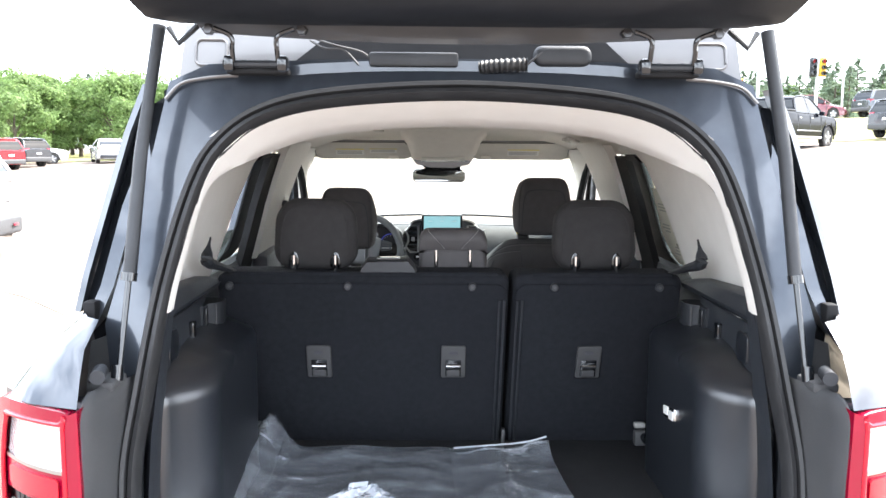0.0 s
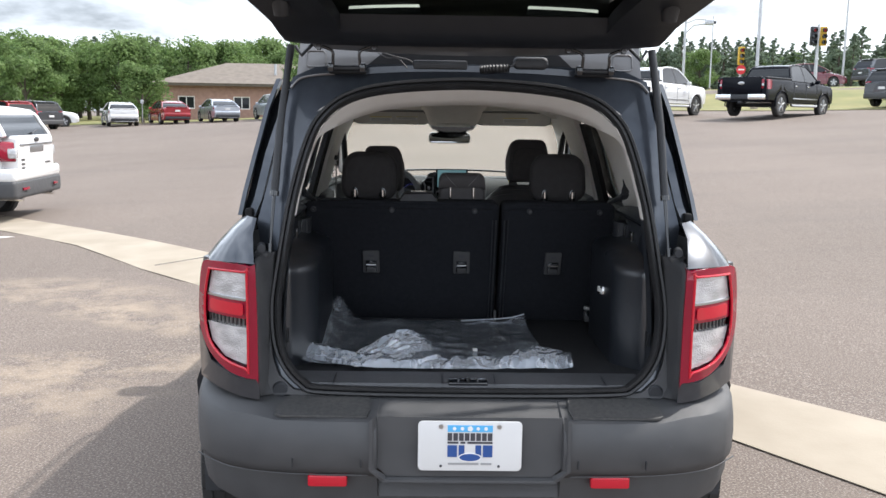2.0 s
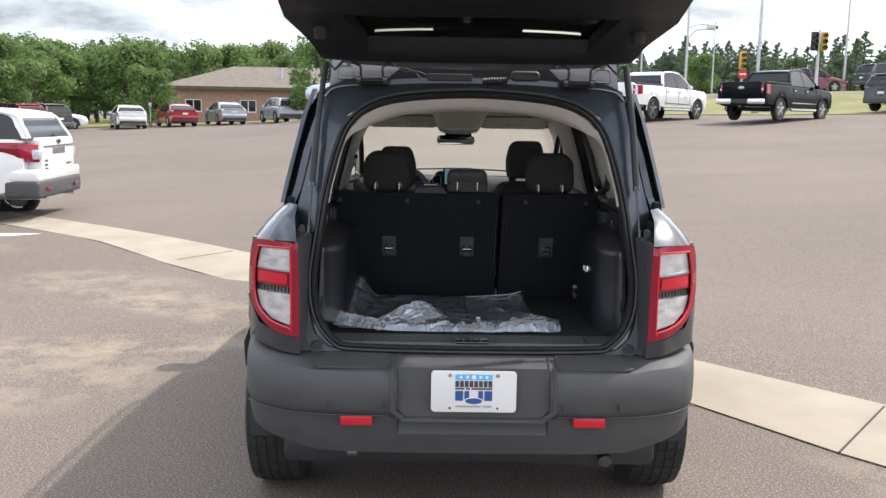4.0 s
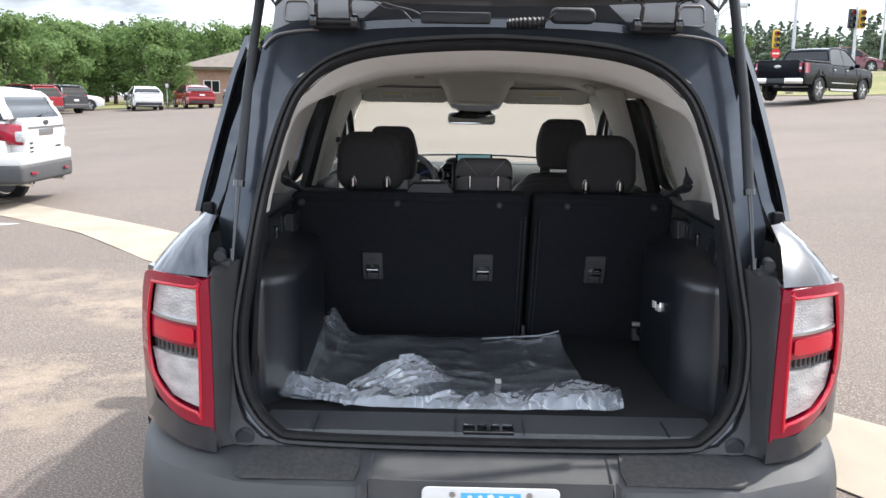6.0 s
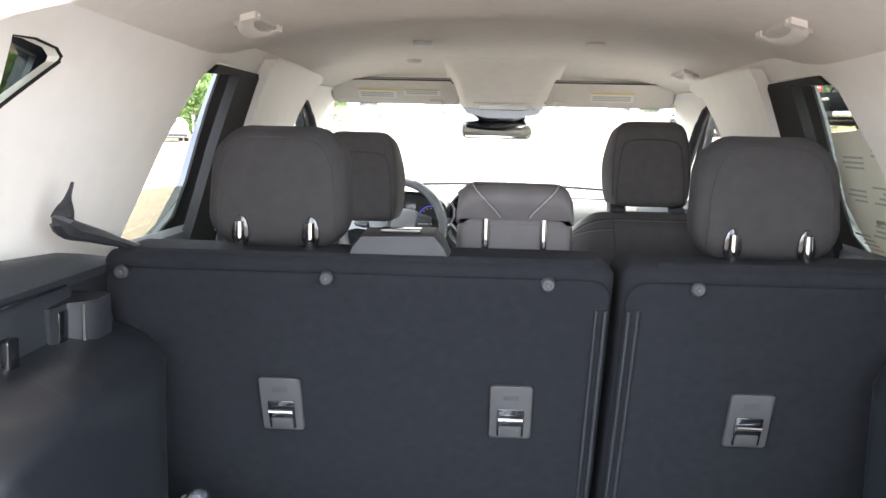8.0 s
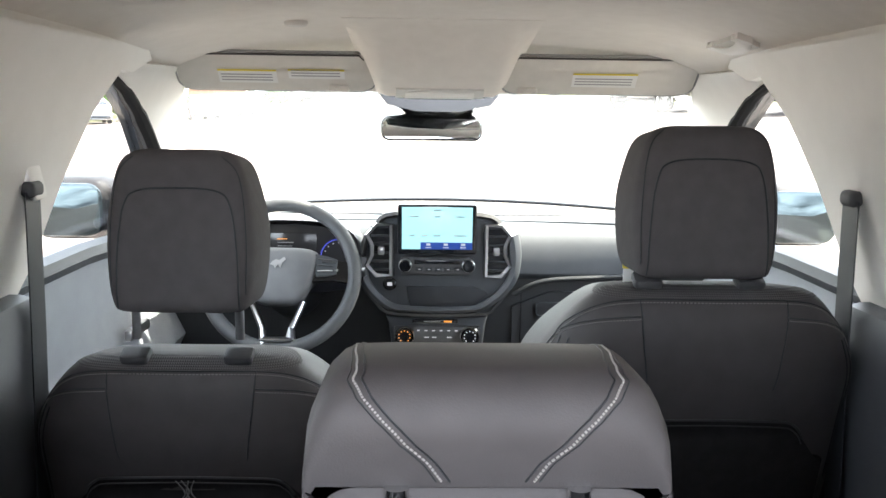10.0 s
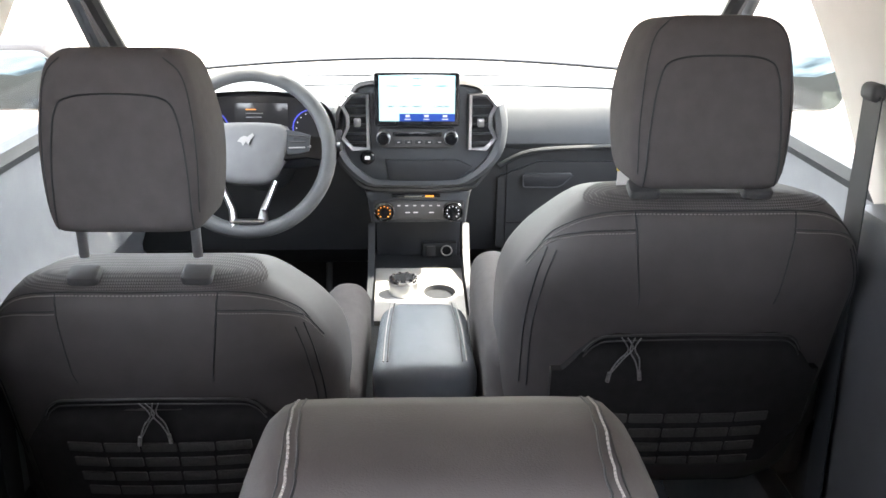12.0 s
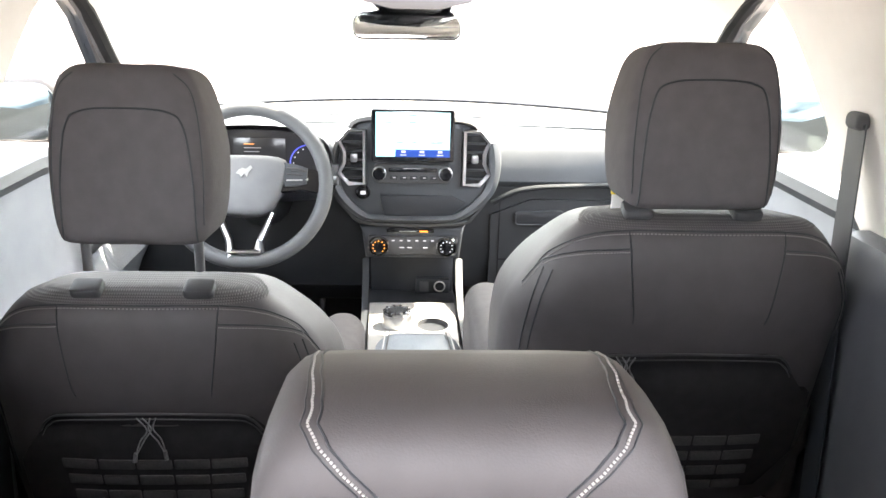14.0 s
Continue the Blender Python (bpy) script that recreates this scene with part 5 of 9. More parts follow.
part("speaker_mesh", sheet([(0.435, 1.150), (0.575, 1.150), (0.445, 1.095)], lambda y, z, w: (-0.600 - w, y, z), 0.006, 0.2), BLACK, car, "black speaker mesh")
for k in range(7):
    part("mesh_bar", tube([(-0.5985, 0.438 + 0.018 * k, 1.148), (-0.5985, 0.440 + 0.008 * k, 1.100 + 0.007 * k)], 0.0016, 5), CLAD, car)
for s in (-1, 1):
    bracket = part("cover_bracket", loft([[(s * x, y, z) for x, y in ((0.64, 0.805), (0.607, 0.805), (0.604, 0.815), (0.606, 0.85), (0.590, 0.862), (0.578, 0.885), (0.580, 0.93), (0.60, 0.945), (0.64, 0.945))] for z in (1.160, 1.166, 1.20, 1.226, 1.232)]), BLACK, car, "black bracket for the cargo cover")
    part("bracket_edge", tube([(s * 0.589, 0.863, 1.165), (s * 0.589, 0.863, 1.228)], 0.003, 6), CLAD, bracket)
    part("bracket_slot", box(s * 0.604 - 0.002, s * 0.604 + 0.002, 0.82, 0.845, 1.168, 1.225, 0.001), GLOSS_BLACK, bracket)
    tie = part("tie_down", box(s * 0.528 - 0.016, s * 0.528 + 0.016, 1.088, 1.11, 0.84, 0.856, 0.005), WHITE_PLASTIC, car, "pale tie-down anchor")
    part("tie_down_base", box(s * 0.535 - 0.025, s * 0.535 + 0.025, 1.07, 1.10, 0.795, 0.838, 0.006), CLAD, tie)
    part("hook_hole", disc(s * 0.512, 0.95, 0.855, 0.013, "y", 0.02, 12), GLOSS_BLACK, car)
    part("edge_clip", box(s * 0.577 - 0.003, s * 0.577 + 0.003, 0.30, 0.325, 0.90, 0.945), STEEL_DARK, car)
    # trailing strap of the outer rear belt over the trim ledge
    belt = [(s * 0.598, 0.862, 1.395), (s * 0.602, 0.850, 1.365), (s * 0.602, 0.842, 1.338), (s * 0.592, 0.91, 1.318), (s * 0.575, 1.04, 1.283)]
    part("belt_guide", tube(spline(belt, 5, False), [0.002, 0.0025, 0.003, 0.004, 0.006, 0.009, 0.012, 0.014, 0.015, 0.016, 0.016, 0.015, 0.014, 0.013, 0.012, 0.011, 0.010, 0.008, 0.007, 0.006, 0.004], 8), BLACK, car, "black belt and guide on the trim")
socket = part("power_socket", moved(puff(rrect(0.092, 0.030, 0.004, 3), -0.006, 0.004, 0.002, 2), pose(0.5015, 0.708, 1.003, 0, 8, 90)), CHROME, car, "bright metal socket plate with two lit inserts")
for dy in (-0.023, 0.021):
    part("socket_insert", moved(puff(rrect(0.036, 0.020, 0.003, 3), -0.004, 0.003, 0.001, 2), pose(0.4985, 0.708 + dy, 1.003, 0, 8, 90)), PAPER, socket)

# ---- rear bench ----
def back_y(z):
    """The seat backs' rear face leans forward towards the floor."""
    return lerp_table([(0.75, 1.175), (1.03, 1.062), (1.26, 0.975), (1.31, 0.97)], z)


def rear_back(name, x0, x1, label):
    w, cx = x1 - x0, (x0 + x1) / 2
    ol = rrect(w, 0.535, 0.024, 5, cx, 1.0225)
    bm = puff(ol, 0.0, 0.16, 0.022, 4)
    warp(bm, lambda x, y, z: (x, y + back_y(z) + 0.0, z))
    return part(name, bm, CARPET, seat_rear, label)


seat_rear = thing("rear_bench")
seat_rear.parent = car
seat_rear["label"] = "split folding rear bench with carpeted back"
for nm, x0, x1, lb in (("backrest", -0.615, 0.146, "wide black carpeted backrest"), ("backrest", 0.156, 0.60, "narrow black carpeted backrest")):
    back = rear_back(nm, x0, x1, lb)
    cx, w = (x0 + x1) / 2, x1 - x0
    board = puff(rrect(w - 0.012, 0.50, 0.03, 5, cx, 1.015), 0.0, 0.012, 0.005, 2)
    warp(board, lambda x, y, z: (x, y + back_y(z) - 0.008, z))
    part("carpet_board", board, CARPET, back, "black carpet")
    edge = x1 if x1 < 0.3 else x0
    e = 0.012 if x1 < 0.3 else -0.012
    part("edge_piping", tube([(edge - e, back_y(z) - 0.010, z) for z in (0.78, 0.95, 1.1, 1.22)], 0.0035, 6), BLACK, back)
    part("edge_piping", tube([(edge - e * 2.1, back_y(z) - 0.010, z) for z in (0.78, 0.95, 1.1, 1.22)], 0.0028, 6), BLACK, back)
    top = tube([(x0 + 0.05, 0.985, 1.287), (x1 - 0.03, 0.985, 1.287)], 0.006, 6)
    part("top_seam", top, CARPET, back)
def latch_plate(x):
    z0 = 1.04
    pl_ = part("tether_plate", warp(puff(rrect(0.066, 0.096, 0.006, 3, x, z0), -0.016, -0.004, 0.003, 2), lambda a, b, c: (a, b + back_y(c), c)), CLAD, seat_rear, "grey plastic tether plate")
    yy = back_y(z0) - 0.018
    part("recess", warp(puff(rrect(0.042, 0.05, 0.003, 2, x, z0 - 0.018), -0.0185, -0.012, 0.001, 1), lambda a, b, c: (a, b + back_y(c), c)), GLOSS_BLACK, pl_)
    part("anchor_bar", tube([(x - 0.019, yy - 0.002, z0 - 0.010), (x + 0.019, yy - 0.002, z0 - 0.010)], 0.0028, 8), CHROME, pl_, "chrome anchor bar")
    part("lower_flap", warp(puff(rrect(0.036, 0.022, 0.004, 3, x, z0 - 0.034), -0.022, -0.014, 0.003, 2), lambda a, b, c: (a, b + back_y(c), c)), CLAD, pl_)
    part("symbol", warp(puff(rrect(0.024, 0.010, 0.002, 1, x, z0 + 0.028), -0.0168, -0.0155, 0.0003, 1), lambda a, b, c: (a, b + back_y(c), c)), INK, pl_)
for x in (-0.359, 0.003, 0.370):
    latch_plate(x)
for x in (-0.578, -0.274, 0.048, 0.262, 0.535):
    screw = part("screw_head", disc(x, back_y(1.258) - 0.018, 1.258, 0.0110, "y", 0.012, 14, 0.003), BLACK, seat_rear, "dark screw head with a grey socket")
    part("socket", disc(x, back_y(1.258) - 0.0195, 1.258, 0.0038, "y", 0.004, 6, 0.001), CLAD, screw)
part("release_strap", box(0.142, 0.152, 1.11, 1.135, 0.785, 0.83, 0.003), CLAD, seat_rear)
part("bench_cushion", puff(rrect(1.2, 0.24, 0.08, 5, 0.0, 0.76), 1.25, 1.72, 0.07), VINYL, seat_rear, "charcoal rear seat cushion")
# folded armrest/belt housing behind the headrests
part("belt_housing", loft([[(x, y, z + dz) for x, z in [(-0.252, 1.27), (-0.240, 1.305), (-0.226, 1.322), (-0.12, 1.325), (-0.104, 1.306), (-0.090, 1.272)]] for y, dz in ((0.985, -0.004), (1.0, 0.0), (1.06, 0.002), (1.10, -0.02))]), BLACK, seat_rear, "black plastic centre belt housing")
part("belt_slot", box(-0.20, -0.14, 0.996, 1.03, 1.324, 1.329, 0.001), GLOSS_BLACK, seat_rear)


HEAD_TREES = {}


def headrest(name, cx, zc, w, h, y0, y1, parent, label, lean=0.10, post=0.055, post_len=0.06, fab=FABRIC, top_in=0.86, posts=CHROME):
    ol = rrect(w, h, 0.055, 7, cx, zc)
    ol = [(cx + (x - cx) * (1 - (1 - top_in) * max(0.0, (z - zc) / (h / 2)) ** 1.5), z) for x, z in ol]
    bm = puff(ol, y0, y1, 0.034, 5, dome=0.006)
    warp(bm, lambda x, y, z: (x, y + lean * (z - zc) - 0.35 * (x - cx) ** 2, z))
    tree = surface_of(bm)
    hr = part(name, bm, fab, parent, label)
    HEAD_TREES[hr.name] = tree
    ym = (y0 + y1) / 2 - lean * h / 2
    for s in (-1, 1):
        part("post", tube([(cx + s * post, ym, zc - h / 2 + 0.03), (cx + s * post, ym - 0.004, zc - h / 2 - post_len)], 0.0065, 12), posts, hr, "chrome headrest post")
        part("post_guide", puff(rrect(0.034, 0.013, 0.005, 3, cx + s * post, zc - h / 2 - post_len), ym - 0.022, ym + 0.018, 0.004, 2), BLACK, hr)
    return hr


def seam(points, parent, r=0.0022, m=None, name="seam", tree=None, way=(0, 1, 0)):
    line = laid(tree, points, way) if tree is not None else spline(points, 6, False)
    return part(name, tube(line, r, 6), m or VINYL, parent)


for cx in (-0.369, 0.384):
    hr = headrest("headrest", cx, 1.382, 0.225, 0.19, 1.055, 1.145, seat_rear, "charcoal fabric rear headrest", 0.08, 0.055, 0.03)
    for s in (-1, 1):
        # cut-outs round the posts in the lower rear edge
        part("post_notch", puff([(cx + s * 0.055 + 0.014 * math.cos(a), 1.310 + (0.030 if math.sin(a) > 0 else 0.02) * math.sin(a)) for a in [2 * math.pi * k / 14 for k in range(14)]], 1.045, 1.06, 0.003, 2), GLOSS_BLACK, hr)
        part("chrome_post", tube([(cx + s * 0.055, 1.043, 1.33), (cx + s * 0.055, 1.045, 1.285)], 0.0075, 12), CHROME, hr, "chrome headrest post")
    seam([(cx - 0.092, 1.05, 1.30), (cx - 0.088, 1.06, 1.40), (cx - 0.062, 1.066, 1.452), (cx, 1.068, 1.460), (cx + 0.062, 1.066, 1.452), (cx + 0.088, 1.06, 1.40), (cx + 0.092, 1.05, 1.30)], hr, 0.0016, FABRIC, "piping", HEAD_TREES[hr.name])

# low centre headrest with contrast stitching
def mid_ring(y, top):
    """A slice of the low headrest: flat on top between the sewn lines, sloping to its sides."""
    half = [(0.0, top), (0.050, top), (0.072, top - 0.0008), (0.080, top - 0.004), (0.088, top - 0.012), (0.0935, top - 0.025), (0.0955, top - 0.045), (0.0950, 1.334), (0.089, 1.328), (0.0, 1.327)]
    return [(0.003 + x, y, max(z, 1.326)) for x, z in half] + [(0.003 - x, y, max(z, 1.326)) for x, z in half[-2:0:-1]]


mid_bm = loft([mid_ring(y, t) for y, t in ((1.1385, 1.347), (1.1345, 1.358), (1.1355, 1.371), (1.139, 1.382), (1.147, 1.3895), (1.164, 1.3922), (1.195, 1.3915), (1.222, 1.3885), (1.238, 1.3840), (1.243, 1.379), (1.246, 1.370), (1.244, 1.355))])
mid_tree = surface_of(mid_bm)
mid = part("centre_headrest", mid_bm, VINYL, seat_rear, "low centre headrest with pale stitching", angle=60)
for s in (-1, 1):
    c = 0.003
    path = [(c + s * 0.022, 1.132, 1.336), (c + s * 0.038, 1.132, 1.357), (c + s * 0.053, 1.136, 1.374), (c + s * 0.0635, 1.146, 1.387), (c + s * 0.0685, 1.165, 1.394), (c + s * 0.0730, 1.21, 1.392), (c + s * 0.0745, 1.243, 1.386)]
    for name, off, r, m in (("groove", 0.0, 0.0007, BLACK), ("groove", 0.0080, 0.0005, BLACK)):
        part(name, tube(laid_to(mid_tree, [(x + s * off, y, z) for x, y, z in path], (c, 1.19, 1.345), 0.0001, 12), r, 6), m, mid)
    dashes(laid_to(mid_tree, [(x + s * 0.0045, y, z) for x, y, z in path], (c, 1.19, 1.345), 0.0003, 11), 0.0007, THREAD, mid, duty=0.62)
    part("post", tube([(c + s * 0.047, 1.136, 1.335), (c + s * 0.047, 1.134, 1.265)], 0.0065, 12), CHROME, mid, "chrome headrest post")
part("lower_cover", puff(rrect(0.189, 0.078, 0.022, 5, 0.003, 1.3005), 1.1365, 1.24, 0.012), VINYL, mid)

# ---- front seats ----
def front_headrest(cx, zc, parent, label, post_len, base_z, tall=1.0):
    """A deep headrest with a flat sewn rear panel and square shoulders."""
    half = [(0.0, 0.112), (0.045, 0.112), (0.068, 0.107), (0.083, 0.090), (0.091, 0.055), (0.0955, 0.0), (0.094, -0.06), (0.088, -0.098), (0.076, -0.111), (0.03, -0.113), (0.0, -0.113)]
    ol = [(cx + p[0], zc + tall * p[1]) for p in spline(half + [(-x, z) for x, z in half[-2:0:-1]], 3)]
    y0, y1 = 1.886, 2.010
    bm = puff(ol, y0, y1, 0.022, 5, dome=0.004)
    def shape(x, y, z):
        t = max(0.0, min(1.0, (y - y0) / (y1 - y0)))
        return (cx + (x - cx) * (1 + (0.13 - 0.11 * ease((z - zc + 0.02) / 0.12)) * math.sin(math.pi * min(1.0, t * 0.72))), y + 0.10 * (z - zc) - 0.25 * (x - cx) ** 2, z - 0.015 * t * max(0.0, (z - zc) / 0.11))
    warp(bm, shape)
    tree = surface_of(bm)
    hr = part("headrest", bm, SEAT_CLOTH, parent, label)
    panel = [(-0.082, -0.106), (-0.080, -0.03), (-0.071, 0.035), (-0.052, 0.055), (0.0, 0.059), (0.052, 0.055), (0.071, 0.035), (0.080, -0.03), (0.082, -0.106)]
    seam([(cx + x, 1.88, zc + z) for x, z in panel], hr, 0.0014, BLACK, "panel_seam", tree)
    for s in (-1, 1):
        seam([(cx + s * x, 1.88, zc + z) for x, z in ((0.090, -0.085), (0.0915, -0.02), (0.087, 0.045), (0.078, 0.082), (0.06, 0.100))], hr, 0.0010, BLACK, "panel_seam", tree)
        part("post", tube([(cx + s * 0.0725, 1.925, zc - 0.09), (cx + s * 0.0725, 1.927, zc - 0.113 - post_len)], 0.0065, 12), SATIN, hr, "satin steel headrest post")
        part("post_base", moved(puff(rrect(0.040, 0.030, 0.006, 3), -0.007, 0.007, 0.004, 2), pose(cx + s * 0.0725, 1.918, base_z, -68)), CLAD, hr, "black post base")
    return hr


def front_seat(cx, seam_z, name, label, hx, hz, post_len, pocket_z, web_z, pull):
    """A seat back hung on the height of its shoulder seam; everything below follows from it."""
    seat = thing(name)
    seat.parent = car
    seat["label"] = label
    half = [(0.0, 0.019), (0.10, 0.018), (0.155, 0.008), (0.197, -0.030), (0.229, -0.078), (0.251, -0.135), (0.257, -0.21), (0.252, -0.32), (0.236, -0.43), (0.20, -0.50), (0.0, -0.505)]
    pts = [(cx + p[0], seam_z + p[1]) for p in spline(half + [(-x, z) for x, z in half[-2:0:-1]], 4)]
    lean = lambda z: 1.888 + 0.25 * (seam_z - z) if z < seam_z else 1.888
    curve = lambda x: 0.055 * abs((x - cx) / 0.26) ** 3
    bm = puff(pts, 0.0, 0.22, 0.06, 6, dome=0.010)
    warp(bm, lambda x, y, z: (x, y + lean(z) + curve(x) - 0.018 * math.exp(-((z - seam_z + 0.10) / 0.06) ** 2), z - 0.15 * max(0.0, y - 0.035) * ease((z - seam_z + 0.12) / 0.12)))
    btree = surface_of(bm)
    shoulder = bm.copy()
    back = part("backrest", bm, VINYL, seat, "charcoal vinyl seat back with sewn panels")
    at = lambda pp: [(cx + x, 1.88, seam_z + z) for x, z in pp]
    lines = [[(-0.222, -0.075), (-0.200, -0.042), (-0.16, -0.012), (-0.108, 0.0), (0.0, 0.001), (0.108, 0.0), (0.16, -0.012), (0.200, -0.042), (0.222, -0.075)]]
    for s in (-1, 1):
        lines.append([(s * 0.104, 0.0), (s * 0.100, -0.05), (s * 0.090, -0.128)])
        lines.append([(s * 0.104, -0.022), (s * 0.16, -0.030), (s * 0.205, -0.052), (s * 0.232, -0.092)])
        for d in (0.0, 0.010):
            lines.append([(s * (0.208 - d), -0.062), (s * (0.222 - d), -0.11), (s * (0.230 - d), -0.19), (s * (0.230 - d), -0.30)])
    for pp in lines:
        seam(at(pp), back, 0.0012, BLACK, "seam", btree)
    dashes(laid(btree, at([(x, z - 0.004) for x, z in lines[0]]), n=22), 0.0009, THREAD_DIM, back)
    for pp in (lines[2], lines[6]):
        dashes(laid(btree, at([(x, z - 0.004) for x, z in pp]), n=16), 0.0008, THREAD_DIM, back)
    cap = shell_of(shoulder, lambda c: True, 0.0012)
    bmesh.ops.bisect_plane(cap, geom=cap.verts[:] + cap.edges[:] + cap.faces[:], plane_co=(0, 0, seam_z + 0.001), plane_no=(0, 0, 1), clear_inner=True)
    bmesh.ops.delete(cap, geom=[f for f in cap.faces if abs(f.calc_center_median().x - cx) > 0.19], context="FACES")
    part("ribbed_shoulder", cap, RIBBED, back, "ribbed fabric shoulder")
    shoulder.free()
    # black lower board with the map pocket
    py = lambda x, z: lean(z) - 0.022 + curve(x)
    zb = seam_z - 0.42
    board = [(-0.152, pocket_z - 0.030), (-0.138, pocket_z - 0.010), (-0.110, pocket_z), (0.0, pocket_z + 0.004), (0.110, pocket_z), (0.138, pocket_z - 0.010), (0.152, pocket_z - 0.030), (0.178, pocket_z - 0.065), (0.192, zb + 0.17), (0.19, zb + 0.06), (0.14, zb), (-0.14, zb), (-0.19, zb + 0.06), (-0.192, zb + 0.17), (-0.178, pocket_z - 0.065)]
    pocket = part("map_pocket", sheet([(cx + x, z) for x, z in board], lambda x, z, w: (x, py(x, z) + 0.010 * math.exp(-((pocket_z - 0.02 - z) / 0.02) ** 2) + w, z), 0.016, 0.014), POCKET, seat, "black map pocket with webbing")
    for d, r in ((0.0, 0.0020), (0.009, 0.0012)):
        part("pocket_edge", tube([(p.x, py(p.x, p.z) + 0.004, p.z) for p in spline([(cx + x, 0, z - d) for x, z in board[:7]], 6, False)], r, 6), SEAM_GREY, pocket)
    kx = cx + pull
    for k, (dx, dz) in enumerate(((-0.012, -0.062), (0.010, -0.058))):
        x0 = kx + 0.018 * (k - 0.5)
        cord = [(x0 - 0.003, 0, pocket_z + 0.003), (x0 - dx * 0.7, 0, pocket_z - 0.018), (x0 + dx * 0.3, 0, pocket_z - 0.038), (x0 + dx, 0, pocket_z + dz), (x0 + dx * 0.2 + 0.006, 0, pocket_z - 0.034), (x0 - dx * 0.7 + 0.006, 0, pocket_z - 0.015), (x0 + 0.005, 0, pocket_z + 0.003)]
        part("cord", tube([(p.x, py(p.x, p.z) - 0.006, p.z) for p in spline(cord, 5, False)], 0.0011, 6), CORD, pocket, "grey elastic pull cord")
        part("cord_end", tube([(x0 + dx, py(x0, pocket_z + dz) - 0.007, pocket_z + dz + 0.004), (x0 + dx * 1.2, py(x0, pocket_z + dz) - 0.007, pocket_z + dz - 0.010)], 0.0030, 8), CORD, pocket)
    cols, rows = 5, 4
    for r in range(rows):
        z0 = web_z - 0.012 - 0.0285 * r
        squeeze = 1 - 0.035 * r
        for c in range(cols):
            x0 = cx + (c - cols / 2 + 0.5) * 0.052 * squeeze
            loop = puff(rrect(0.0490 * squeeze, 0.0170, 0.002, 2, x0, z0), -0.0036, 0.0, 0.0012, 2, 0.0008)
            part("webbing_loop", warp(loop, lambda x, y, z: (x, y + py(x, z), z)), WEBBING, pocket)
    # cushion with its side bolsters, shield, rails
    zc = seam_z - 0.43
    part("cushion", puff(rrect(0.44, 0.20, 0.07, 5, cx, zc), 2.04, 2.58, 0.065), VINYL, seat)
    for s in (-1, 1):
        part("cushion_bolster", puff(rrect(0.09, 0.26, 0.04, 5, cx + s * 0.228, zc + (0.075 if cx < 0 else 0.035)), 2.06, 2.52, 0.045, 4), SEAT_CLOTH, seat, "padded cushion side")
        part("seat_rail", box(cx + s * 0.19 - 0.02, cx + s * 0.19 + 0.02, 1.95, 2.5, 0.44, zc - 0.07, 0.006), SATIN, seat)
    inner = -1 if cx > 0 else 1
    part("side_shield", puff(rrect(0.026, 0.15, 0.012, 4, cx - inner * 0.262, zc - 0.06), 1.99, 2.46, 0.010, 2), BLACK, seat)
    front_headrest(hx, hz, seat, "charcoal fabric front headrest", post_len, seam_z + (0.020 if post_len > 0.03 else 0.026), 1.0 if post_len > 0.03 else 0.94)
    return seat


THREAD_DIM = mat("dim_thread", (0.20, 0.19, 0.185), 0.8)
POCKET = mat("black_pocket_cloth", (0.015, 0.0145, 0.016), 0.85, 0, (0.021, 0.0205, 0.022), 60, bump=0.4, bump_scale=1500, spec=0.2)
SEAM_GREY = mat("dark_binding", (0.024, 0.024, 0.026), 0.5, 0, (0.034, 0.034, 0.036), 80)
CORD = mat("grey_cord", (0.09, 0.09, 0.094), 0.6, 0, (0.20, 0.20, 0.205), 300)
front_seat(-0.369, 1.162, "driver_seat", "charcoal driver seat with raised headrest", -0.363, 1.362, 0.045, 1.000, 0.930, 0.0)
front_seat(0.376, 1.270, "passenger_seat", "charcoal passenger seat with lowered headrest", 0.355, 1.409, 0.006, 1.088, 0.955, -0.095)
tag_card = part("belt_tag", box(0.268, 0.296, 2.0, 2.003, 1.235, 1.306, 0.001), PAPER, car, "white and yellow tag on the seat belt")
part("tag_stripe", box(0.267, 0.297, 1.998, 2.0045, 1.298, 1.308, 0.001), YELLOW, tag_card)
for s in (-1, 1):
    part("front_belt", loft([[(s * 0.600, y - 0.024, z), (s * 0.600, y + 0.024, z), (s * 0.598, y + 0.024, z), (s * 0.598, y - 0.024, z)] for y, z in ((1.99, 1.405), (1.985, 1.2), (1.97, 0.9), (1.95, 0.6))]), BLACK, car, "black seat belt webbing")
    part("belt_anchor", puff(rrect(0.022, 0.024, 0.009, 4, s * 0.599, 1.408), 1.972, 2.008, 0.006), CLAD, car)
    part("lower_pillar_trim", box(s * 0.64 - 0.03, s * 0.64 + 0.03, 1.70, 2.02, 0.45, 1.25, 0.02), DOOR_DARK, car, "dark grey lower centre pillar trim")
    part("height_slide", puff(rrect(0.045, 0.12, 0.012, 4, 0.0, 0.0), -0.006, 0.006, 0.004, 2), TRIM_LIGHT, car).matrix_basis = pose(s * 0.607, 2.0, 1.45, -12, 0, 90)

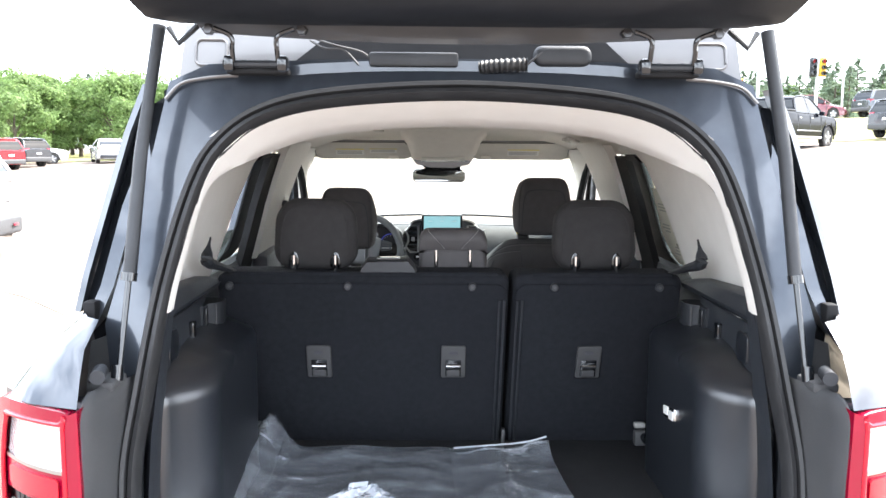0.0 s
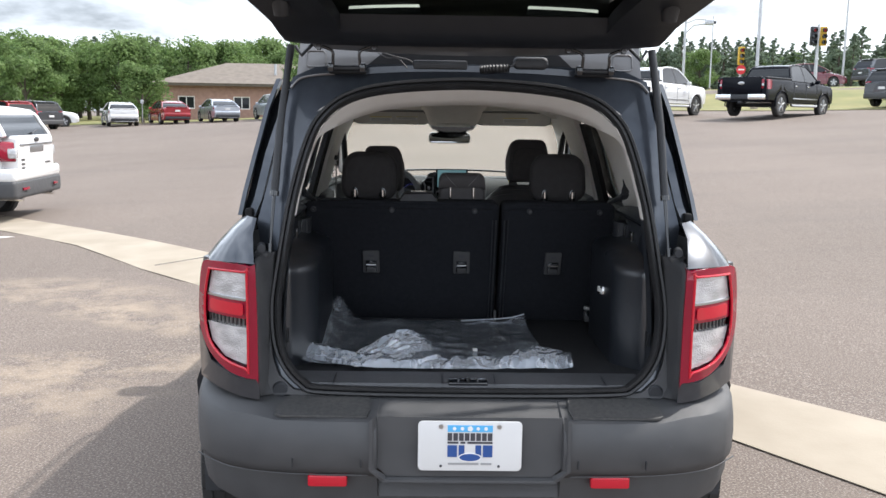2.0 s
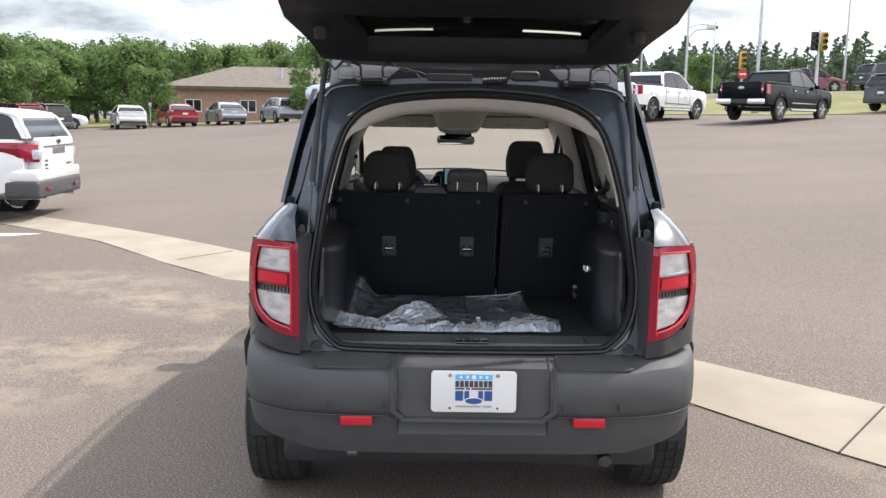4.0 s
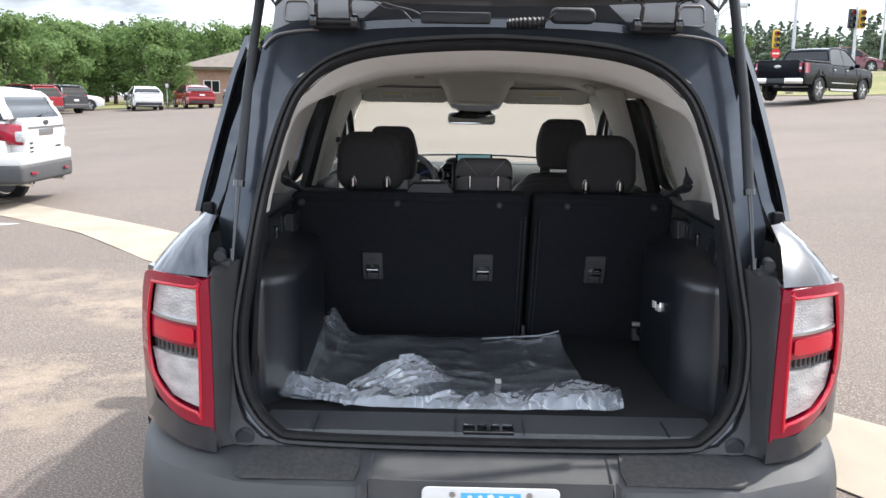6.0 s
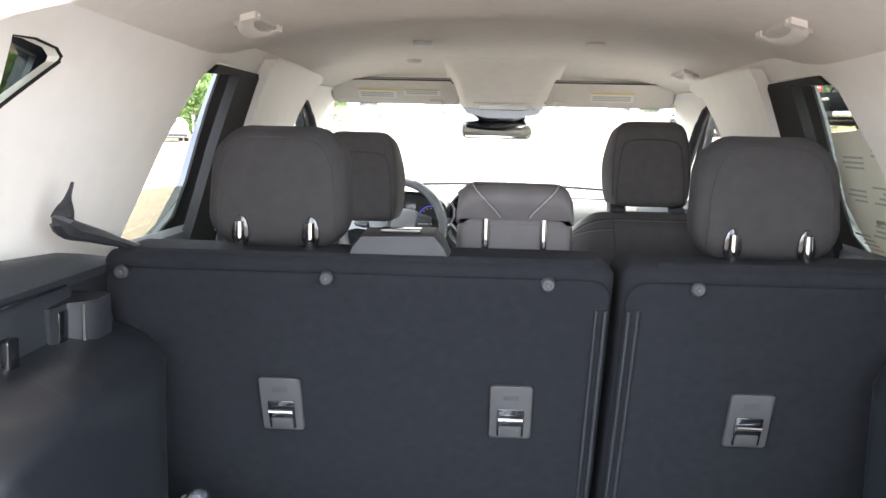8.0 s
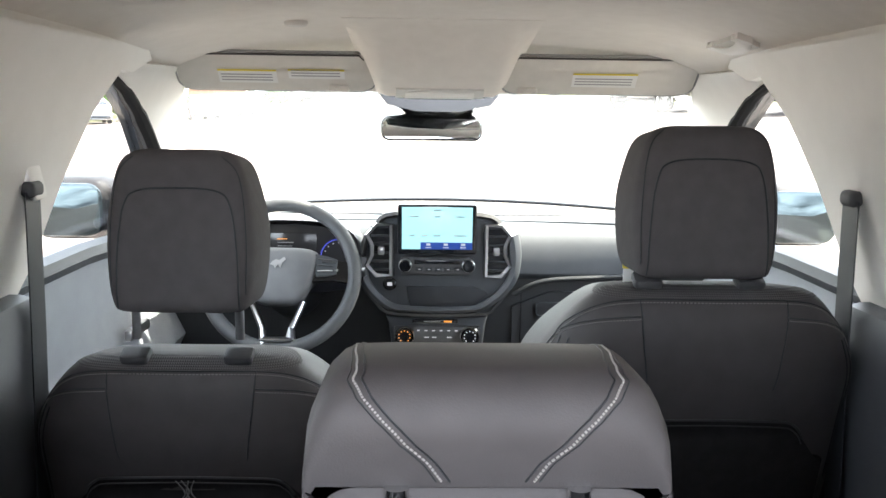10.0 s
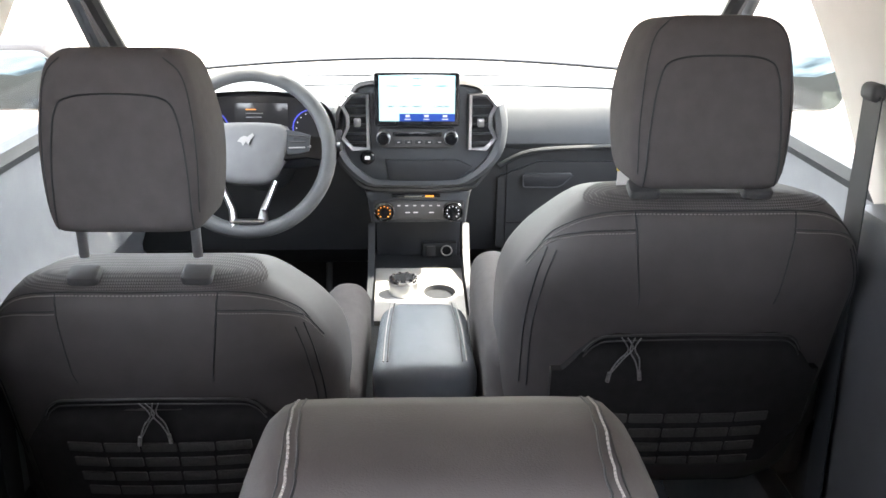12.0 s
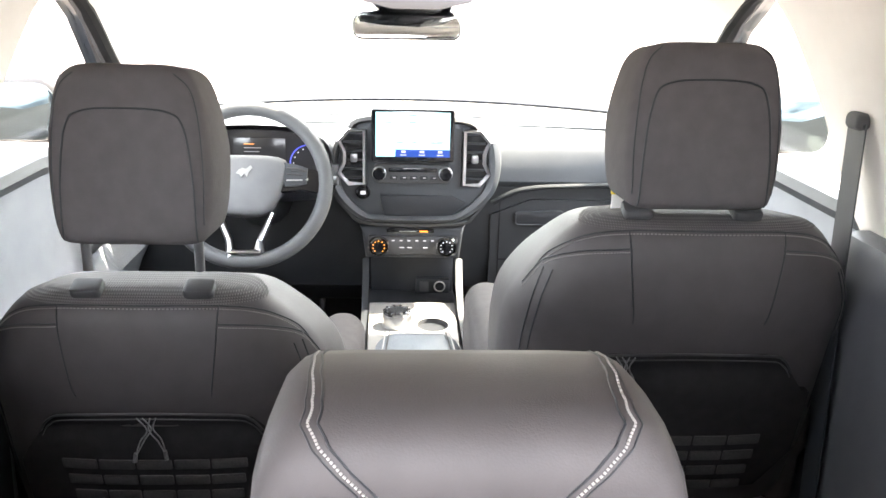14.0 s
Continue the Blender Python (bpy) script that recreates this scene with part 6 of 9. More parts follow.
# ---- roof fittings ----
def visor(x0, x1):
    cx, w = (x0 + x1) / 2, x1 - x0
    ol = rrect(w, 0.135, 0.035, 5, cx, 0.0)
    bm = puff(ol, -0.010, 0.010, 0.008, 3)
    warp(bm, lambda x, y, z: (x, 2.64 + y - 0.60 * z, 1.608 + 0.55 * z + 0.3 * y))
    v = part("sun_visor", bm, VISOR, car, "beige folded sun visor")
    # Grey line round the visor draws its shadow against the roof.
    part("visor_shadow_line", tube([(x, 2.64 - 0.60 * z - 0.004, 1.608 + 0.55 * z + 0.001) for x, z in [(cx + (q[0] - cx) * 1.008, q[1] * 1.03) for q in ol + ol[:1]]], 0.0032, 6), INK_GREY, v)
    part("seam", tube([(x, 2.64 - 0.60 * z - 0.012, 1.608 + 0.55 * z) for x, z in ((cx - w / 2 + 0.02, 0.045), (cx - w / 2 + 0.03, 0.06), (cx + w / 2 - 0.03, 0.06), (cx + w / 2 - 0.02, 0.045))], 0.002, 6), VINYL, v)
    return v
def visor_label(v, x0, x1, z0, z1, yellow=True):
    f = lambda x, z, w: (x, 2.64 - 0.60 * z - 0.0128 + w, 1.608 + 0.55 * z - 0.004)
    lab = part("warning_label", sheet([(x0, z0), (x1, z0), (x1, z1), (x0, z1)], f, 0.001, 0.2), PAPER, v, "white printed warning label")
    if yellow:
        part("label_stripe", sheet([(x0, z1 - 0.005), (x1, z1 - 0.005), (x1, z1 + 0.001), (x0, z1 + 0.001)], lambda x, z, w: (x, f(x, z, 0)[1] - 0.0008 + w, f(x, z, 0)[2]), 0.001, 0.3), YELLOW, v)
    for k in range(3):
        zz = z0 + 0.008 + 0.010 * k
        part("print_line", sheet([(x0 + 0.006, zz), (x1 - 0.01, zz), (x1 - 0.01, zz + 0.004), (x0 + 0.006, zz + 0.004)], lambda x, z, w: (x, f(x, z, 0)[1] - 0.0008 + w, f(x, z, 0)[2]), 0.0008, 0.3), INK_GREY, v)
vl = visor(-0.565, -0.142)
visor_label(vl, -0.475, -0.350, -0.035, 0.012)
visor_label(vl, -0.325, -0.205, -0.018, 0.015)
vr = visor(0.135, 0.555)
visor_label(vr, 0.285, 0.425, -0.035, 0.014)
for x in (-0.22, 0.19):
    part("visor_clip", puff(rrect(0.045, 0.014, 0.005, 3, x, 1.575), 2.65, 2.68, 0.004, 2), VISOR, car)
def console_z(x, y):
    """The headliner dips between the visors into the overhead console."""
    return head_z(x, y) - 0.001 - 0.003 * ease((y - 2.36) / 0.1) - ease((y - 2.34) / 0.40) * (head_z(0, y) - 1.566) * ease((0.185 - abs(x)) / 0.055)


console = part("overhead_console", sheet([(-0.185, 2.34), (0.185, 2.34), (0.185, 2.70), (0.15, 2.765), (-0.15, 2.765), (-0.185, 2.70)], lambda x, y, w: (x, y, console_z(x, y) + w), 0.004, 0.022), HEADLINER, car, "beige overhead console", angle=70)
part("map_light", sheet([(-0.095, 2.64), (0.095, 2.64), (0.10, 2.74), (-0.10, 2.74)], lambda x, y, w: (x, y, console_z(x, y) - 0.004 + w), 0.006, 0.03), VISOR, console, "console lamp panel")
part("lamp_lens", sheet([(-0.075, 2.655), (0.075, 2.655), (0.078, 2.725), (-0.078, 2.725)], lambda x, y, w: (x, y, console_z(x, y) - 0.006 + w), 0.004, 0.03), TRIM_LIGHT, console)
part("sensor_shroud", loft([[(x * k, y, z0 + z) for x, z in ((-0.14, 0.0), (-0.12, -0.025), (-0.05, -0.040), (0.05, -0.040), (0.12, -0.025), (0.14, 0.0))] for k, y, z0 in ((1.0, 2.765, 1.568), (0.97, 2.82, 1.560), (0.85, 2.87, 1.555), (0.5, 2.95, 1.535))]), GLOSS_BLACK, car, "black camera shroud behind the mirror")
rvm = part("rear_view_mirror", warp(puff(rrect(0.250, 0.062, 0.022, 5, 0.0, 0.0), 0.0, 0.035, 0.010, 3), lambda x, y, z: (-0.015 + x, 2.86 + y + 0.10 * (x) + 0.2 * z, 1.487 + z + 0.15 * y)), GLOSS_BLACK, car, "black rear-view mirror")
part("mirror_glass", warp(puff(rrect(0.238, 0.050, 0.018, 5, 0.0, 0.0), -0.0015, 0.001, 0.0006, 2), lambda x, y, z: (-0.015 + x, 2.8585 + y + 0.10 * x + 0.2 * z, 1.487 + z)), MIRROR, rvm, "mirror glass")
part("mirror_stalk", tube([(-0.005, 2.89, 1.50), (-0.005, 2.91, 1.53), (-0.005, 2.90, 1.56)], 0.014, 10), GLOSS_BLACK, rvm)
def grab(x, y, s, slope, length=0.17):
    """A folded grab handle on the roof's side: a bowed bar between two lugs over a pad darkened as its shade."""
    def on(a, b, lift):
        px = x + s * b
        return (px, y + a, head_z(px, y + a) - lift)
    rings = []
    n = 14
    for k in range(n + 1):
        t = k / n
        a = (t - 0.5) * length
        bow = math.sin(math.pi * t) ** 0.4
        w, th = 0.013 + 0.004 * (1 - bow), 0.006
        rings.append([on(a, slope * bow + w * math.cos(2 * math.pi * j / 10), 0.005 + 0.009 * bow + th * math.sin(2 * math.pi * j / 10)) for j in range(10)])
    h = part("grab_handle", loft(rings), TRIM_LIGHT, car, "beige folded grab handle")
    for e in (-1, 1):
        part("handle_lug", loft([[on(e * length * 0.5 + a, b, l) for a, b in ((-0.016, -0.013), (0.016, -0.013), (0.016, 0.013), (-0.016, 0.013))] for l in (-0.01, 0.007, 0.011)]), TRIM_LIGHT, h)
    # Pad in the darker visor tone paints the shade behind the bar.
    part("handle_shade_pad", loft([[on(a, b, l) for a, b in ((-0.075, -0.010), (0.075, -0.010), (0.06, 0.034), (-0.06, 0.034))] for l in (-0.01, 0.008)]), VISOR, h)


grab(-0.448, 1.28, -1, 0.020, 0.16)
grab(0.443, 1.26, 1, 0.020, 0.16)
grab(0.50, 2.28, 1, 0.014, 0.13)
for x, y in ((-0.219, 1.99), (0.218, 1.965)):
    part("roof_lamp", puff(rrect(0.050, 0.010, 0.004, 3, x, head_z(x, y) - 0.006), y, y + 0.03, 0.004, 2), PAPER, car, "small white roof lamp")
part("microphone", disc(-0.272, 2.38, head_z(-0.27, 2.40) - 0.008, 0.022, "z", 0.012, 16, 0.004), VISOR, car)

PRINT = mat("faded_print", (0.42, 0.42, 0.36), 0.8)
# price sheet on the right rear window
sheet_f = lambda y, z, w: (out_x(y, z) - 0.022 - w, y, z)
price = part("price_sheet", sheet([(1.22, 1.25), (1.56, 1.245), (1.585, 1.49), (1.30, 1.50), (1.24, 1.46)], sheet_f, 0.0008, 0.1), mat("sheet_paper", (0.72, 0.70, 0.58), 0.8), car, "printed price sheet taped inside the window")
random.seed(5)
for y0, z0, wide, rows in ((1.33, 1.455, 0.09, 2), (1.45, 1.44, 0.10, 3), (1.31, 1.385, 0.12, 4), (1.46, 1.375, 0.09, 3), (1.30, 1.30, 0.07, 5), (1.40, 1.31, 0.06, 3), (1.48, 1.285, 0.08, 4)):
    for k in range(rows):
        ln, zz = wide * random.uniform(0.6, 1.0), z0 - 0.010 * k
        part("print_line", sheet([(y0, zz), (y0 + ln, zz), (y0 + ln, zz + 0.004), (y0, zz + 0.004)], lambda y, z, w: (sheet_f(y, z, 0)[0] - 0.0015 + w, y, z), 0.0008, 0.2), PRINT, price)

# ---- dashboard ----
dash = thing("dashboard")
dash.parent = car
dash["label"] = "dark dashboard with a centre touch screen"
def dash_ring(x):
    """One cross-section of the dash, from the windshield over the top and down to the knees."""
    b = 0.03 * (x / 0.7) ** 2
    return [(x, 3.33 - 3.2 * b, 1.205), (x, 3.14 - b, 1.234), (x, 3.06 - b, 1.233), (x, 3.02 - b, 1.228), (x, 2.992 - b, 1.212), (x, 2.965 - b * 0.6, 1.180), (x, 2.945 - b * 0.3, 1.14), (x, 2.938, 1.108), (x, 2.944, 1.098), (x, 2.956, 1.092), (x, 2.957, 1.06), (x, 2.95, 0.90), (x, 2.98, 0.82), (x, 3.1, 0.74), (x, 3.25, 0.74)]
dash.location.z = 0.009
rings = [dash_ring(-0.70 + 1.40 * k / 24) for k in range(25)]
part("dash_pad", loft([r[:10] for r in rings], caps=False, closed=False), DASH, dash, "soft grey dash pad", angle=35)
part("dash_body", loft([r[9:] for r in rings], caps=False, closed=False), DASH_LOW, dash, "lower dash, darker than the pad", angle=35)
part("dash_top_pad", sheet([(-0.68, 3.05), (0.68, 3.05), (0.68, 3.28), (-0.68, 3.28)], lambda x, y, w: (x, y - 0.09 * (x / 0.7) ** 2, 1.2295 + 0.004 - 0.10 * max(0.0, y - 3.14) - w), 0.006, 0.1), DASH_TOP, dash)
part("defrost_vent", box(-0.45, 0.45, 3.23, 3.25, 1.225, 1.228, 0.001), BLACK, dash)
part("dash_sensor", puff(rrect(0.05, 0.03, 0.012, 4, 0.0, 1.245), 3.12, 3.17, 0.010), DASH_TOP, dash)
# glove box
glove = part("glove_box", sheet([(0.20, 0.84), (0.62, 0.84), (0.64, 1.06), (0.30, 1.06), (0.20, 1.02)], lambda x, z, w: (x, 2.944 + w, z), 0.02, 0.1), DASH_LOW, dash, "dark glove box lid")
grip = [(0.262, 1.028), (0.268, 1.033), (0.338, 1.033), (0.378, 1.034), (0.384, 1.030), (0.362, 1.006), (0.35, 0.999), (0.268, 0.999), (0.262, 1.004)]
part("glove_handle", puff(grip, 2.932, 2.95, 0.004, 2), BLACK, glove)
part("handle_rim", tube([(x, 2.9325, z) for x, z in grip + grip[:1]], 0.0016, 6), DASH, glove)
for x0, x1, z0, z1 in ((0.222, 0.222, 0.84, 1.055), (0.222, 0.64, 0.905, 0.905)):
    part("lid_gap", tube([(x0, 2.9425, z0), (x1, 2.9425, z1)], 0.0015, 5), SEAL_BLACK, glove)
part("passenger_ledge", tube(spline([(0.20, 2.93, 1.055), (0.28, 2.925, 1.092), (0.45, 2.925, 1.103), (0.66, 2.93, 1.11)], 5, False), 0.006, 8), DASH_LOW, dash)
# centre stack: octagonal hood with chamfered lower corners
hood_o = [(-0.150, 1.245), (-0.105, 1.272), (0.110, 1.272), (0.160, 1.245), (0.190, 1.20), (0.195, 1.12), (0.150, 1.045), (0.105, 1.022), (-0.100, 1.022), (-0.150, 1.052), (-0.187, 1.11), (-0.180, 1.20)]
stack = part("centre_fascia", puff(spline(hood_o, 3), 2.845, 2.95, 0.018, 4), DASH_TOP, dash, "grey centre stack surround")
part("stack_face", puff([(x * 0.95, 1.145 + (z - 1.145) * 0.92) for x, z in hood_o], 2.842, 2.86, 0.006, 2), DASH, stack)
part("stack_rim", ring_tube([(p[0] * 0.985, 2.845, 1.145 + (p[1] - 1.145) * 0.97) for p in spline(hood_o, 4)], [(-0.006, 0), (0, 0.010), (0.008, 0.004), (0.008, -0.01), (-0.006, -0.01)], up=(0, -1, 0)), CLAD, stack)
trim_path = spline([(-0.186, 1.165), (-0.176, 1.10), (-0.120, 1.043), (-0.06, 1.034), (0.07, 1.034), (0.125, 1.046), (0.182, 1.10), (0.196, 1.165), (0.188, 1.222)], 6, False)
part("fascia_trim", loft([[(p[0] * (1 + d), y, 1.15 + (p[1] - 1.15) * (1 + d)) for d, y in ((0.075, 2.852), (0.05, 2.834), (-0.01, 2.828), (-0.075, 2.834), (-0.09, 2.852))] for p in trim_path]), FASCIA, stack, "pale grey sweep round the centre stack", angle=50)
part("shelf_recess", puff([(-0.075, 1.092), (0.095, 1.092), (0.130, 1.075), (0.09, 1.038), (-0.065, 1.038)], 2.838, 2.85, 0.004, 2), BLACK, stack, "open storage shelf")
part("start_button", disc(-0.115, 2.836, 1.098, 0.017, "y", 0.01, 18, 0.003), GLOSS_BLACK, stack, "round start button")
part("button_symbol", box(-0.121, -0.109, 2.8345, 2.837, 1.094, 1.102), SCREEN_WHITE, stack)
for s, cx in ((-1, -0.138), (1, 0.148)):
    vo = [(cx - s * 0.026, 1.245), (cx + s * 0.010, 1.245), (cx + s * 0.032, 1.220), (cx + s * 0.020, 1.195), (cx + s * 0.020, 1.170), (cx + s * 0.032, 1.145), (cx + s * 0.010, 1.120), (cx - s * 0.026, 1.120)]
    vent = part("air_vent", ring_tube([(p[0], 2.835, p[1]) for p in vo], [(-0.004, 0.004), (0.003, 0.006), (0.006, 0.0), (0.004, -0.02), (-0.004, -0.02)], up=(0, -1, 0)), SATIN, stack, "air vent with a satin frame")
    part("vent_well", puff(vo, 2.838, 2.845, 0.002, 1), GLOSS_BLACK, vent)
    for k in range(6):
        z = 1.132 + 0.021 * k
        part("vane", box(cx - 0.024, cx + 0.022, 2.832, 2.842, z, z + 0.005, 0.001), BLACK, vent)
    part("vane_knob", puff(rrect(0.016, 0.02, 0.004, 3, cx - s * 0.002, 1.182), 2.824, 2.835, 0.003, 2), SATIN, vent)
screen = part("touch_screen", puff(rrect(0.192, 0.122, 0.006, 3, 0.0, 1.238), 2.808, 2.84, 0.004, 2), GLOSS_BLACK, dash, "lit touch screen in a black frame")
part("screen_mount", box(-0.05, 0.05, 2.835, 2.87, 1.20, 1.26, 0.004), BLACK, screen)
part("display", box(-0.085, 0.085, 2.8065, 2.809, 1.190, 1.292, 0.0005), SCREEN, screen, "pale blue lit display")
part("menu_band", box(-0.040, 0.085, 2.8055, 2.8075, 1.190, 1.207), SCREEN_BLUE, screen)
for k in range(3):
    part("menu_glyph", box(-0.026 + 0.042 * k, -0.016 + 0.042 * k, 2.8048, 2.806, 1.1995, 1.2045), SCREEN_WHITE, screen)
    part("menu_word", box(-0.028 + 0.042 * k, -0.014 + 0.042 * k, 2.8048, 2.806, 1.1935, 1.1955), SCREEN_WHITE, screen)
for x, z, w in ((-0.055, 1.268, 0.02), (0.0, 1.268, 0.018), (0.055, 1.268, 0.022), (-0.06, 1.222, 0.012), (-0.03, 1.222, 0.014), (0.0, 1.222, 0.018), (0.055, 1.222, 0.03), (0.0, 1.284, 0.02)):
    part("menu_word", box(x - w / 2, x + w / 2, 2.8055, 2.8068, z, z + 0.0025), INK_GREY, screen)
radio = part("radio_panel", puff(rrect(0.180, 0.046, 0.012, 4, 0.0, 1.146), 2.828, 2.85, 0.005, 3), CLAD, dash, "radio panel with two knobs")
part("radio_strip", box(-0.055, 0.057, 2.8265, 2.829, 1.150, 1.160, 0.001), GLOSS_BLACK, radio)
for k in range(5):
    part("radio_button", box(-0.052 + 0.0235 * k, -0.034 + 0.0235 * k, 2.8265, 2.829, 1.132, 1.142, 0.001), BLACK, radio)
    part("button_mark", box(-0.045 + 0.0235 * k, -0.039 + 0.0235 * k, 2.8258, 2.827, 1.136, 1.138), SCREEN_WHITE, radio)
for x in (-0.077, 0.078):
    part("knob", disc(x, 2.812, 1.147, 0.0145, "y", 0.02, 20, 0.003), GLOSS_BLACK, radio)
    part("knob_ring", disc(x, 2.822, 1.147, 0.0165, "y", 0.008, 20, 0.002), SATIN, radio)
# climate panel below
climate = part("climate_panel", puff([(-0.125, 1.012), (0.130, 1.012), (0.125, 0.99), (0.118, 0.93), (-0.11, 0.93), (-0.118, 0.99)], 2.86, 2.96, 0.010, 3), DASH, dash, "climate control panel with two dials")
part("climate_face", box(-0.105, 0.112, 2.855, 2.864, 0.940, 0.988, 0.006), CLAD, climate)
part("warning_strip", box(-0.060, 0.055, 2.854, 2.864, 0.996, 1.004, 0.002), GLOSS_BLACK, climate)
part("warning_text", box(-0.030, 0.012, 2.853, 2.855, 0.9995, 1.0005), INK_GREY, climate)
part("warning_lamp", box(0.020, 0.040, 2.853, 2.855, 0.998, 1.002), AMBER, climate)
for x, m in ((-0.078, AMBER), (0.085, SCREEN_WHITE)):
    part("dial", disc(x, 2.838, 0.965, 0.021, "y", 0.02, 24, 0.004), GLOSS_BLACK, climate)
    part("dial_ring", ring_tube([(x + 0.0225 * math.cos(2 * math.pi * k / 24), 2.842, 0.965 + 0.0225 * math.sin(2 * math.pi * k / 24)) for k in range(24)], [(-0.002, 0), (0, 0.004), (0.003, 0), (0, -0.01)], up=(0, -1, 0)), CHROME, climate, "chrome dial ring")
    for k in range(9):
        a = radians(-50 + 35 * k)
        part("dial_mark", disc(x + 0.014 * math.cos(a), 2.8365, 0.965 + 0.014 * math.sin(a), 0.0016, "y", 0.002, 6), m, climate)
for k in range(6):
    part("climate_mark", box(-0.047 + 0.019 * k, -0.040 + 0.019 * k, 2.853, 2.856, 0.975, 0.9775), SCREEN_WHITE, climate)
    if k in (1, 2, 4):
        part("climate_mark", box(-0.047 + 0.019 * k, -0.036 + 0.019 * k, 2.853, 2.856, 0.958, 0.960), SCREEN_WHITE, climate)
# instrument cluster
clu_o = spline([(-0.56, 1.17), (-0.54, 1.225), (-0.44, 1.255), (-0.28, 1.255), (-0.20, 1.225), (-0.185, 1.16), (-0.21, 1.09), (-0.54, 1.09)], 4)
cl = part("instrument_hood", loft([[(p[0], 2.80, p[1]) for p in clu_o], [(p[0], 2.96, p[1] - 0.01) for p in clu_o], [(-0.37 + (p[0] + 0.37) * 0.92, 2.915, 1.17 + (p[1] - 1.175) * 0.88) for p in clu_o], [(-0.37 + (p[0] + 0.37) * 0.95, 2.805, 1.17 + (p[1] - 1.175) * 0.92) for p in clu_o]], caps=False), DASH, dash, "hooded instrument cluster")
part("cluster_glass", puff([(-0.37 + (p[0] + 0.37) * 0.93, 1.17 + (p[1] - 1.175) * 0.9) for p in clu_o], 2.895, 2.905, 0.003, 1), CLUSTER, cl, "dark instrument display")
part("trip_display", box(-0.425, -0.300, 2.891, 2.896, 1.13, 1.215, 0.001), CLUSTER, cl)
for k, w in enumerate((0.03, 0.05, 0.045)):
    part("trip_text", box(-0.398, -0.398 + w * 0.8, 2.889, 2.8915, 1.199 - 0.009 * k, 1.2008 - 0.009 * k), INK_GREY if k else AMBER, cl)
for x in (-0.485, -0.245):
    part("gauge_ring", tube([(x + 0.045 * math.cos(radians(a)), 2.888, 1.155 + 0.045 * math.sin(radians(a))) for a in range(-30, 211, 12)], 0.0016, 6), CLUSTER_BLUE, cl, "blue gauge ring")
    for a in range(-20, 201, 22):
        part("gauge_mark", disc(x + 0.037 * math.cos(radians(a)), 2.887, 1.155 + 0.037 * math.sin(radians(a)), 0.0017, "y", 0.002, 6), SCREEN_WHITE, cl)

# ---- steering wheel ----
wheel_c, tilt = Vector((-0.366, 2.73, 1.146)), radians(24)
def on_wheel(u, v, w):
    """u right, v up in the wheel's plane, w towards the driver."""
    return (wheel_c.x + u, wheel_c.y + v * math.sin(tilt) - w * math.cos(tilt), wheel_c.z + v * math.cos(tilt) + w * math.sin(tilt))
sw = part("steering_wheel", loft([[on_wheel((0.173 + 0.0165 * math.cos(2 * math.pi * j / 12)) * math.cos(2 * math.pi * k / 48), (0.173 + 0.0165 * math.cos(2 * math.pi * j / 12)) * math.sin(2 * math.pi * k / 48), 0.016 * math.sin(2 * math.pi * j / 12)) for j in range(12)] for k in range(49)], caps=False), LEATHER, car, "dark grey steering wheel")
hub = spline([(-0.085, 0.052), (0.0, 0.062), (0.085, 0.052), (0.083, 0.0), (0.060, -0.055), (0.030, -0.072), (-0.030, -0.072), (-0.060, -0.055), (-0.083, 0.0)], 4)
part("airbag_cover", warp(puff(hub, -0.022, 0.03, 0.016, 4, 0.006), lambda x, y, z: on_wheel(x, z, -y + 0.012)), HUB, sw, "grey airbag cover")
emb = [(-0.012, 0.024), (-0.004, 0.028), (0.004, 0.026), (0.014, 0.034), (0.018, 0.028), (0.010, 0.020), (0.006, 0.008), (0.0, 0.016), (-0.006, 0.006), (-0.010, 0.014), (-0.018, 0.016)]
part("emblem", warp(sheet(emb, lambda x, z, w: (x, w, z), 0.002, 0.05), lambda x, y, z: on_wheel(x, z, 0.0425 - y)), WHITE_PLASTIC, sw, "small pale emblem")
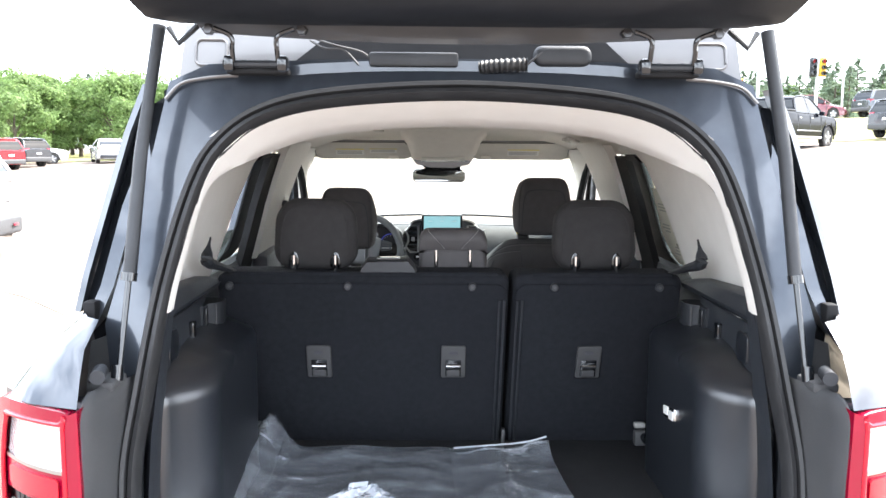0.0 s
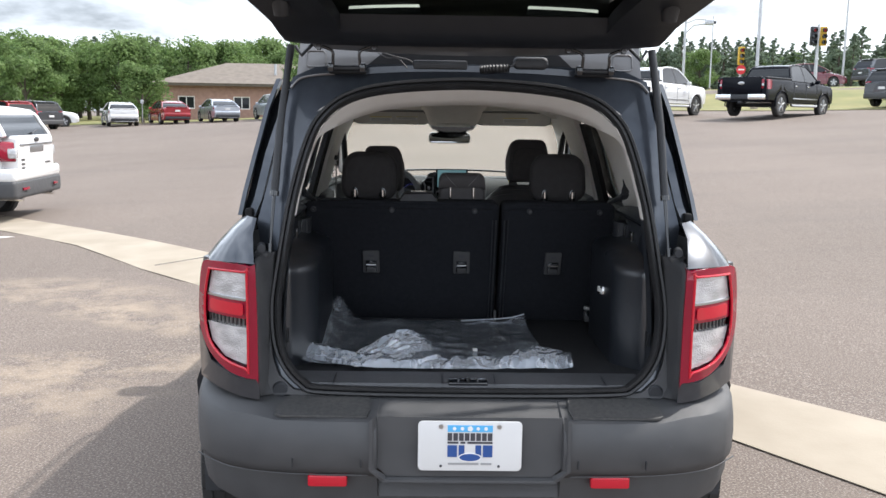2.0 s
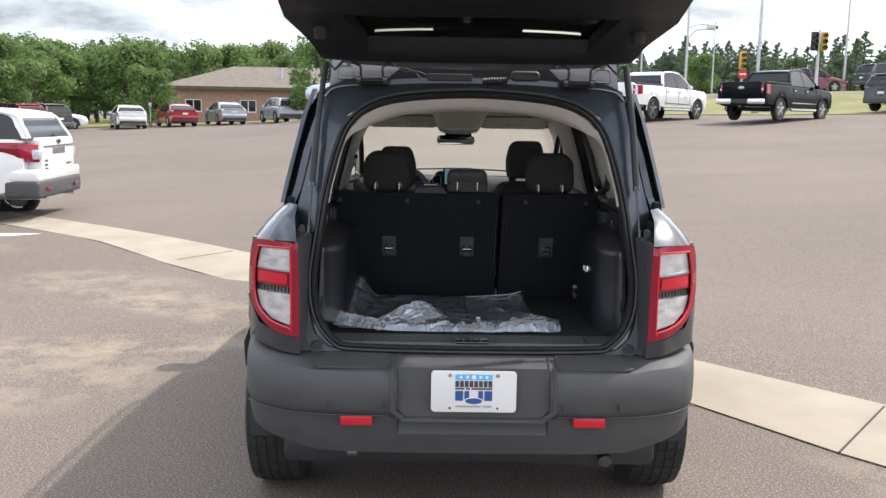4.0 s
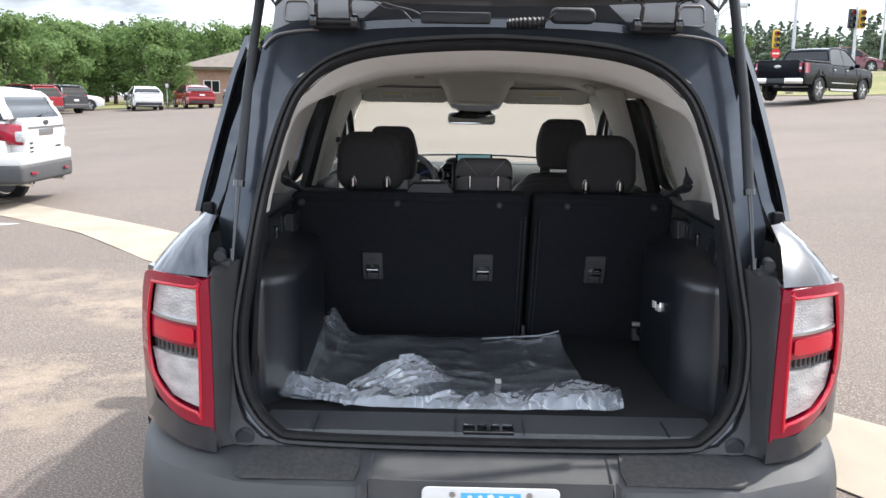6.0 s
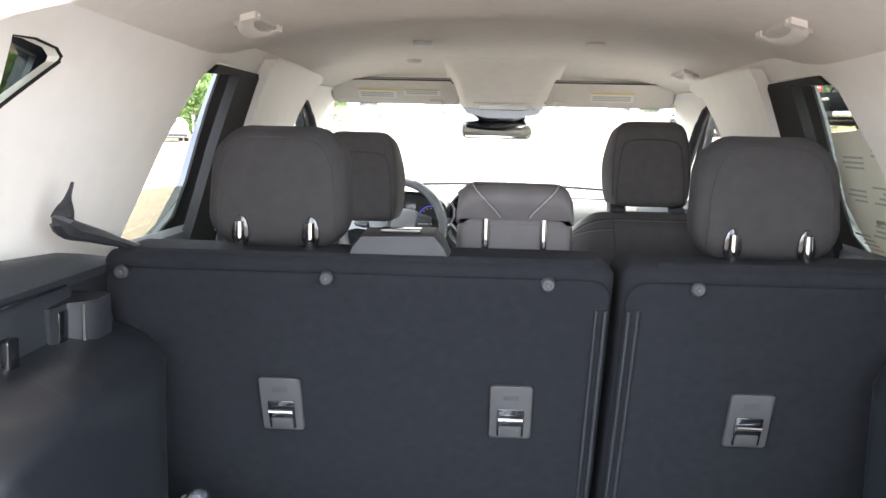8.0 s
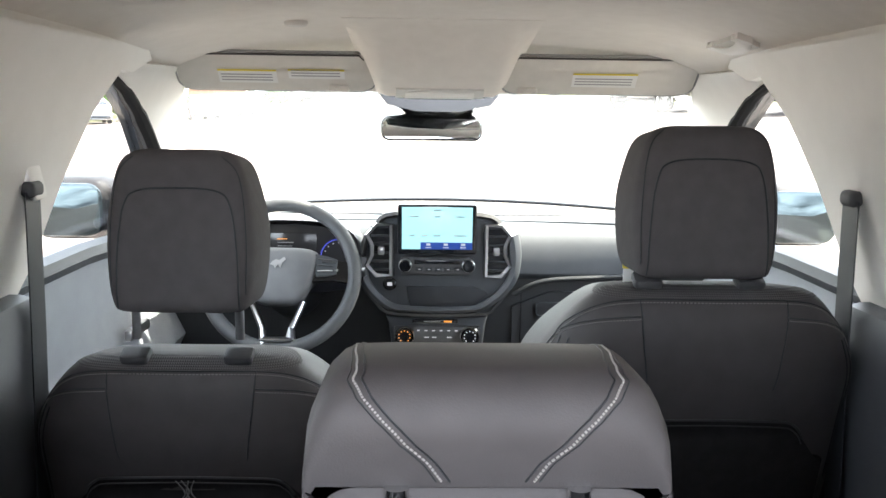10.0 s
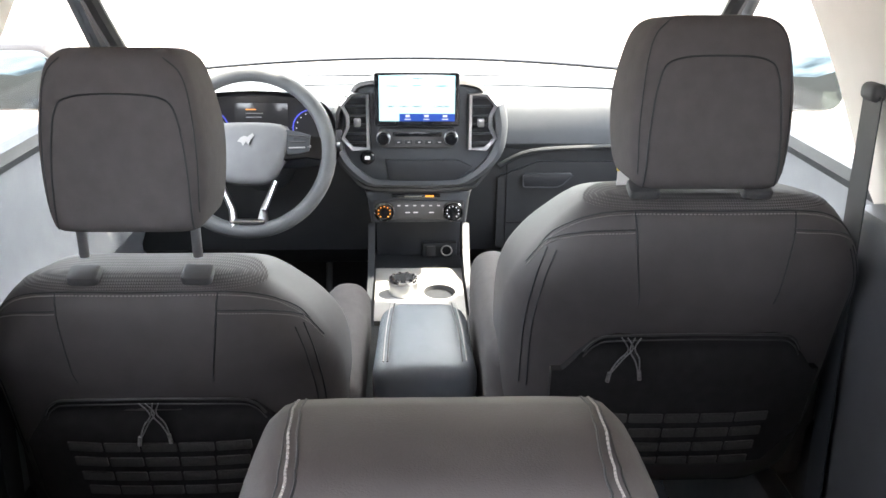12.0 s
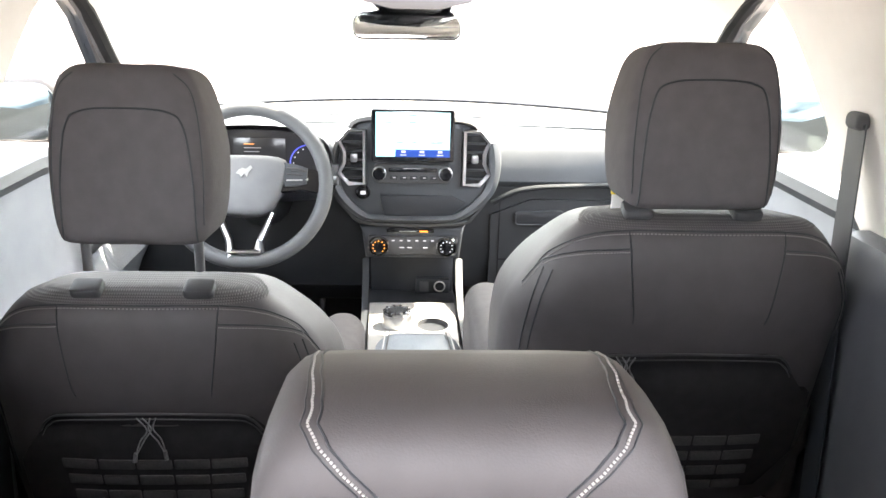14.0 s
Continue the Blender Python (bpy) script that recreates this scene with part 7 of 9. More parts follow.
for s in (-1, 1):
    part("spoke", loft([[on_wheel(s * u, v, w) for u, v, w in r] for r in ([(0.07, 0.045, 0.0), (0.07, -0.02, 0.0), (0.07, -0.02, 0.02), (0.07, 0.045, 0.02)], [(0.125, 0.035, -0.005), (0.125, -0.012, -0.005), (0.125, -0.012, 0.012), (0.125, 0.035, 0.012)], [(0.168, 0.03, -0.008), (0.168, -0.02, -0.008), (0.168, -0.02, 0.006), (0.168, 0.03, 0.006)])]), GLOSS_BLACK, sw)
    part("spoke_trim", tube([on_wheel(s * 0.092, 0.006, 0.022), on_wheel(s * 0.135, 0.010, 0.014)], 0.006, 8, flat=0.5), SATIN, sw, "satin spoke trim")
    part("spoke_buttons", tube([on_wheel(s * 0.098, 0.028, 0.022), on_wheel(s * 0.130, 0.028, 0.014)], 0.009, 8, flat=0.6), CLAD, sw)
    part("spoke_pad", loft([[on_wheel(s * u, v, w) for u, v, w in r] for r in ([(0.084, 0.044, 0.030), (0.086, -0.008, 0.030), (0.086, -0.008, 0.016), (0.084, 0.044, 0.016)], [(0.112, 0.040, 0.026), (0.110, -0.006, 0.026), (0.110, -0.006, 0.012), (0.112, 0.040, 0.012)], [(0.134, 0.034, 0.020), (0.132, 0.0, 0.020), (0.132, 0.0, 0.008), (0.134, 0.034, 0.008)])]), DASH_TOP, sw, "grey button pad")
    for k in range(3):
        part("pad_button", tube([on_wheel(s * 0.090, 0.004 + 0.014 * k, 0.031), on_wheel(s * 0.124, 0.006 + 0.012 * k, 0.025)], 0.0035, 6, flat=0.5), SATIN if k == 0 else CLAD, sw)
    part("lower_spoke", tube([on_wheel(s * 0.060, -0.065, 0.014), on_wheel(s * 0.034, -0.125, 0.006), on_wheel(s * 0.030, -0.165, 0.0)], [0.013, 0.014, 0.016], 8, flat=0.5), SATIN, sw, "satin lower spoke")
part("lower_spoke_bridge", tube([on_wheel(-0.036, -0.152, 0.006), on_wheel(0.036, -0.152, 0.006)], 0.013, 8, flat=0.5), SATIN, sw)
part("column_shroud", tube([(-0.366, 2.76, 1.12), (-0.366, 2.95, 1.06)], [0.06, 0.075], 14), BLACK, dash)
part("wiper_stalk", tube([(-0.31, 2.80, 1.13), (-0.20, 2.785, 1.135), (-0.17, 2.78, 1.138)], [0.008, 0.009, 0.011], 10), SATIN, dash)

# ---- centre console ----
con = thing("centre_console")
con.parent = car
con["label"] = "centre console with padded armrest and gear dial"
part("console_body", loft([[(x, y, z) for x, z in ((-0.115, 0.46), (-0.118, z1 - 0.03), (-0.105, z1), (0.108, z1), (0.121, z1 - 0.03), (0.118, 0.46))] for y, z1 in ((2.14, 0.82), (2.16, 0.83), (2.35, 0.835), (2.75, 0.835), (2.95, 0.83))]), BLACK, con)
part("console_top", sheet([(-0.092, 2.50), (0.100, 2.50), (0.105, 2.80), (-0.098, 2.80)], lambda x, y, w: (x, y, 0.846 - w), 0.012, 0.06, [[(0.048 + 0.036 * math.cos(2 * math.pi * k / 20), 2.655 + 0.042 * math.sin(2 * math.pi * k / 20)) for k in range(20)]]), WHITE_PLASTIC, con, "pale console trim plate")
part("cup_holder", loft([[(0.048 + r * math.cos(2 * math.pi * k / 20), 2.655 + r * 1.15 * math.sin(2 * math.pi * k / 20), z) for k in range(20)] for r, z in ((0.036, 0.846), (0.034, 0.78), (0.002, 0.778))], caps=False), CLAD, con, "round cup holder")
part("cup_clip", box(0.043, 0.055, 2.625, 2.635, 0.79, 0.82, 0.003), BLACK, con)
dial = part("gear_dial", disc(-0.032, 2.65, 0.847, 0.033, "z", 0.028, 26, 0.0), SATIN, con, "round chrome gear dial")
part("dial_top", disc(-0.032, 2.65, 0.8755, 0.031, "z", 0.006, 26, 0.0), CHROME, dial)
part("dial_face", disc(-0.032, 2.65, 0.882, 0.022, "z", 0.0015, 20), GLOSS_BLACK, dial)
for k in range(10):
    a = 2 * math.pi * k / 10
    part("dial_rib", disc(-0.032 + 0.027 * math.cos(a), 2.65 + 0.027 * math.sin(a), 0.8815, 0.004, "z", 0.003, 8), CHROME, dial)
for s in (-1, 1):
    part("console_wing", loft([[(s * x + 0.004, y, z) for x, y, z in r] for r in ([(0.104, 2.56, 0.846), (0.116, 2.56, 0.842), (0.114, 2.56, 0.80)], [(0.104, 2.72, 0.858), (0.118, 2.72, 0.854), (0.116, 2.72, 0.82)], [(0.104, 2.80, 0.885), (0.120, 2.80, 0.880), (0.118, 2.80, 0.83)], [(0.106, 2.87, 0.94), (0.122, 2.87, 0.935), (0.120, 2.89, 0.86)])]), DASH_TOP, con, "grey console side wing")
part("tray_back", box(-0.10, 0.108, 2.93, 2.945, 0.83, 0.925, 0.004), BLACK, con)
part("socket_panel", box(0.014, 0.099, 2.915, 2.932, 0.828, 0.868, 0.003), BLACK, con)
part("usb_port", box(0.024, 0.046, 2.912, 2.916, 0.835, 0.861, 0.001), CLAD, con)
part("power_socket_ring", ring_tube([(0.074 + 0.013 * math.cos(2 * math.pi * k / 18), 2.913, 0.849 + 0.013 * math.sin(2 * math.pi * k / 18)) for k in range(18)], [(-0.002, 0), (0, 0.003), (0.002, 0), (0, -0.006)], up=(0, -1, 0)), THREAD, con, "socket with a pale ring")
arm = part("console_armrest", warp(puff(rrect(0.172, 0.285, 0.040, 6, 0.008, 2.262), -0.035, 0.035, 0.022, 4, 0.006), lambda x, y, z: (0.008 + (x - 0.008) * (1.02 - 0.45 * max(0.0, z - 2.20)), z, 0.900 - y - 0.12 * (x - 0.008) ** 2 * 8)), ARMREST, con, "padded armrest lid, pale blue-grey with painted sky light")
for s in (-1, 1):
    for d in (0.0, 0.007):
        seam([(0.008 + s * (0.062 + d), 2.145, 0.936), (0.008 + s * (0.060 + d), 2.26, 0.941), (0.008 + s * (0.054 + d), 2.385, 0.936)], arm, 0.0012, THREAD if d else VINYL, "stitching")
rear_con = part("console_rear", loft([[(0.008 + x, y, z) for x, z in ((-0.09, 0.55), (-0.09, 0.84), (-0.075, 0.868), (0.075, 0.868), (0.09, 0.84), (0.09, 0.55))] for y in (2.112, 2.13, 2.38)]), DASH, con)
part("rear_vent", box(-0.055, 0.071, 2.104, 2.115, 0.775, 0.825, 0.006), GLOSS_BLACK, rear_con, "rear air vent")
part("vent_divider", box(0.002, 0.014, 2.100, 2.106, 0.775, 0.825, 0.002), CLAD, rear_con)
for k in range(4):
    part("vane", box(-0.052, 0.068, 2.101, 2.108, 0.782 + 0.011 * k, 0.785 + 0.011 * k), BLACK, rear_con)
# pedals
for x, w in ((-0.24, 0.05), (-0.40, 0.09)):
    ped = part("pedal", moved(puff(rrect(w, 0.13 if w < 0.06 else 0.08, 0.01, 3), -0.008, 0.008, 0.004, 2), pose(x, 3.05, 0.60, -35)), CLAD, car, "ribbed foot pedal")
    part("pedal_arm", tube([(x, 3.06, 0.62), (x, 3.15, 0.80)], 0.01), BLACK, ped)

# ---- clear plastic bag on the cargo floor ----
def ridged(x, y, k):
    """Sharp-crested folds between 0 and 1."""
    return (1 - abs(noise.noise((x, y, k))) * 2.2) ** 2


def crumple(x, y, turn, across, along, k):
    """Folds that run along one direction, two sizes of them."""
    c, s = math.cos(turn), math.sin(turn)
    u, v = c * x + s * y, -s * x + c * y
    return 0.7 * ridged(u * along, v * across, k) + 0.3 * ridged(u * along * 2.3, v * across * 2.1, k + 7)


def film_top(x, y):
    """Height of the film over the floor."""
    z = 0.799 + 0.005 * noise.noise((x * 5, y * 6, 2.0)) + 0.004 * ridged(x * 4 + y * 3, y * 9 - x * 2, 4.0)
    z += 0.045 * math.exp(-((x + 0.478) / 0.036) ** 2) * math.exp(-((y - 1.0) / 0.07) ** 2)
    z += 0.052 * math.exp(-((x + 0.490 + 0.07 * (1.0 - y)) / 0.05) ** 2) * ease((y - 0.42) / 0.5)
    z += 0.006 * ridged(x * 6 - y * 2, y * 2.5 + x, 9.0) * ease((x + 0.5) / 0.1)
    z += 0.026 * math.exp(-((x - 0.262) / 0.05) ** 2) * math.exp(-((y - 1.045) / 0.06) ** 2)
    z += 0.030 * math.exp(-((x + 0.55 + 0.1 * (1.0 - y)) / 0.07) ** 2)
    z += 0.020 * math.exp(-((x + 0.22) / 0.10) ** 2) * math.exp(-((y - 0.55) / 0.12) ** 2)
    return z


def skin(n, m, f):
    """A thin grid of points f(u, v)."""
    bm = bmesh.new()
    rows = [[bm.verts.new(f(i / n, j / m)) for j in range(m + 1)] for i in range(n + 1)]
    for i in range(n):
        for j in range(m):
            bm.faces.new((rows[i][j], rows[i + 1][j], rows[i + 1][j + 1], rows[i][j + 1]))
    return bm


def film_main(u, v):
    x = -0.545 + 0.035 * v ** 2 + u * (0.845 - 0.070 * v)
    y = 0.41 + 0.615 * v + 0.012 * noise.noise((u * 5, 1.0, v * 2)) * v + 0.02 * u * v
    return (x, y, film_top(x, y))


def film_over(u, v):
    x = -0.445 + u * (0.45 - 0.01 * v) + 0.004 * noise.noise((v * 7, 3.0, 0.5)) * u
    y = 0.44 + 0.585 * v + 0.008 * noise.noise((u * 6, 4.0, v))
    return (x, y, film_top(x, y) + 0.006)


def film_mound(u, v):
    """A bunched, fan-like fold lying askew on the bag."""
    a, b = u, (v - 0.5) * 2
    x = -0.40 + 0.27 * a - 0.070 * b * (0.5 + 0.5 * a)
    y = 0.41 + 0.24 * a + 0.085 * b * (0.6 + 0.4 * a)
    env = max(0.0, 1 - abs(b) ** 2.2) * min(1.0, 0.25 + 1.5 * a) * min(1.0, 6.0 * (1 - a))
    return (x, y, film_top(x, y) + 0.003 + env * (0.030 + 0.018 * crumple(a * 2, b * 2, 0.25 * b, 3.2, 0.8, 5.0)))


def film_roll(u, v):
    """The loosely rolled mouth of the bag along the load sill."""
    x = -0.545 + 0.90 * u
    front = 0.362 + 0.10 * max(0.0, 1 - u / 0.28) ** 1.4 + 0.006 * noise.noise((u * 14, 9.0, 1.0)) + 0.03 * max(0.0, (u - 0.92) / 0.08) ** 2
    deep = 0.105 + 0.030 * math.sin(u * 7.0) * 0.5 + 0.055 * math.exp(-((u - 0.84) / 0.13) ** 2)
    high = 0.030 + 0.016 * abs(noise.noise((u * 5, 2.2, 0.0))) + 0.022 * math.exp(-((u - 0.85) / 0.10) ** 2) + 0.026 * max(0.0, 1 - u / 0.2)
    arch = math.sin(math.pi * min(1.0, v * 0.95 + 0.02)) ** 0.6
    fold = crumple(x, v * deep, 0.7, 17, 11, 2.0)
    return (x, front + deep * v - 0.010 * fold * (1 - v), 0.797 + arch * (high + 0.011 * (fold - 0.4)) + 0.003 * fold)


noise.seed_set(3)
film = thing("plastic_bag", 0, 0, 0, 0, "crumpled clear plastic bag lying on the cargo floor", "bag")
part("film", skin(110, 80, film_main), FILM, film, angle=30)
part("film_layer", skin(60, 60, film_over), FILM, film, angle=30)
part("bunched_fold", skin(70, 40, film_mound), FILM_EDGE, film, "bunched bright fold of film", angle=22)
part("gathered_edge", skin(240, 22, film_roll), FILM_EDGE, film, "rolled bright front edge of the bag", angle=22)
part("film_flap", sheet([(-0.250, 0.0), (-0.205, 0.004), (-0.198, 0.030), (-0.240, 0.026)], lambda x, z, w: (x, 0.60 + 0.6 * z + w, 0.842 + z), 0.001, 0.02), FILM_EDGE, film)
part("film_flap", sheet([(-0.262, 0.0), (-0.222, 0.004), (-0.228, 0.034), (-0.262, 0.030)], lambda x, z, w: (x, 0.50 + 1.1 * z + w, 0.835 + 0.5 * z), 0.001, 0.02), PAPER, film, "white paper slip inside the bag")
part("film_edge_roll", tube(spline([(0.005, 1.02, 0.808), (0.10, 1.03, 0.812), (0.20, 1.04, 0.818), (0.26, 1.045, 0.832)], 6, False), 0.003, 6), FILM_EDGE, film)
card = thing("floor_mat", 0, 0, 0, 0, "dark floor mats packed inside the clear bag", "mat")
part("mat", sheet([(-0.44, 0.46), (0.0, 0.45), (0.0, 0.99), (-0.42, 0.99)], lambda x, y, w: (x, y, 0.787 + 0.016 * math.exp(-((x + 0.22) / 0.12) ** 2 - ((y - 0.58) / 0.14) ** 2) + w), 0.004, 0.05), FLOORMAT, card)
part("mat", sheet([(0.01, 0.50), (0.27, 0.48), (0.24, 0.99), (0.01, 0.99)], lambda x, y, w: (x, y, 0.787 + w), 0.004, 0.1), FLOORMAT, card)
part("paper_tag", box(0.030, 0.046, 0.545, 0.58, 0.812, 0.814), PAPER, card, "small white tag")

# ---- the lot ----
def ground_z(x, y):
    """Level round the car, then rising away and to the right."""
    ky = 60 * math.tanh(max(0.0, y - 5.0) / 60)
    ax = max(0.0, abs(x) - 1.2)
    kx = math.copysign(28 * math.tanh(ax / 28), x)
    t = max(0.0, min(1.0, (y - 1.0) / 12.0))
    s = (x - 10.5) * 0.41 + (y - 43.0) * 0.913
    s, e = max(0.0, min(1.0, s / 9.0)), max(0.0, min(1.0, (x - 7.0) / 6.0))
    verge = 0.9 * s * s * (3 - 2 * s) * e * e * (3 - 2 * e)
    bank = 1.5 * math.exp(-(x / 6.5) ** 2 - ((y - 40.0) / 9.0) ** 2)
    return 0.04 * ky + 0.06 * kx * t * t * (3 - 2 * t) + bank + verge


def ground_patch(outline, lift, step, thick=0.004):
    return sheet(outline, lambda x, y, w: (x, y, ground_z(x, y) + lift - w), thick, step)


gx = sorted(set([-400, -250, -150, -100, -70] + [-50 + 2 * k for k in range(51)] + [70, 100, 150, 250, 400]))
gy = sorted(set([-200, -80, -30, -15] + [-8 + 2 * k for k in range(46)] + [100, 130, 180, 260, 400, 700]))
bm = bmesh.new()
gv = [[bm.verts.new((x, y, ground_z(x, y))) for y in gy] for x in gx]
for i in range(len(gx) - 1):
    for j in range(len(gy) - 1):
        bm.faces.new((gv[i][j], gv[i + 1][j], gv[i + 1][j + 1], gv[i][j + 1]))
ground = tagged(part("ground", bm, ASPHALT), "worn brownish asphalt car park", "ground", kind="structure")
strip_far = [(-16.0, 20.2), (-11.0, 16.0), (-7.0, 11.6), (-3.6, 8.35), (-2.3, 7.05), (1.674, 2.84), (2.51, 1.94), (6.0, -2.2)]
strip_near = [(-16.6, 18.9), (-11.8, 14.9), (-7.2, 10.75), (-4.4, 8.1), (-3.1, 6.5), (1.30, 2.02), (1.89, 1.18), (5.4, -2.8)]
conc = tagged(part("concrete_strip", ground_patch(strip_far + strip_near[::-1], 0.010, 0.8), CONCRETE), "pale concrete drainage strip across the lot", "pavement", kind="structure")
for (x0, y0), (x1, y1) in (((1.89, 1.18), (2.48, 1.90)), ((-3.0, 6.65), (-2.5, 7.15)), ((-7.0, 11.0), (-6.8, 11.4))):
    part("strip_joint", tube([(x0, y0, ground_z(x0, y0) + 0.0105), (x1, y1, ground_z(x1, y1) + 0.0105)], 0.006, 5), RUBBER, conc)
random.seed(21)
# painted mark, grass verges
tagged(part("painted_line", ground_patch([(-6.4, 9.2), (-5.55, 9.0), (-5.9, 8.86), (-6.6, 8.95)], 0.006, 0.3), WHITE_TRIM), "faded white painted mark", "road marking", kind="structure")
tagged(part("grass_verge", ground_patch([(-60, 50), (-27, 57.5), (-4, 62), (6, 52), (10.5, 43), (16, 37.5), (24, 33.5), (46, 27), (60, 60), (60, 120), (-80, 120)], 0.03, 4.0), GRASS), "mown dry grass verge behind the lot", "grass", kind="structure")

# ---- vehicles ----
def veh_wheel(v, x, y, r, rimm):
    s = 1 if x > 0 else -1
    prof = [(-0.10, r * 0.66), (-0.11, r * 0.9), (-0.08, r), (0.08, r), (0.11, r * 0.9), (0.10, r * 0.66)]
    rings = [[(x + px, y + pr * math.cos(2 * math.pi * k / 22), r + pr * math.sin(2 * math.pi * k / 22)) for px, pr in prof] for k in range(22)]
    bm = loft(rings + [rings[0]], caps=False)
    w = part("wheel", bm, TYRE, v)
    bm2 = disc(x + s * 0.078, y, r, r * 0.62, "x", s * 0.014, 20)
    part("rim_back", bm2, STEEL_DARK, w)
    hubs = [disc(x + s * 0.092, y, r, r * 0.16, "x", s * 0.012, 14)]
    for k in range(5):
        hubs.append(moved(box(-0.012, 0.012, -0.030, 0.030, 0.02, r * 0.64, 0.006), pose(x + s * 0.098, y, r) @ pose(0, 0, 0, 72 * k)))
    part("rim", join(*hubs), rimm, w)
    arch = [(y + 1.16 * r * math.cos(radians(-12 + 204 * k / 18)), r + 1.16 * r * math.sin(radians(-12 + 204 * k / 18))) for k in range(19)]
    part("wheel_well", sheet(arch, lambda a, b, c: (x + s * (0.086 - c), a, b), 0.10, 2.0), SEAL_BLACK, v)


def car_body(v, hw, table, axles, r, paint, low=0.30):
    """Lofted lower body with open wheel arches; table: (y, top, width factor, underside)."""
    y0, y1 = table[0][0], table[-1][0]
    col = lambda y, j: sum(lerp_table([(t[0], t[j]) for t in table], max(y0, min(y1, y + d))) for d in (-0.05, 0.0, 0.05)) / 3
    rings = []
    n = int((y1 - y0) / 0.055)
    for i in range(n + 1):
        y = y0 + (y1 - y0) * i / n
        top, w, under = col(y, 1), hw * col(y, 2), col(y, 3)
        side = under
        for ay in axles:
            if abs(y - ay) < 1.17 * r:
                side = max(side, r + math.sqrt((1.17 * r) ** 2 - (y - ay) ** 2))
        mid = max(under + 0.48 * (top - under), side + 0.03)
        half = [(0.0, top + 0.018), (w * 0.62, top + 0.012), (w * 0.86, top), (w * 0.945, top - 0.025), (w * 0.985, max(top - 0.10, mid + 0.01)), (w, mid), (w * 0.99, side + 0.02), (w * 0.965, side), (w * 0.70, min(under, low)), (0.0, min(under, low))]
        rings.append([(x, y, z) for x, z in half] + [(-x, y, z) for x, z in half[-2:0:-1]])
    return part("body", loft(rings), paint, v, angle=42)


def green_house(v, pts, hw_low, hw_top, paint, posts, rear_wide=0.16):
    """Glasshouse over an open side outline (y, z), with painted frames, posts and roof skin."""
    belt, top = pts[0][1], max(z for _, z in pts)
    hw = lambda z: hw_low + (hw_top - hw_low) * max(0.0, (z - belt) / (top - belt)) ** 1.15
    line = [(p.y, p.z) for p in spline([(0, y, z) for y, z in pts], 6, False)]
    g = part("glasshouse", loft([[(k * hw(z), y, z) for y, z in line] for k in (-1, -0.5, 0, 0.5, 1)]), PANE_DARK, v, "dark windows", angle=30)
    peak = max(range(len(line)), key=lambda i: line[i][1])
    for s in (-1, 1):
        part("window_frame", tube([(s * (hw(z) - 0.008), y, z) for y, z in line], 0.034, 8), paint, g)
        rear = [p for p in line[:peak + 1] if p[1] > belt - 0.01]
        part("rear_pillar", loft([[(s * (hw(z) + d), y + e, z) for d, e in ((0.010, 0.0), (0.010, rear_wide), (-0.03, rear_wide), (-0.03, 0.0))] for y, z in rear]), paint, g)
        for yb, yt, w in posts:
            zt = max(z for y, z in line if abs(y - yt) < 0.25)
            part("pillar", loft([[(s * (hw(z) + d), y + e, z) for d, e in ((0.006, -w), (0.006, w), (-0.03, w), (-0.03, -w))] for y, z in ((yb, belt), ((yb + yt) / 2, (belt + zt) / 2), (yt, zt))]), BLACK, g)
    skin = [p for p in line if p[1] > top - 0.16]
    part("roof", loft([[(k * hw(z), y, z + 0.008 + 0.022 * (1 - k * k)) for k in (-1, -0.85, -0.5, 0, 0.5, 0.85, 1)] + [(k * hw(z), y, z - 0.012) for k in (1, 0, -1)] for y, z in skin]), paint, v, angle=50)
    return g


def side_details(v, hw, seams, z0, z1, handle_z, mirror_y, paint, m):
    """Door gaps, handles, mirrors and a sill moulding on both sides."""
    for s in (-1, 1):
        for y in seams:
            part("door_gap", box(s * hw - 0.004, s * hw + 0.004, y - 0.007, y + 0.007, z0, z1), BLACK, v)
        for y in seams[:2]:
            part("door_handle", box(s * (hw + 0.004) - 0.014, s * (hw + 0.004) + 0.014, y + 0.06, y + 0.26, handle_z, handle_z + 0.032, 0.008), m, v)
        part("door_mirror", puff(rrect(0.20, 0.15, 0.05, 4, s * (hw + 0.06), z1 + 0.06), mirror_y, mirror_y + 0.10, 0.03, 3), paint, v)


def lights(v, y, x, z0, z1, w, wrap=0.26):
    for s in (-1, 1):
        outline = [(s * (x - w / 2), z0 + 0.02), (s * (x - w / 2 + 0.03), z1), (s * (x + w / 2), z1 - 0.01), (s * (x + w / 2 + 0.01), z0)]
        t = part("tail_light", warp(puff(outline, -0.015, wrap, 0.015, 2), lambda a, b, c: (a, y + b + 0.35 * max(0.0, abs(a) - x + 0.05), c)), RED_LENS, v, "red tail light")
        part("clear_lens", box(s * (x - w * 0.12) - w * 0.16, s * (x - w * 0.12) + w * 0.16, y - 0.022, y + 0.03, z0 + 0.3 * (z1 - z0), z0 + 0.55 * (z1 - z0), 0.008), CLEAR_LENS, t)


def head_lamps(v, y, x, z, w):
    for s in (-1, 1):
        part("headlamp", puff(rrect(w, 0.13, 0.05, 4, s * x, z), y - 0.25, y, 0.03, 3), CLEAR_LENS, v, "clear headlamp")
    part("grille", puff(rrect(2 * x - w, 0.22, 0.05, 4, 0, z - 0.10), y - 0.1, y + 0.03, 0.02, 2), BLACK, v, "black grille")


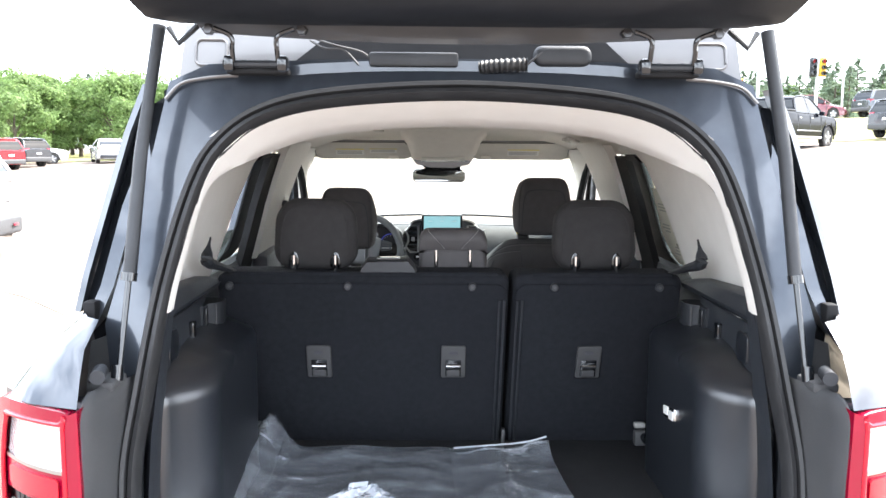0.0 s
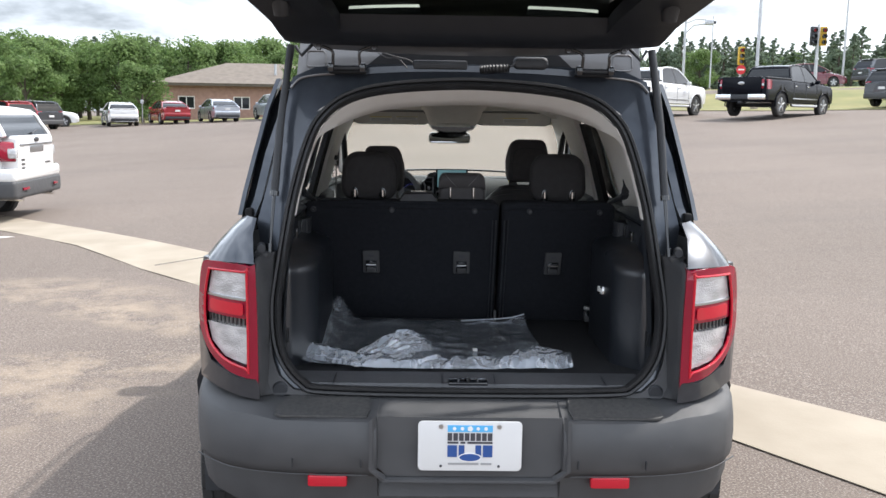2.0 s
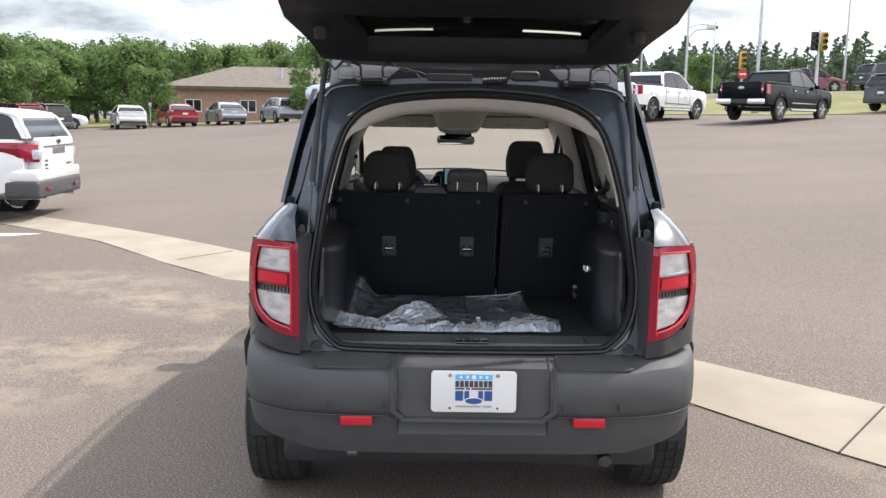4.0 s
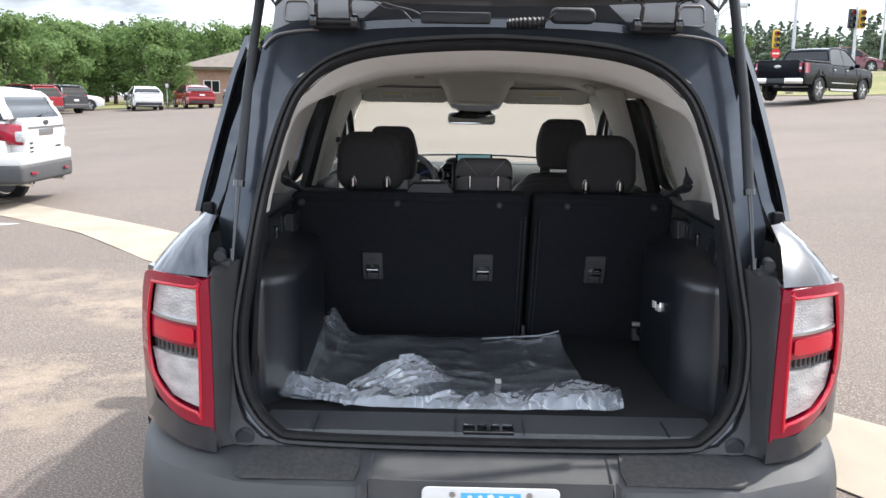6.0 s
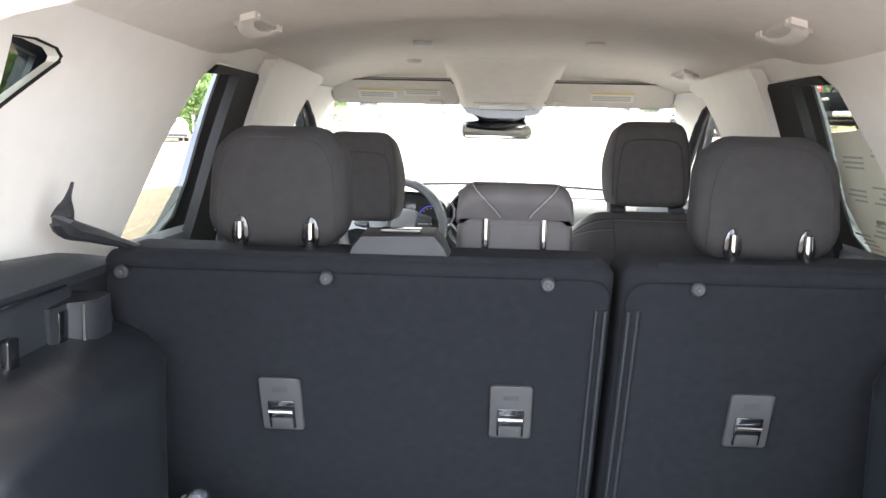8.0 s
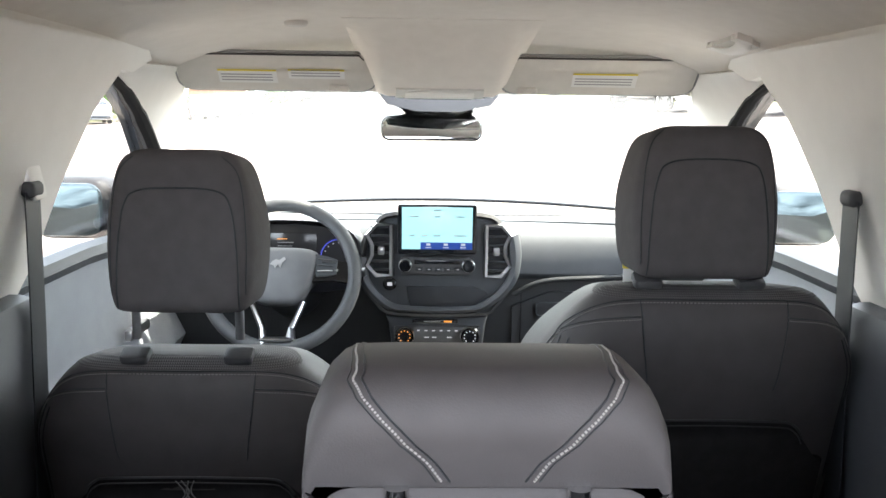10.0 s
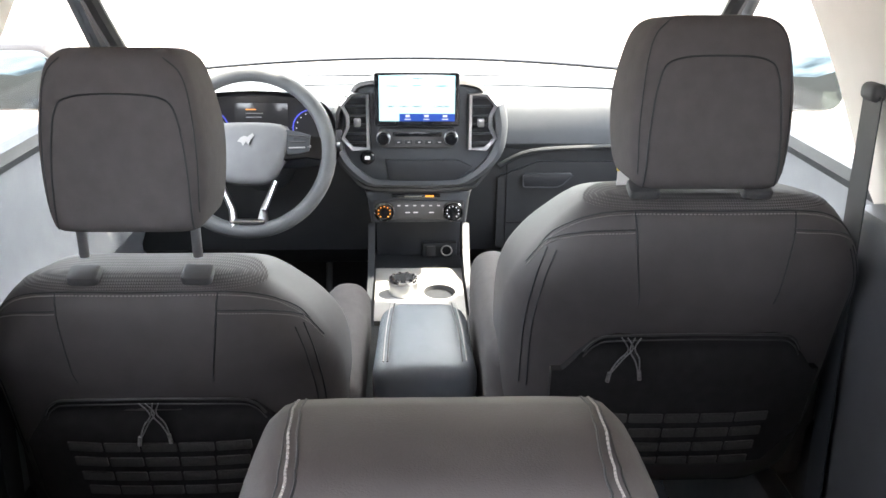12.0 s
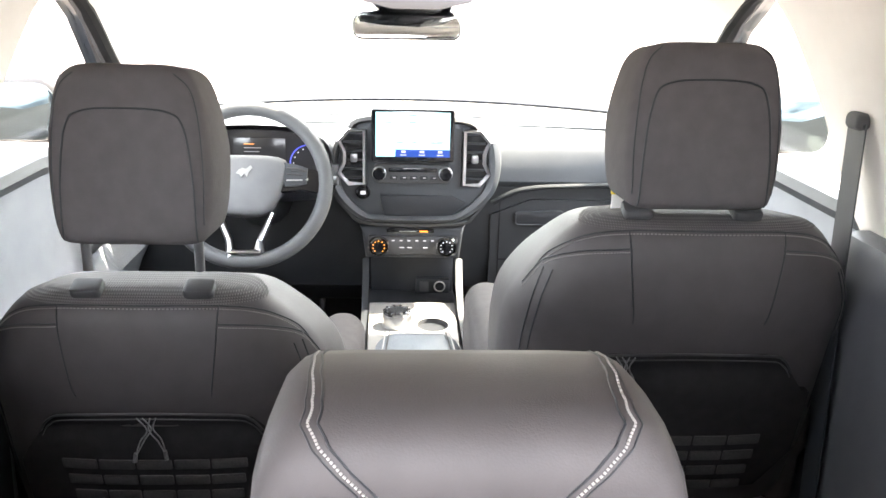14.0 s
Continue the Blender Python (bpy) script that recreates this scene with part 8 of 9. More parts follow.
def sedan(x, y, rz, paint, name, label, cat="car"):
    v = thing(name, x, y, ground_z(x, y), rz, label, cat)
    L = 2.42
    car_body(v, 0.92, [(-L, 0.98, 0.86, 0.40), (-L + 0.08, 1.05, 0.92, 0.30), (-1.9, 1.06, 0.97, 0.24), (-1.2, 1.02, 1.0, 0.20), (0.8, 0.97, 1.0, 0.20), (1.3, 0.94, 0.99, 0.21), (2.0, 0.82, 0.95, 0.24), (2.3, 0.70, 0.88, 0.26), (L, 0.56, 0.78, 0.32)], (-1.42, 1.42), 0.335, paint)
    green_house(v, [(-1.95, 1.04), (-1.30, 1.33), (-0.7, 1.445), (-0.1, 1.475), (0.4, 1.42), (1.25, 0.97)], 0.84, 0.60, paint, [(-0.12, -0.18, 0.05), (-1.02, -0.95, 0.03)], 0.20)
    side_details(v, 0.918, (-1.0, -0.08, 0.95), 0.34, 0.93, 0.80, 0.72, paint, paint)
    lights(v, -L + 0.05, 0.66, 0.82, 0.98, 0.40)
    head_lamps(v, L - 0.10, 0.60, 0.66, 0.34)
    part("trunk_lip", puff(rrect(1.36, 0.04, 0.015, 3, 0, 1.075), -L + 0.02, -L + 0.20, 0.012, 2), paint, v)
    part("rear_bumper", warp(puff(rrect(1.66, 0.22, 0.06, 4, 0, 0.62), -0.06, 0.25, 0.05, 3), lambda a, b, c: (a, -L + b + 0.03 * (a / 0.83) ** 2, c)), paint, v)
    part("lower_valance", warp(puff(rrect(1.56, 0.18, 0.05, 4, 0, 0.41), -0.05, 0.25, 0.04, 3), lambda a, b, c: (a, -L + b + 0.03 * (a / 0.83) ** 2, c)), BLACK, v, "black lower valance")
    part("plate", box(-0.16, 0.16, -L - 0.03, -L + 0.02, 0.80, 0.91), CAR_WHITE, v)
    for wx in (-0.815, 0.815):
        for wy in (-1.42, 1.42):
            veh_wheel(v, wx, wy, 0.335, SATIN)
    return v


def suv(x, y, rz, paint, name, label, h=1.70, L=2.3, cat="car"):
    v = thing(name, x, y, ground_z(x, y), rz, label, cat)
    car_body(v, 0.94, [(-L, 1.02, 0.88, 0.42), (-L + 0.1, 1.10, 0.95, 0.34), (-1.5, 1.10, 1.0, 0.28), (0.8, 1.06, 1.0, 0.27), (1.25, 1.04, 0.99, 0.28), (2.0, 0.95, 0.95, 0.30), (L - 0.08, 0.82, 0.88, 0.34), (L, 0.70, 0.80, 0.40)], (-1.38, 1.38), 0.365, paint, 0.34)
    green_house(v, [(-L + 0.10, 1.10), (-L + 0.24, 1.36), (-L + 0.46, h - 0.08), (-1.0, h), (-0.1, h - 0.01), (0.35, h - 0.09), (1.15, 1.06)], 0.87, 0.68, paint, [(-0.05, -0.10, 0.05), (-1.02, -0.98, 0.05)], 0.16)
    side_details(v, 0.938, (-0.98, -0.03, 0.92), 0.42, 1.0, 0.90, 0.72, paint, paint)
    lights(v, -L + 0.04, 0.72, 0.90, 1.12, 0.30)
    head_lamps(v, L - 0.06, 0.62, 0.80, 0.34)
    part("spoiler", puff(rrect(1.26, 0.05, 0.02, 3, 0, h - 0.05), -L + 0.30, -L + 0.60, 0.015, 2), paint, v)
    part("lower_cladding", warp(puff(rrect(1.74, 0.26, 0.06, 4, 0, 0.48), -0.06, 0.28, 0.05, 3), lambda a, b, c: (a, -L + b + 0.03 * (a / 0.85) ** 2, c)), CLAD, v, "black rear bumper cladding")
    part("plate", box(-0.16, 0.16, -L - 0.02, -L + 0.03, 0.76, 0.87), CAR_WHITE, v)
    for wx in (-0.835, 0.835):
        for wy in (-1.38, 1.38):
            veh_wheel(v, wx, wy, 0.365, SATIN)
    return v


def pickup(x, y, rz, paint, name, label):
    v = thing(name, x, y, ground_z(x, y), rz, label, "pickup truck")
    car_body(v, 1.0, [(-2.95, 1.36, 0.96, 0.62), (-2.85, 1.38, 0.99, 0.58), (-1.05, 1.38, 1.0, 0.52), (-0.95, 1.34, 1.0, 0.50), (1.2, 1.31, 1.0, 0.50), (1.5, 1.30, 0.99, 0.50), (2.6, 1.24, 0.98, 0.52), (2.88, 1.14, 0.92, 0.56), (2.95, 1.0, 0.86, 0.62)], (-1.75, 1.90), 0.43, paint, 0.52)
    for s in (-1, 1):
        part("bed_rail", box(s * 0.91 - 0.05, s * 0.91 + 0.05, -2.9, -0.95, 1.37, 1.43, 0.02), BLACK, v)
        for wy in (-1.75, 1.90):
            lip = [(s * 1.0, wy + 0.52 * math.cos(radians(a)), 0.43 + 0.52 * math.sin(radians(a))) for a in range(-6, 187, 12)]
            part("arch_lip", tube(lip, 0.022, 6), paint, v)
    part("bed_well", box(-0.84, 0.84, -2.8, -1.0, 1.40, 1.412, 0.004), BLACK, v)
    part("tailgate", puff(rrect(1.56, 0.60, 0.05, 4, 0, 1.13), -3.0, -2.86, 0.025, 3), paint, v, "closed tailgate")
    part("tailgate_badge", puff([(0.13 * math.cos(2 * math.pi * k / 20), 1.20 + 0.055 * math.sin(2 * math.pi * k / 20)) for k in range(20)], -3.012, -2.99, 0.004, 2), SATIN, v)
    green_house(v, [(-1.02, 1.34), (-0.92, 1.62), (-0.74, 1.87), (-0.2, 1.945), (0.35, 1.93), (0.72, 1.84), (1.45, 1.31)], 0.93, 0.72, paint, [(0.22, 0.18, 0.05)], 0.14)
    side_details(v, 0.998, (-0.78, 0.24, 1.20), 0.60, 1.28, 1.13, 1.02, paint, CHROME)
    lights(v, -2.96, 0.86, 0.98, 1.34, 0.24, 0.34)
    head_lamps(v, 2.90, 0.74, 1.02, 0.30)
    for s in (-1, 1):
        part("running_board", tube([(s * 0.98, -0.95, 0.44), (s * 0.99, -0.85, 0.42), (s * 0.99, 1.15, 0.42), (s * 0.98, 1.25, 0.44)], 0.05, 8), SATIN, v, "bright side step")
        part("sill_moulding", box(s * 0.996 - 0.012, s * 0.996 + 0.012, -0.85, 1.25, 0.66, 0.70, 0.006), SATIN, v)
        part("bumper_end", puff(rrect(0.62, 0.20, 0.04, 4, s * 0.64, 0.70), -3.12, -2.90, 0.03, 3), CHROME if paint is CAR_BLACK else SATIN, v, "chrome rear bumper end")
    part("bumper_step", puff(rrect(0.72, 0.17, 0.03, 4, 0, 0.70), -3.11, -2.90, 0.02, 3), BLACK, v, "black bumper step with the plate recess")
    part("hitch", box(-0.08, 0.08, -3.05, -2.7, 0.46, 0.56, 0.02), BLACK, v)
    part("axle", tube([(-0.8, -1.75, 0.43), (0.8, -1.75, 0.43)], 0.07, 10), BLACK, v)
    for wx in (-0.885, 0.885):
        for wy in (-1.75, 1.90):
            veh_wheel(v, wx, wy, 0.43, SATIN)
    return v


pickup(13.42, 32.25, -47, CAR_BLACK, "pickup_truck", "black four-door pickup with chrome rear bumper")
pickup(9.0, 34.3, -44, CAR_WHITE, "pickup_truck", "white four-door pickup parked on the lot")
sedan(-19.9, 54.0, 26, CAR_WHITE, "sedan", "white sedan parked at the edge of the lot")
sedan(-17.4, 56.0, 30, CAR_RED, "sedan", "dark red sedan parked at the edge of the lot")
sedan(-14.4, 57.0, 28, CAR_SILVER, "sedan", "pale blue silver sedan parked at the edge of the lot")
suv(-10.7, 57.6, 29, CAR_SILVER, "parked_suv", "silver blue SUV parked at the edge of the lot", 1.62)
suv(-25.4, 55.0, -62, CAR_WHITE, "parked_suv", "white SUV in the side row", 1.66)
suv(-24.3, 50.6, 62, CAR_GREY, "parked_suv", "dark grey SUV in the side row", 1.68)
suv(-24.0, 46.6, 62, CAR_RED, "parked_suv", "dark red SUV in the side row", 1.72)
suv(-25.4, 42.8, 62, CAR_MAROON, "parked_suv", "maroon SUV in the side row", 1.72)
suv(29.6, 55.0, -80, CAR_GREY, "parked_suv", "dark SUV on the road behind the verge", 1.7)
suv(21.8, 38.0, -60, CAR_GREY, "parked_suv", "grey SUV at the far side of the lot", 1.7)
sedan(24.0, 55.0, -86, CAR_MAROON, "sedan", "maroon car on the road behind the verge")
pickup(-6.8, 66.0, 80, CAR_GREY, "pickup_truck", "dark pickup beside the brick building")
# cars facing the open lot ahead of the car
suv(-3.6, 37.0, 88, CAR_SILVER, "parked_suv", "silver SUV parked across the lot ahead", 1.72)
suv(3.9, 37.2, 88, CAR_WHITE, "parked_suv", "white SUV parked across the lot ahead", 1.72)

# near white SUV, seen from behind and its left side
def near_suv(x, y, rz):
    v = thing("large_suv", x, y, ground_z(x, y), rz, "white large SUV with black lower bumper", "car")
    L = 2.5
    car_body(v, 1.0, [(-L + 0.16, 1.38, 0.90, 0.66), (-L + 0.22, 1.40, 0.94, 0.60), (-L + 0.40, 1.40, 0.97, 0.56), (-1.5, 1.34, 1.0, 0.44), (0.8, 1.26, 1.0, 0.40), (1.4, 1.22, 0.99, 0.40), (2.2, 1.05, 0.94, 0.40), (L, 0.88, 0.82, 0.46)], (-1.50, 1.45), 0.40, CAR_WHITE, 0.44)
    green_house(v, [(-L + 0.06, 1.39), (-L + 0.16, 1.56), (-L + 0.36, 1.76), (-1.2, 1.83), (0.0, 1.82), (0.5, 1.70), (1.25, 1.24)], 0.90, 0.76, CAR_WHITE, [(-0.05, -0.10, 0.05), (-1.1, -1.06, 0.06)], 0.10)
    part("rear_spoiler", warp(puff(rrect(1.50, 0.065, 0.028, 4, 0, 1.785), -L + 0.16, -L + 0.62, 0.022, 3), lambda a, b, c: (a, b + 0.10 * (a / 0.75) ** 2, c - 0.03 * (a / 0.75) ** 2)), CAR_WHITE, v, "white roof spoiler")
    bow = lambda a, b, c: (a, -L + b, c)
    part("liftgate", warp(puff(rrect(1.46, 0.66, 0.06, 4, 0, 1.07), -0.06, 0.20, 0.03, 3), bow), CAR_WHITE, v, "white liftgate")
    part("chrome_strip", warp(box(-0.66, 0.66, -0.078, -0.03, 1.255, 1.285, 0.006), bow), SATIN, v)
    part("plate_recess", warp(puff(rrect(0.56, 0.11, 0.03, 4, 0, 1.195), -0.066, -0.02, 0.004, 2), bow), SATIN, v)
    part("emblem_oval", warp(puff([(0.09 * math.cos(2 * math.pi * k / 20), 1.335 + 0.038 * math.sin(2 * math.pi * k / 20)) for k in range(20)], -0.075, -0.02, 0.004, 2), bow), STEEL_DARK, v)
    part("lettering_bar", warp(box(0.34, 0.54, -0.066, -0.03, 0.955, 0.980), bow), STEEL_DARK, v)
    for z in (1.03, 0.965, 0.905):
        part("lettering_bar", warp(box(-0.62, -0.50, -0.066, -0.03, z, z + 0.03), bow), STEEL_DARK, v)
    bend = lambda a, b, c: (a, -L - 0.02 + b + 0.05 * (a / 0.95) ** 2, c)
    part("rear_bumper", warp(puff(rrect(1.92, 0.20, 0.06, 4, 0, 0.82), -0.11, 0.40, 0.06, 3), bend), CAR_WHITE, v)
    part("lower_bumper", warp(puff(rrect(1.94, 0.28, 0.06, 4, 0, 0.615), -0.11, 0.42, 0.05, 3), bend), CLAD, v, "black lower bumper")
    for s in (-1, 1):
        t = part("tail_light", warp(puff([(s * 0.66, 1.31), (s * 0.95, 1.33), (s * 0.985, 1.24), (s * 0.93, 1.10), (s * 0.82, 1.03), (s * 0.70, 1.02)], -0.03, 0.50, 0.02, 2), lambda a, b, c: (a, -L - 0.02 + b + 0.25 * max(0.0, abs(a) - 0.7) / 0.28, c)), RED_LENS, v, "red wrap-round tail light")
        part("clear_lens", box(s * 0.765 - 0.05, s * 0.765 + 0.05, -L - 0.06, -L + 0.1, 1.07, 1.22, 0.02), CLEAR_LENS, t)
        part("reflector", warp(box(s * 0.62 - 0.10, s * 0.62 + 0.10, -0.118, -0.10, 0.60, 0.64, 0.004), bend), RED_LENS, v)
        part("exhaust_tip", tube([(s * 0.62, -L - 0.06, 0.46), (s * 0.62, -L + 0.3, 0.48)], 0.04, 10), CHROME, v)
        part("body_cladding", box(s * 0.985 - 0.03, s * 0.985 + 0.03, -1.0, 0.95, 0.40, 0.56, 0.02), CLAD, v)
        for wy in (-1.50, 1.45):
            veh_wheel(v, s * 0.90, wy, 0.40, SATIN)
            part("wheel_arch", tube([(s * 0.995, wy + 0.485 * math.cos(radians(a)), 0.40 + 0.485 * math.sin(radians(a))) for a in range(0, 181, 12)], 0.026, 6), CLAD, v)
    side_details(v, 0.998, (-1.0, 0.0, 1.0), 0.58, 1.20, 1.05, 0.80, CAR_WHITE, CAR_WHITE)
    part("rear_wiper", tube([(0.05, -L + 0.02, 1.43), (0.36, -L + 0.04, 1.47)], 0.014, 6), BLACK, v)
near_suv(-8.82, 11.20, 94)

# ---- brick building ----
def brick_building():
    x0, y0 = -21.5, 68.0
    b = thing("brick_building", x0, y0, ground_z(-16, 68.0) - 0.35, 6, "low brown brick building with a hipped shingle roof", "building")
    W, D, H = 19.0, 11.0, 2.9
    openings = [(1.3, 2.6, 1.1, 2.1, "window"), (5.6, 6.9, 1.1, 2.1, "window"), (8.0, 9.3, 1.1, 2.1, "window"), (12.4, 13.3, 0.0, 2.05, "door")]
    holes = [[(a, c), (e, c), (e, d), (a, d)] for a, e, c, d, _ in openings if c > 0]
    part("wall", sheet([(0, 0), (12.4, 0), (12.4, 2.05), (13.3, 2.05), (13.3, 0), (W, 0), (W, H), (0, H)], lambda x, z, w: (x, w, z), 0.25, 3.0, holes), BRICK, b, smooth=False)
    part("wall", box(0, 0.25, 0.25, D, 0, H), BRICK, b, smooth=False)
    part("wall", box(W - 0.25, W, 0.25, D, 0, H), BRICK, b, smooth=False)
    part("wall", box(0.25, W - 0.25, D - 0.25, D, 0, H), BRICK, b, smooth=False)
    for a, e, c, d, kind in openings:
        w = part(kind, box(a, e, 0.10, 0.14, c, d), PANE_DARK if kind == "window" else WHITE_TRIM, b, smooth=False)
        for p0, p1, q0, q1 in ((a, a + 0.07, c, d), (e - 0.07, e, c, d), (a, e, c, c + 0.07), (a, e, d - 0.07, d), ((a + e) / 2 - 0.03, (a + e) / 2 + 0.03, c, d)):
            part("frame", box(p0, p1, 0.04, 0.12, q0, q1), WHITE_TRIM, w, smooth=False)
    part("eave", box(-0.6, W + 0.6, -0.6, D + 0.6, H, H + 0.22), SHINGLE, b, smooth=False)
    roof = bmesh.new()
    vs = [roof.verts.new(p) for p in ((-0.7, -0.7, H + 0.2), (W + 0.7, -0.7, H + 0.2), (W + 0.7, D + 0.7, H + 0.2), (-0.7, D + 0.7, H + 0.2), (4.5, D / 2, H + 2.1), (W - 4.5, D / 2, H + 2.1))]
    for f in ((0, 1, 5, 4), (1, 2, 5), (2, 3, 4, 5), (3, 0, 4), (3, 2, 1, 0)):
        roof.faces.new([vs[k] for k in f])
    part("roof", roof, SHINGLE, b, smooth=False)
    part("chimney", tube([(8.8, 2.0, H + 0.8), (8.8, 2.0, H + 1.9)], 0.12, 10), GALV, b)
    part("utility_box", box(0.2, 0.5, -0.25, 0.0, 0.3, 1.8, 0.03), GALV, b)
    part("shrub_planter", box(13.6, 15.2, -1.0, -0.4, 0.0, 0.4, 0.05), CONCRETE, b)
brick_building()

# ---- poles, signals, signs ----
def pole_thing(name, x, y, h, r, label, cat):
    p = thing(name, x, y, ground_z(x, y), 0, label, cat)
    part("pole", tube([(0, 0, 0), (0, 0, h * 0.5), (0, 0, h)], [r, r * 0.85, r * 0.6], 12), GALV, p)
    part("base", disc(0, 0, 0, r * 2.2, "z", 0.15, 12), CONCRETE, p)
    return p
def signal_head(p, x, z, face, yellow):
    h = part("signal_head", box(x - 0.17, x + 0.17, -0.12, 0.10, z - 0.52, z + 0.52, 0.03), SIGNAL_YELLOW if yellow else BLACK, p, "three-lamp signal head")
    for k in range(3):
        part("hood", tube([(x, -0.12, z - 0.33 + 0.33 * k), (x, -0.32, z - 0.35 + 0.33 * k)], 0.12, 12, caps=False), BLACK, h)
        part("lamp", disc(x, -0.125, z - 0.33 + 0.33 * k, 0.11, "y", 0.01, 14), [GLOSS_BLACK, GLOSS_BLACK, SIGN_RED][k], h)
def at_ray(px, d):
    """Plan position at that distance along a bearing, in degrees right of straight ahead."""
    a = radians(px)
    return -0.15 + d * math.sin(a), -3.0 + d * math.cos(a)
x, y = at_ray(23.1, 55)
p = pole_thing("traffic_signal", x, y, 3.5, 0.10, "traffic signal pole with two signal heads", "traffic signal")
signal_head(p, -0.28, 2.85, 0, False)
signal_head(p, 0.28, 2.85, 0, True)
x, y = at_ray(18.9, 56)
p = pole_thing("traffic_signal", x, y, 2.5, 0.07, "short traffic signal with a no-entry sign", "traffic signal")
signal_head(p, 0.0, 1.95, 0, True)
sg = part("no_entry_sign", disc(0.0, -0.16, 1.15, 0.27, "y", 0.02, 28), SIGN_RED, p, "red no-entry disc")
part("sign_bar", box(-0.18, 0.18, -0.175, -0.155, 1.11, 1.19), PAPER, sg)
x, y = at_ray(15.6, 58)
p = pole_thing("signal_mast", x, y, 9.5, 0.085, "tall grey mast with a side arm and signal", "street lamp")
part("arm", tube([(0, 0, 3.5), (0.5, 0, 4.0), (1.3, 0, 4.1)], 0.05), GALV, p)
part("arm", tube([(0, 0, 4.1), (0.6, 0, 4.35), (1.5, 0, 4.35)], 0.04), GALV, p)
h = part("signal_head", box(1.2, 1.7, -0.12, 0.12, 4.02, 4.35, 0.04), GALV, p, "side-mounted signal head")
part("hood", box(1.7, 1.85, -0.1, 0.1, 4.1, 4.27, 0.02), BLACK, h)
x, y = at_ray(19.8, 46)
pole_thing("light_pole", x, y, 11.0, 0.085, "plain tapered steel light pole", "street lamp")
def twin_lamp(b, d, h):
    x, y = at_ray(b, d)
    p = pole_thing("street_lamp", x, y, h, 0.08, "grey twin-arm steel street lamp", "street lamp")
    for s in (-1, 1):
        part("arm", tube(spline([(0, 0, h - 0.4), (s * 0.7, 0, h + 0.15), (s * 1.7, 0, h + 0.3)], 5, False), 0.045), GALV, p)
        part("luminaire", puff(rrect(0.7, 0.12, 0.05, 4, s * 2.0, h + 0.3), -0.14, 0.14, 0.04, 2), GALV, p)
twin_lamp(24.6, 66, 9.3)
twin_lamp(12.9, 70, 8.0)
x, y = at_ray(17.2, 60)
pole_thing("sign_post", x, y, 4.6, 0.05, "thin grey steel post", "post")
x, y = at_ray(-17.8, 62)
p = pole_thing("sign_post", x, y, 1.6, 0.04, "small grey post with a box", "post")
part("post_box", box(-0.09, 0.09, -0.06, 0.06, 1.35, 1.6, 0.02), GALV, p)

# ---- trees ----
def leaf_cloud(rng, blobs, per, size, squash=0.8):
    """Many small leaf sprays: bent quads scattered in clumps."""
    verts, faces = [], []
    for (bx, by, bz, br) in blobs:
        for _ in range(per):
            d = Vector((rng.gauss(0, 1), rng.gauss(0, 1), rng.gauss(0, 1)))
            d.normalize()
            r = br * rng.uniform(0.55, 1.08)
            c = Vector((bx, by, bz)) + Vector((d.x * r, d.y * r, d.z * r * squash))
            n = (d + Vector((rng.uniform(-0.8, 0.8), rng.uniform(-0.8, 0.8), rng.uniform(-0.3, 0.9)))).normalized()
            t = n.orthogonal().normalized()
            t.rotate(Matrix.Rotation(rng.uniform(0, 6.28), 3, n))
            b = n.cross(t)
            s = size * rng.uniform(0.6, 1.3)
            k = len(verts)
            verts += [c - t * s, c - b * s * 0.55 - n * s * 0.2, c + t * s, c + b * s * 0.55 - n * s * 0.2]
            faces += [(k, k + 1, k + 2), (k, k + 2, k + 3)]
    me = bpy.data.meshes.new("crown")
    me.from_pydata([tuple(v) for v in verts], [], faces)
    return me


def broadleaf(seed, h, w, leafmat, bright=1.0):
    rng = random.Random(seed)
    t = thing("tree", 0, 0, 0, 0, "leafy green broadleaf tree", "tree", "belt of trees behind the lot")
    limbs = [tube([(0, 0, -0.3), (0.05, 0, h * 0.25), (0.0, 0.05, h * 0.55), (0.1, 0, h * 0.8)], [0.03 * h, 0.022 * h, 0.014 * h, 0.005 * h], 8)]
    blobs = []
    for k in range(24):
        a, zz = rng.uniform(0, 6.28), rng.uniform(0.22, 1.0)
        rad = w * (0.50 + 0.12 * rng.uniform(-1, 1)) * math.sqrt(max(0.04, 1 - ((zz - 0.5) / 0.56) ** 2)) * rng.uniform(0.45, 1.0)
        p = (rad * math.cos(a), rad * math.sin(a), h * zz * 0.93)
        blobs.append((*p, w * rng.uniform(0.13, 0.22)))
        if k < 9:
            limbs.append(tube([(0, 0, h * zz * 0.5), (p[0] * 0.5, p[1] * 0.5, h * zz * 0.72), p], [0.010 * h, 0.006 * h, 0.002 * h], 6))
    part("trunk", join(*limbs), BARK, t)
    me = leaf_cloud(rng, blobs, 210, 0.12 * w / 6 + 0.06)
    me.materials.append(leafmat)
    c = new("crown", me)
    c.parent = t
    return t


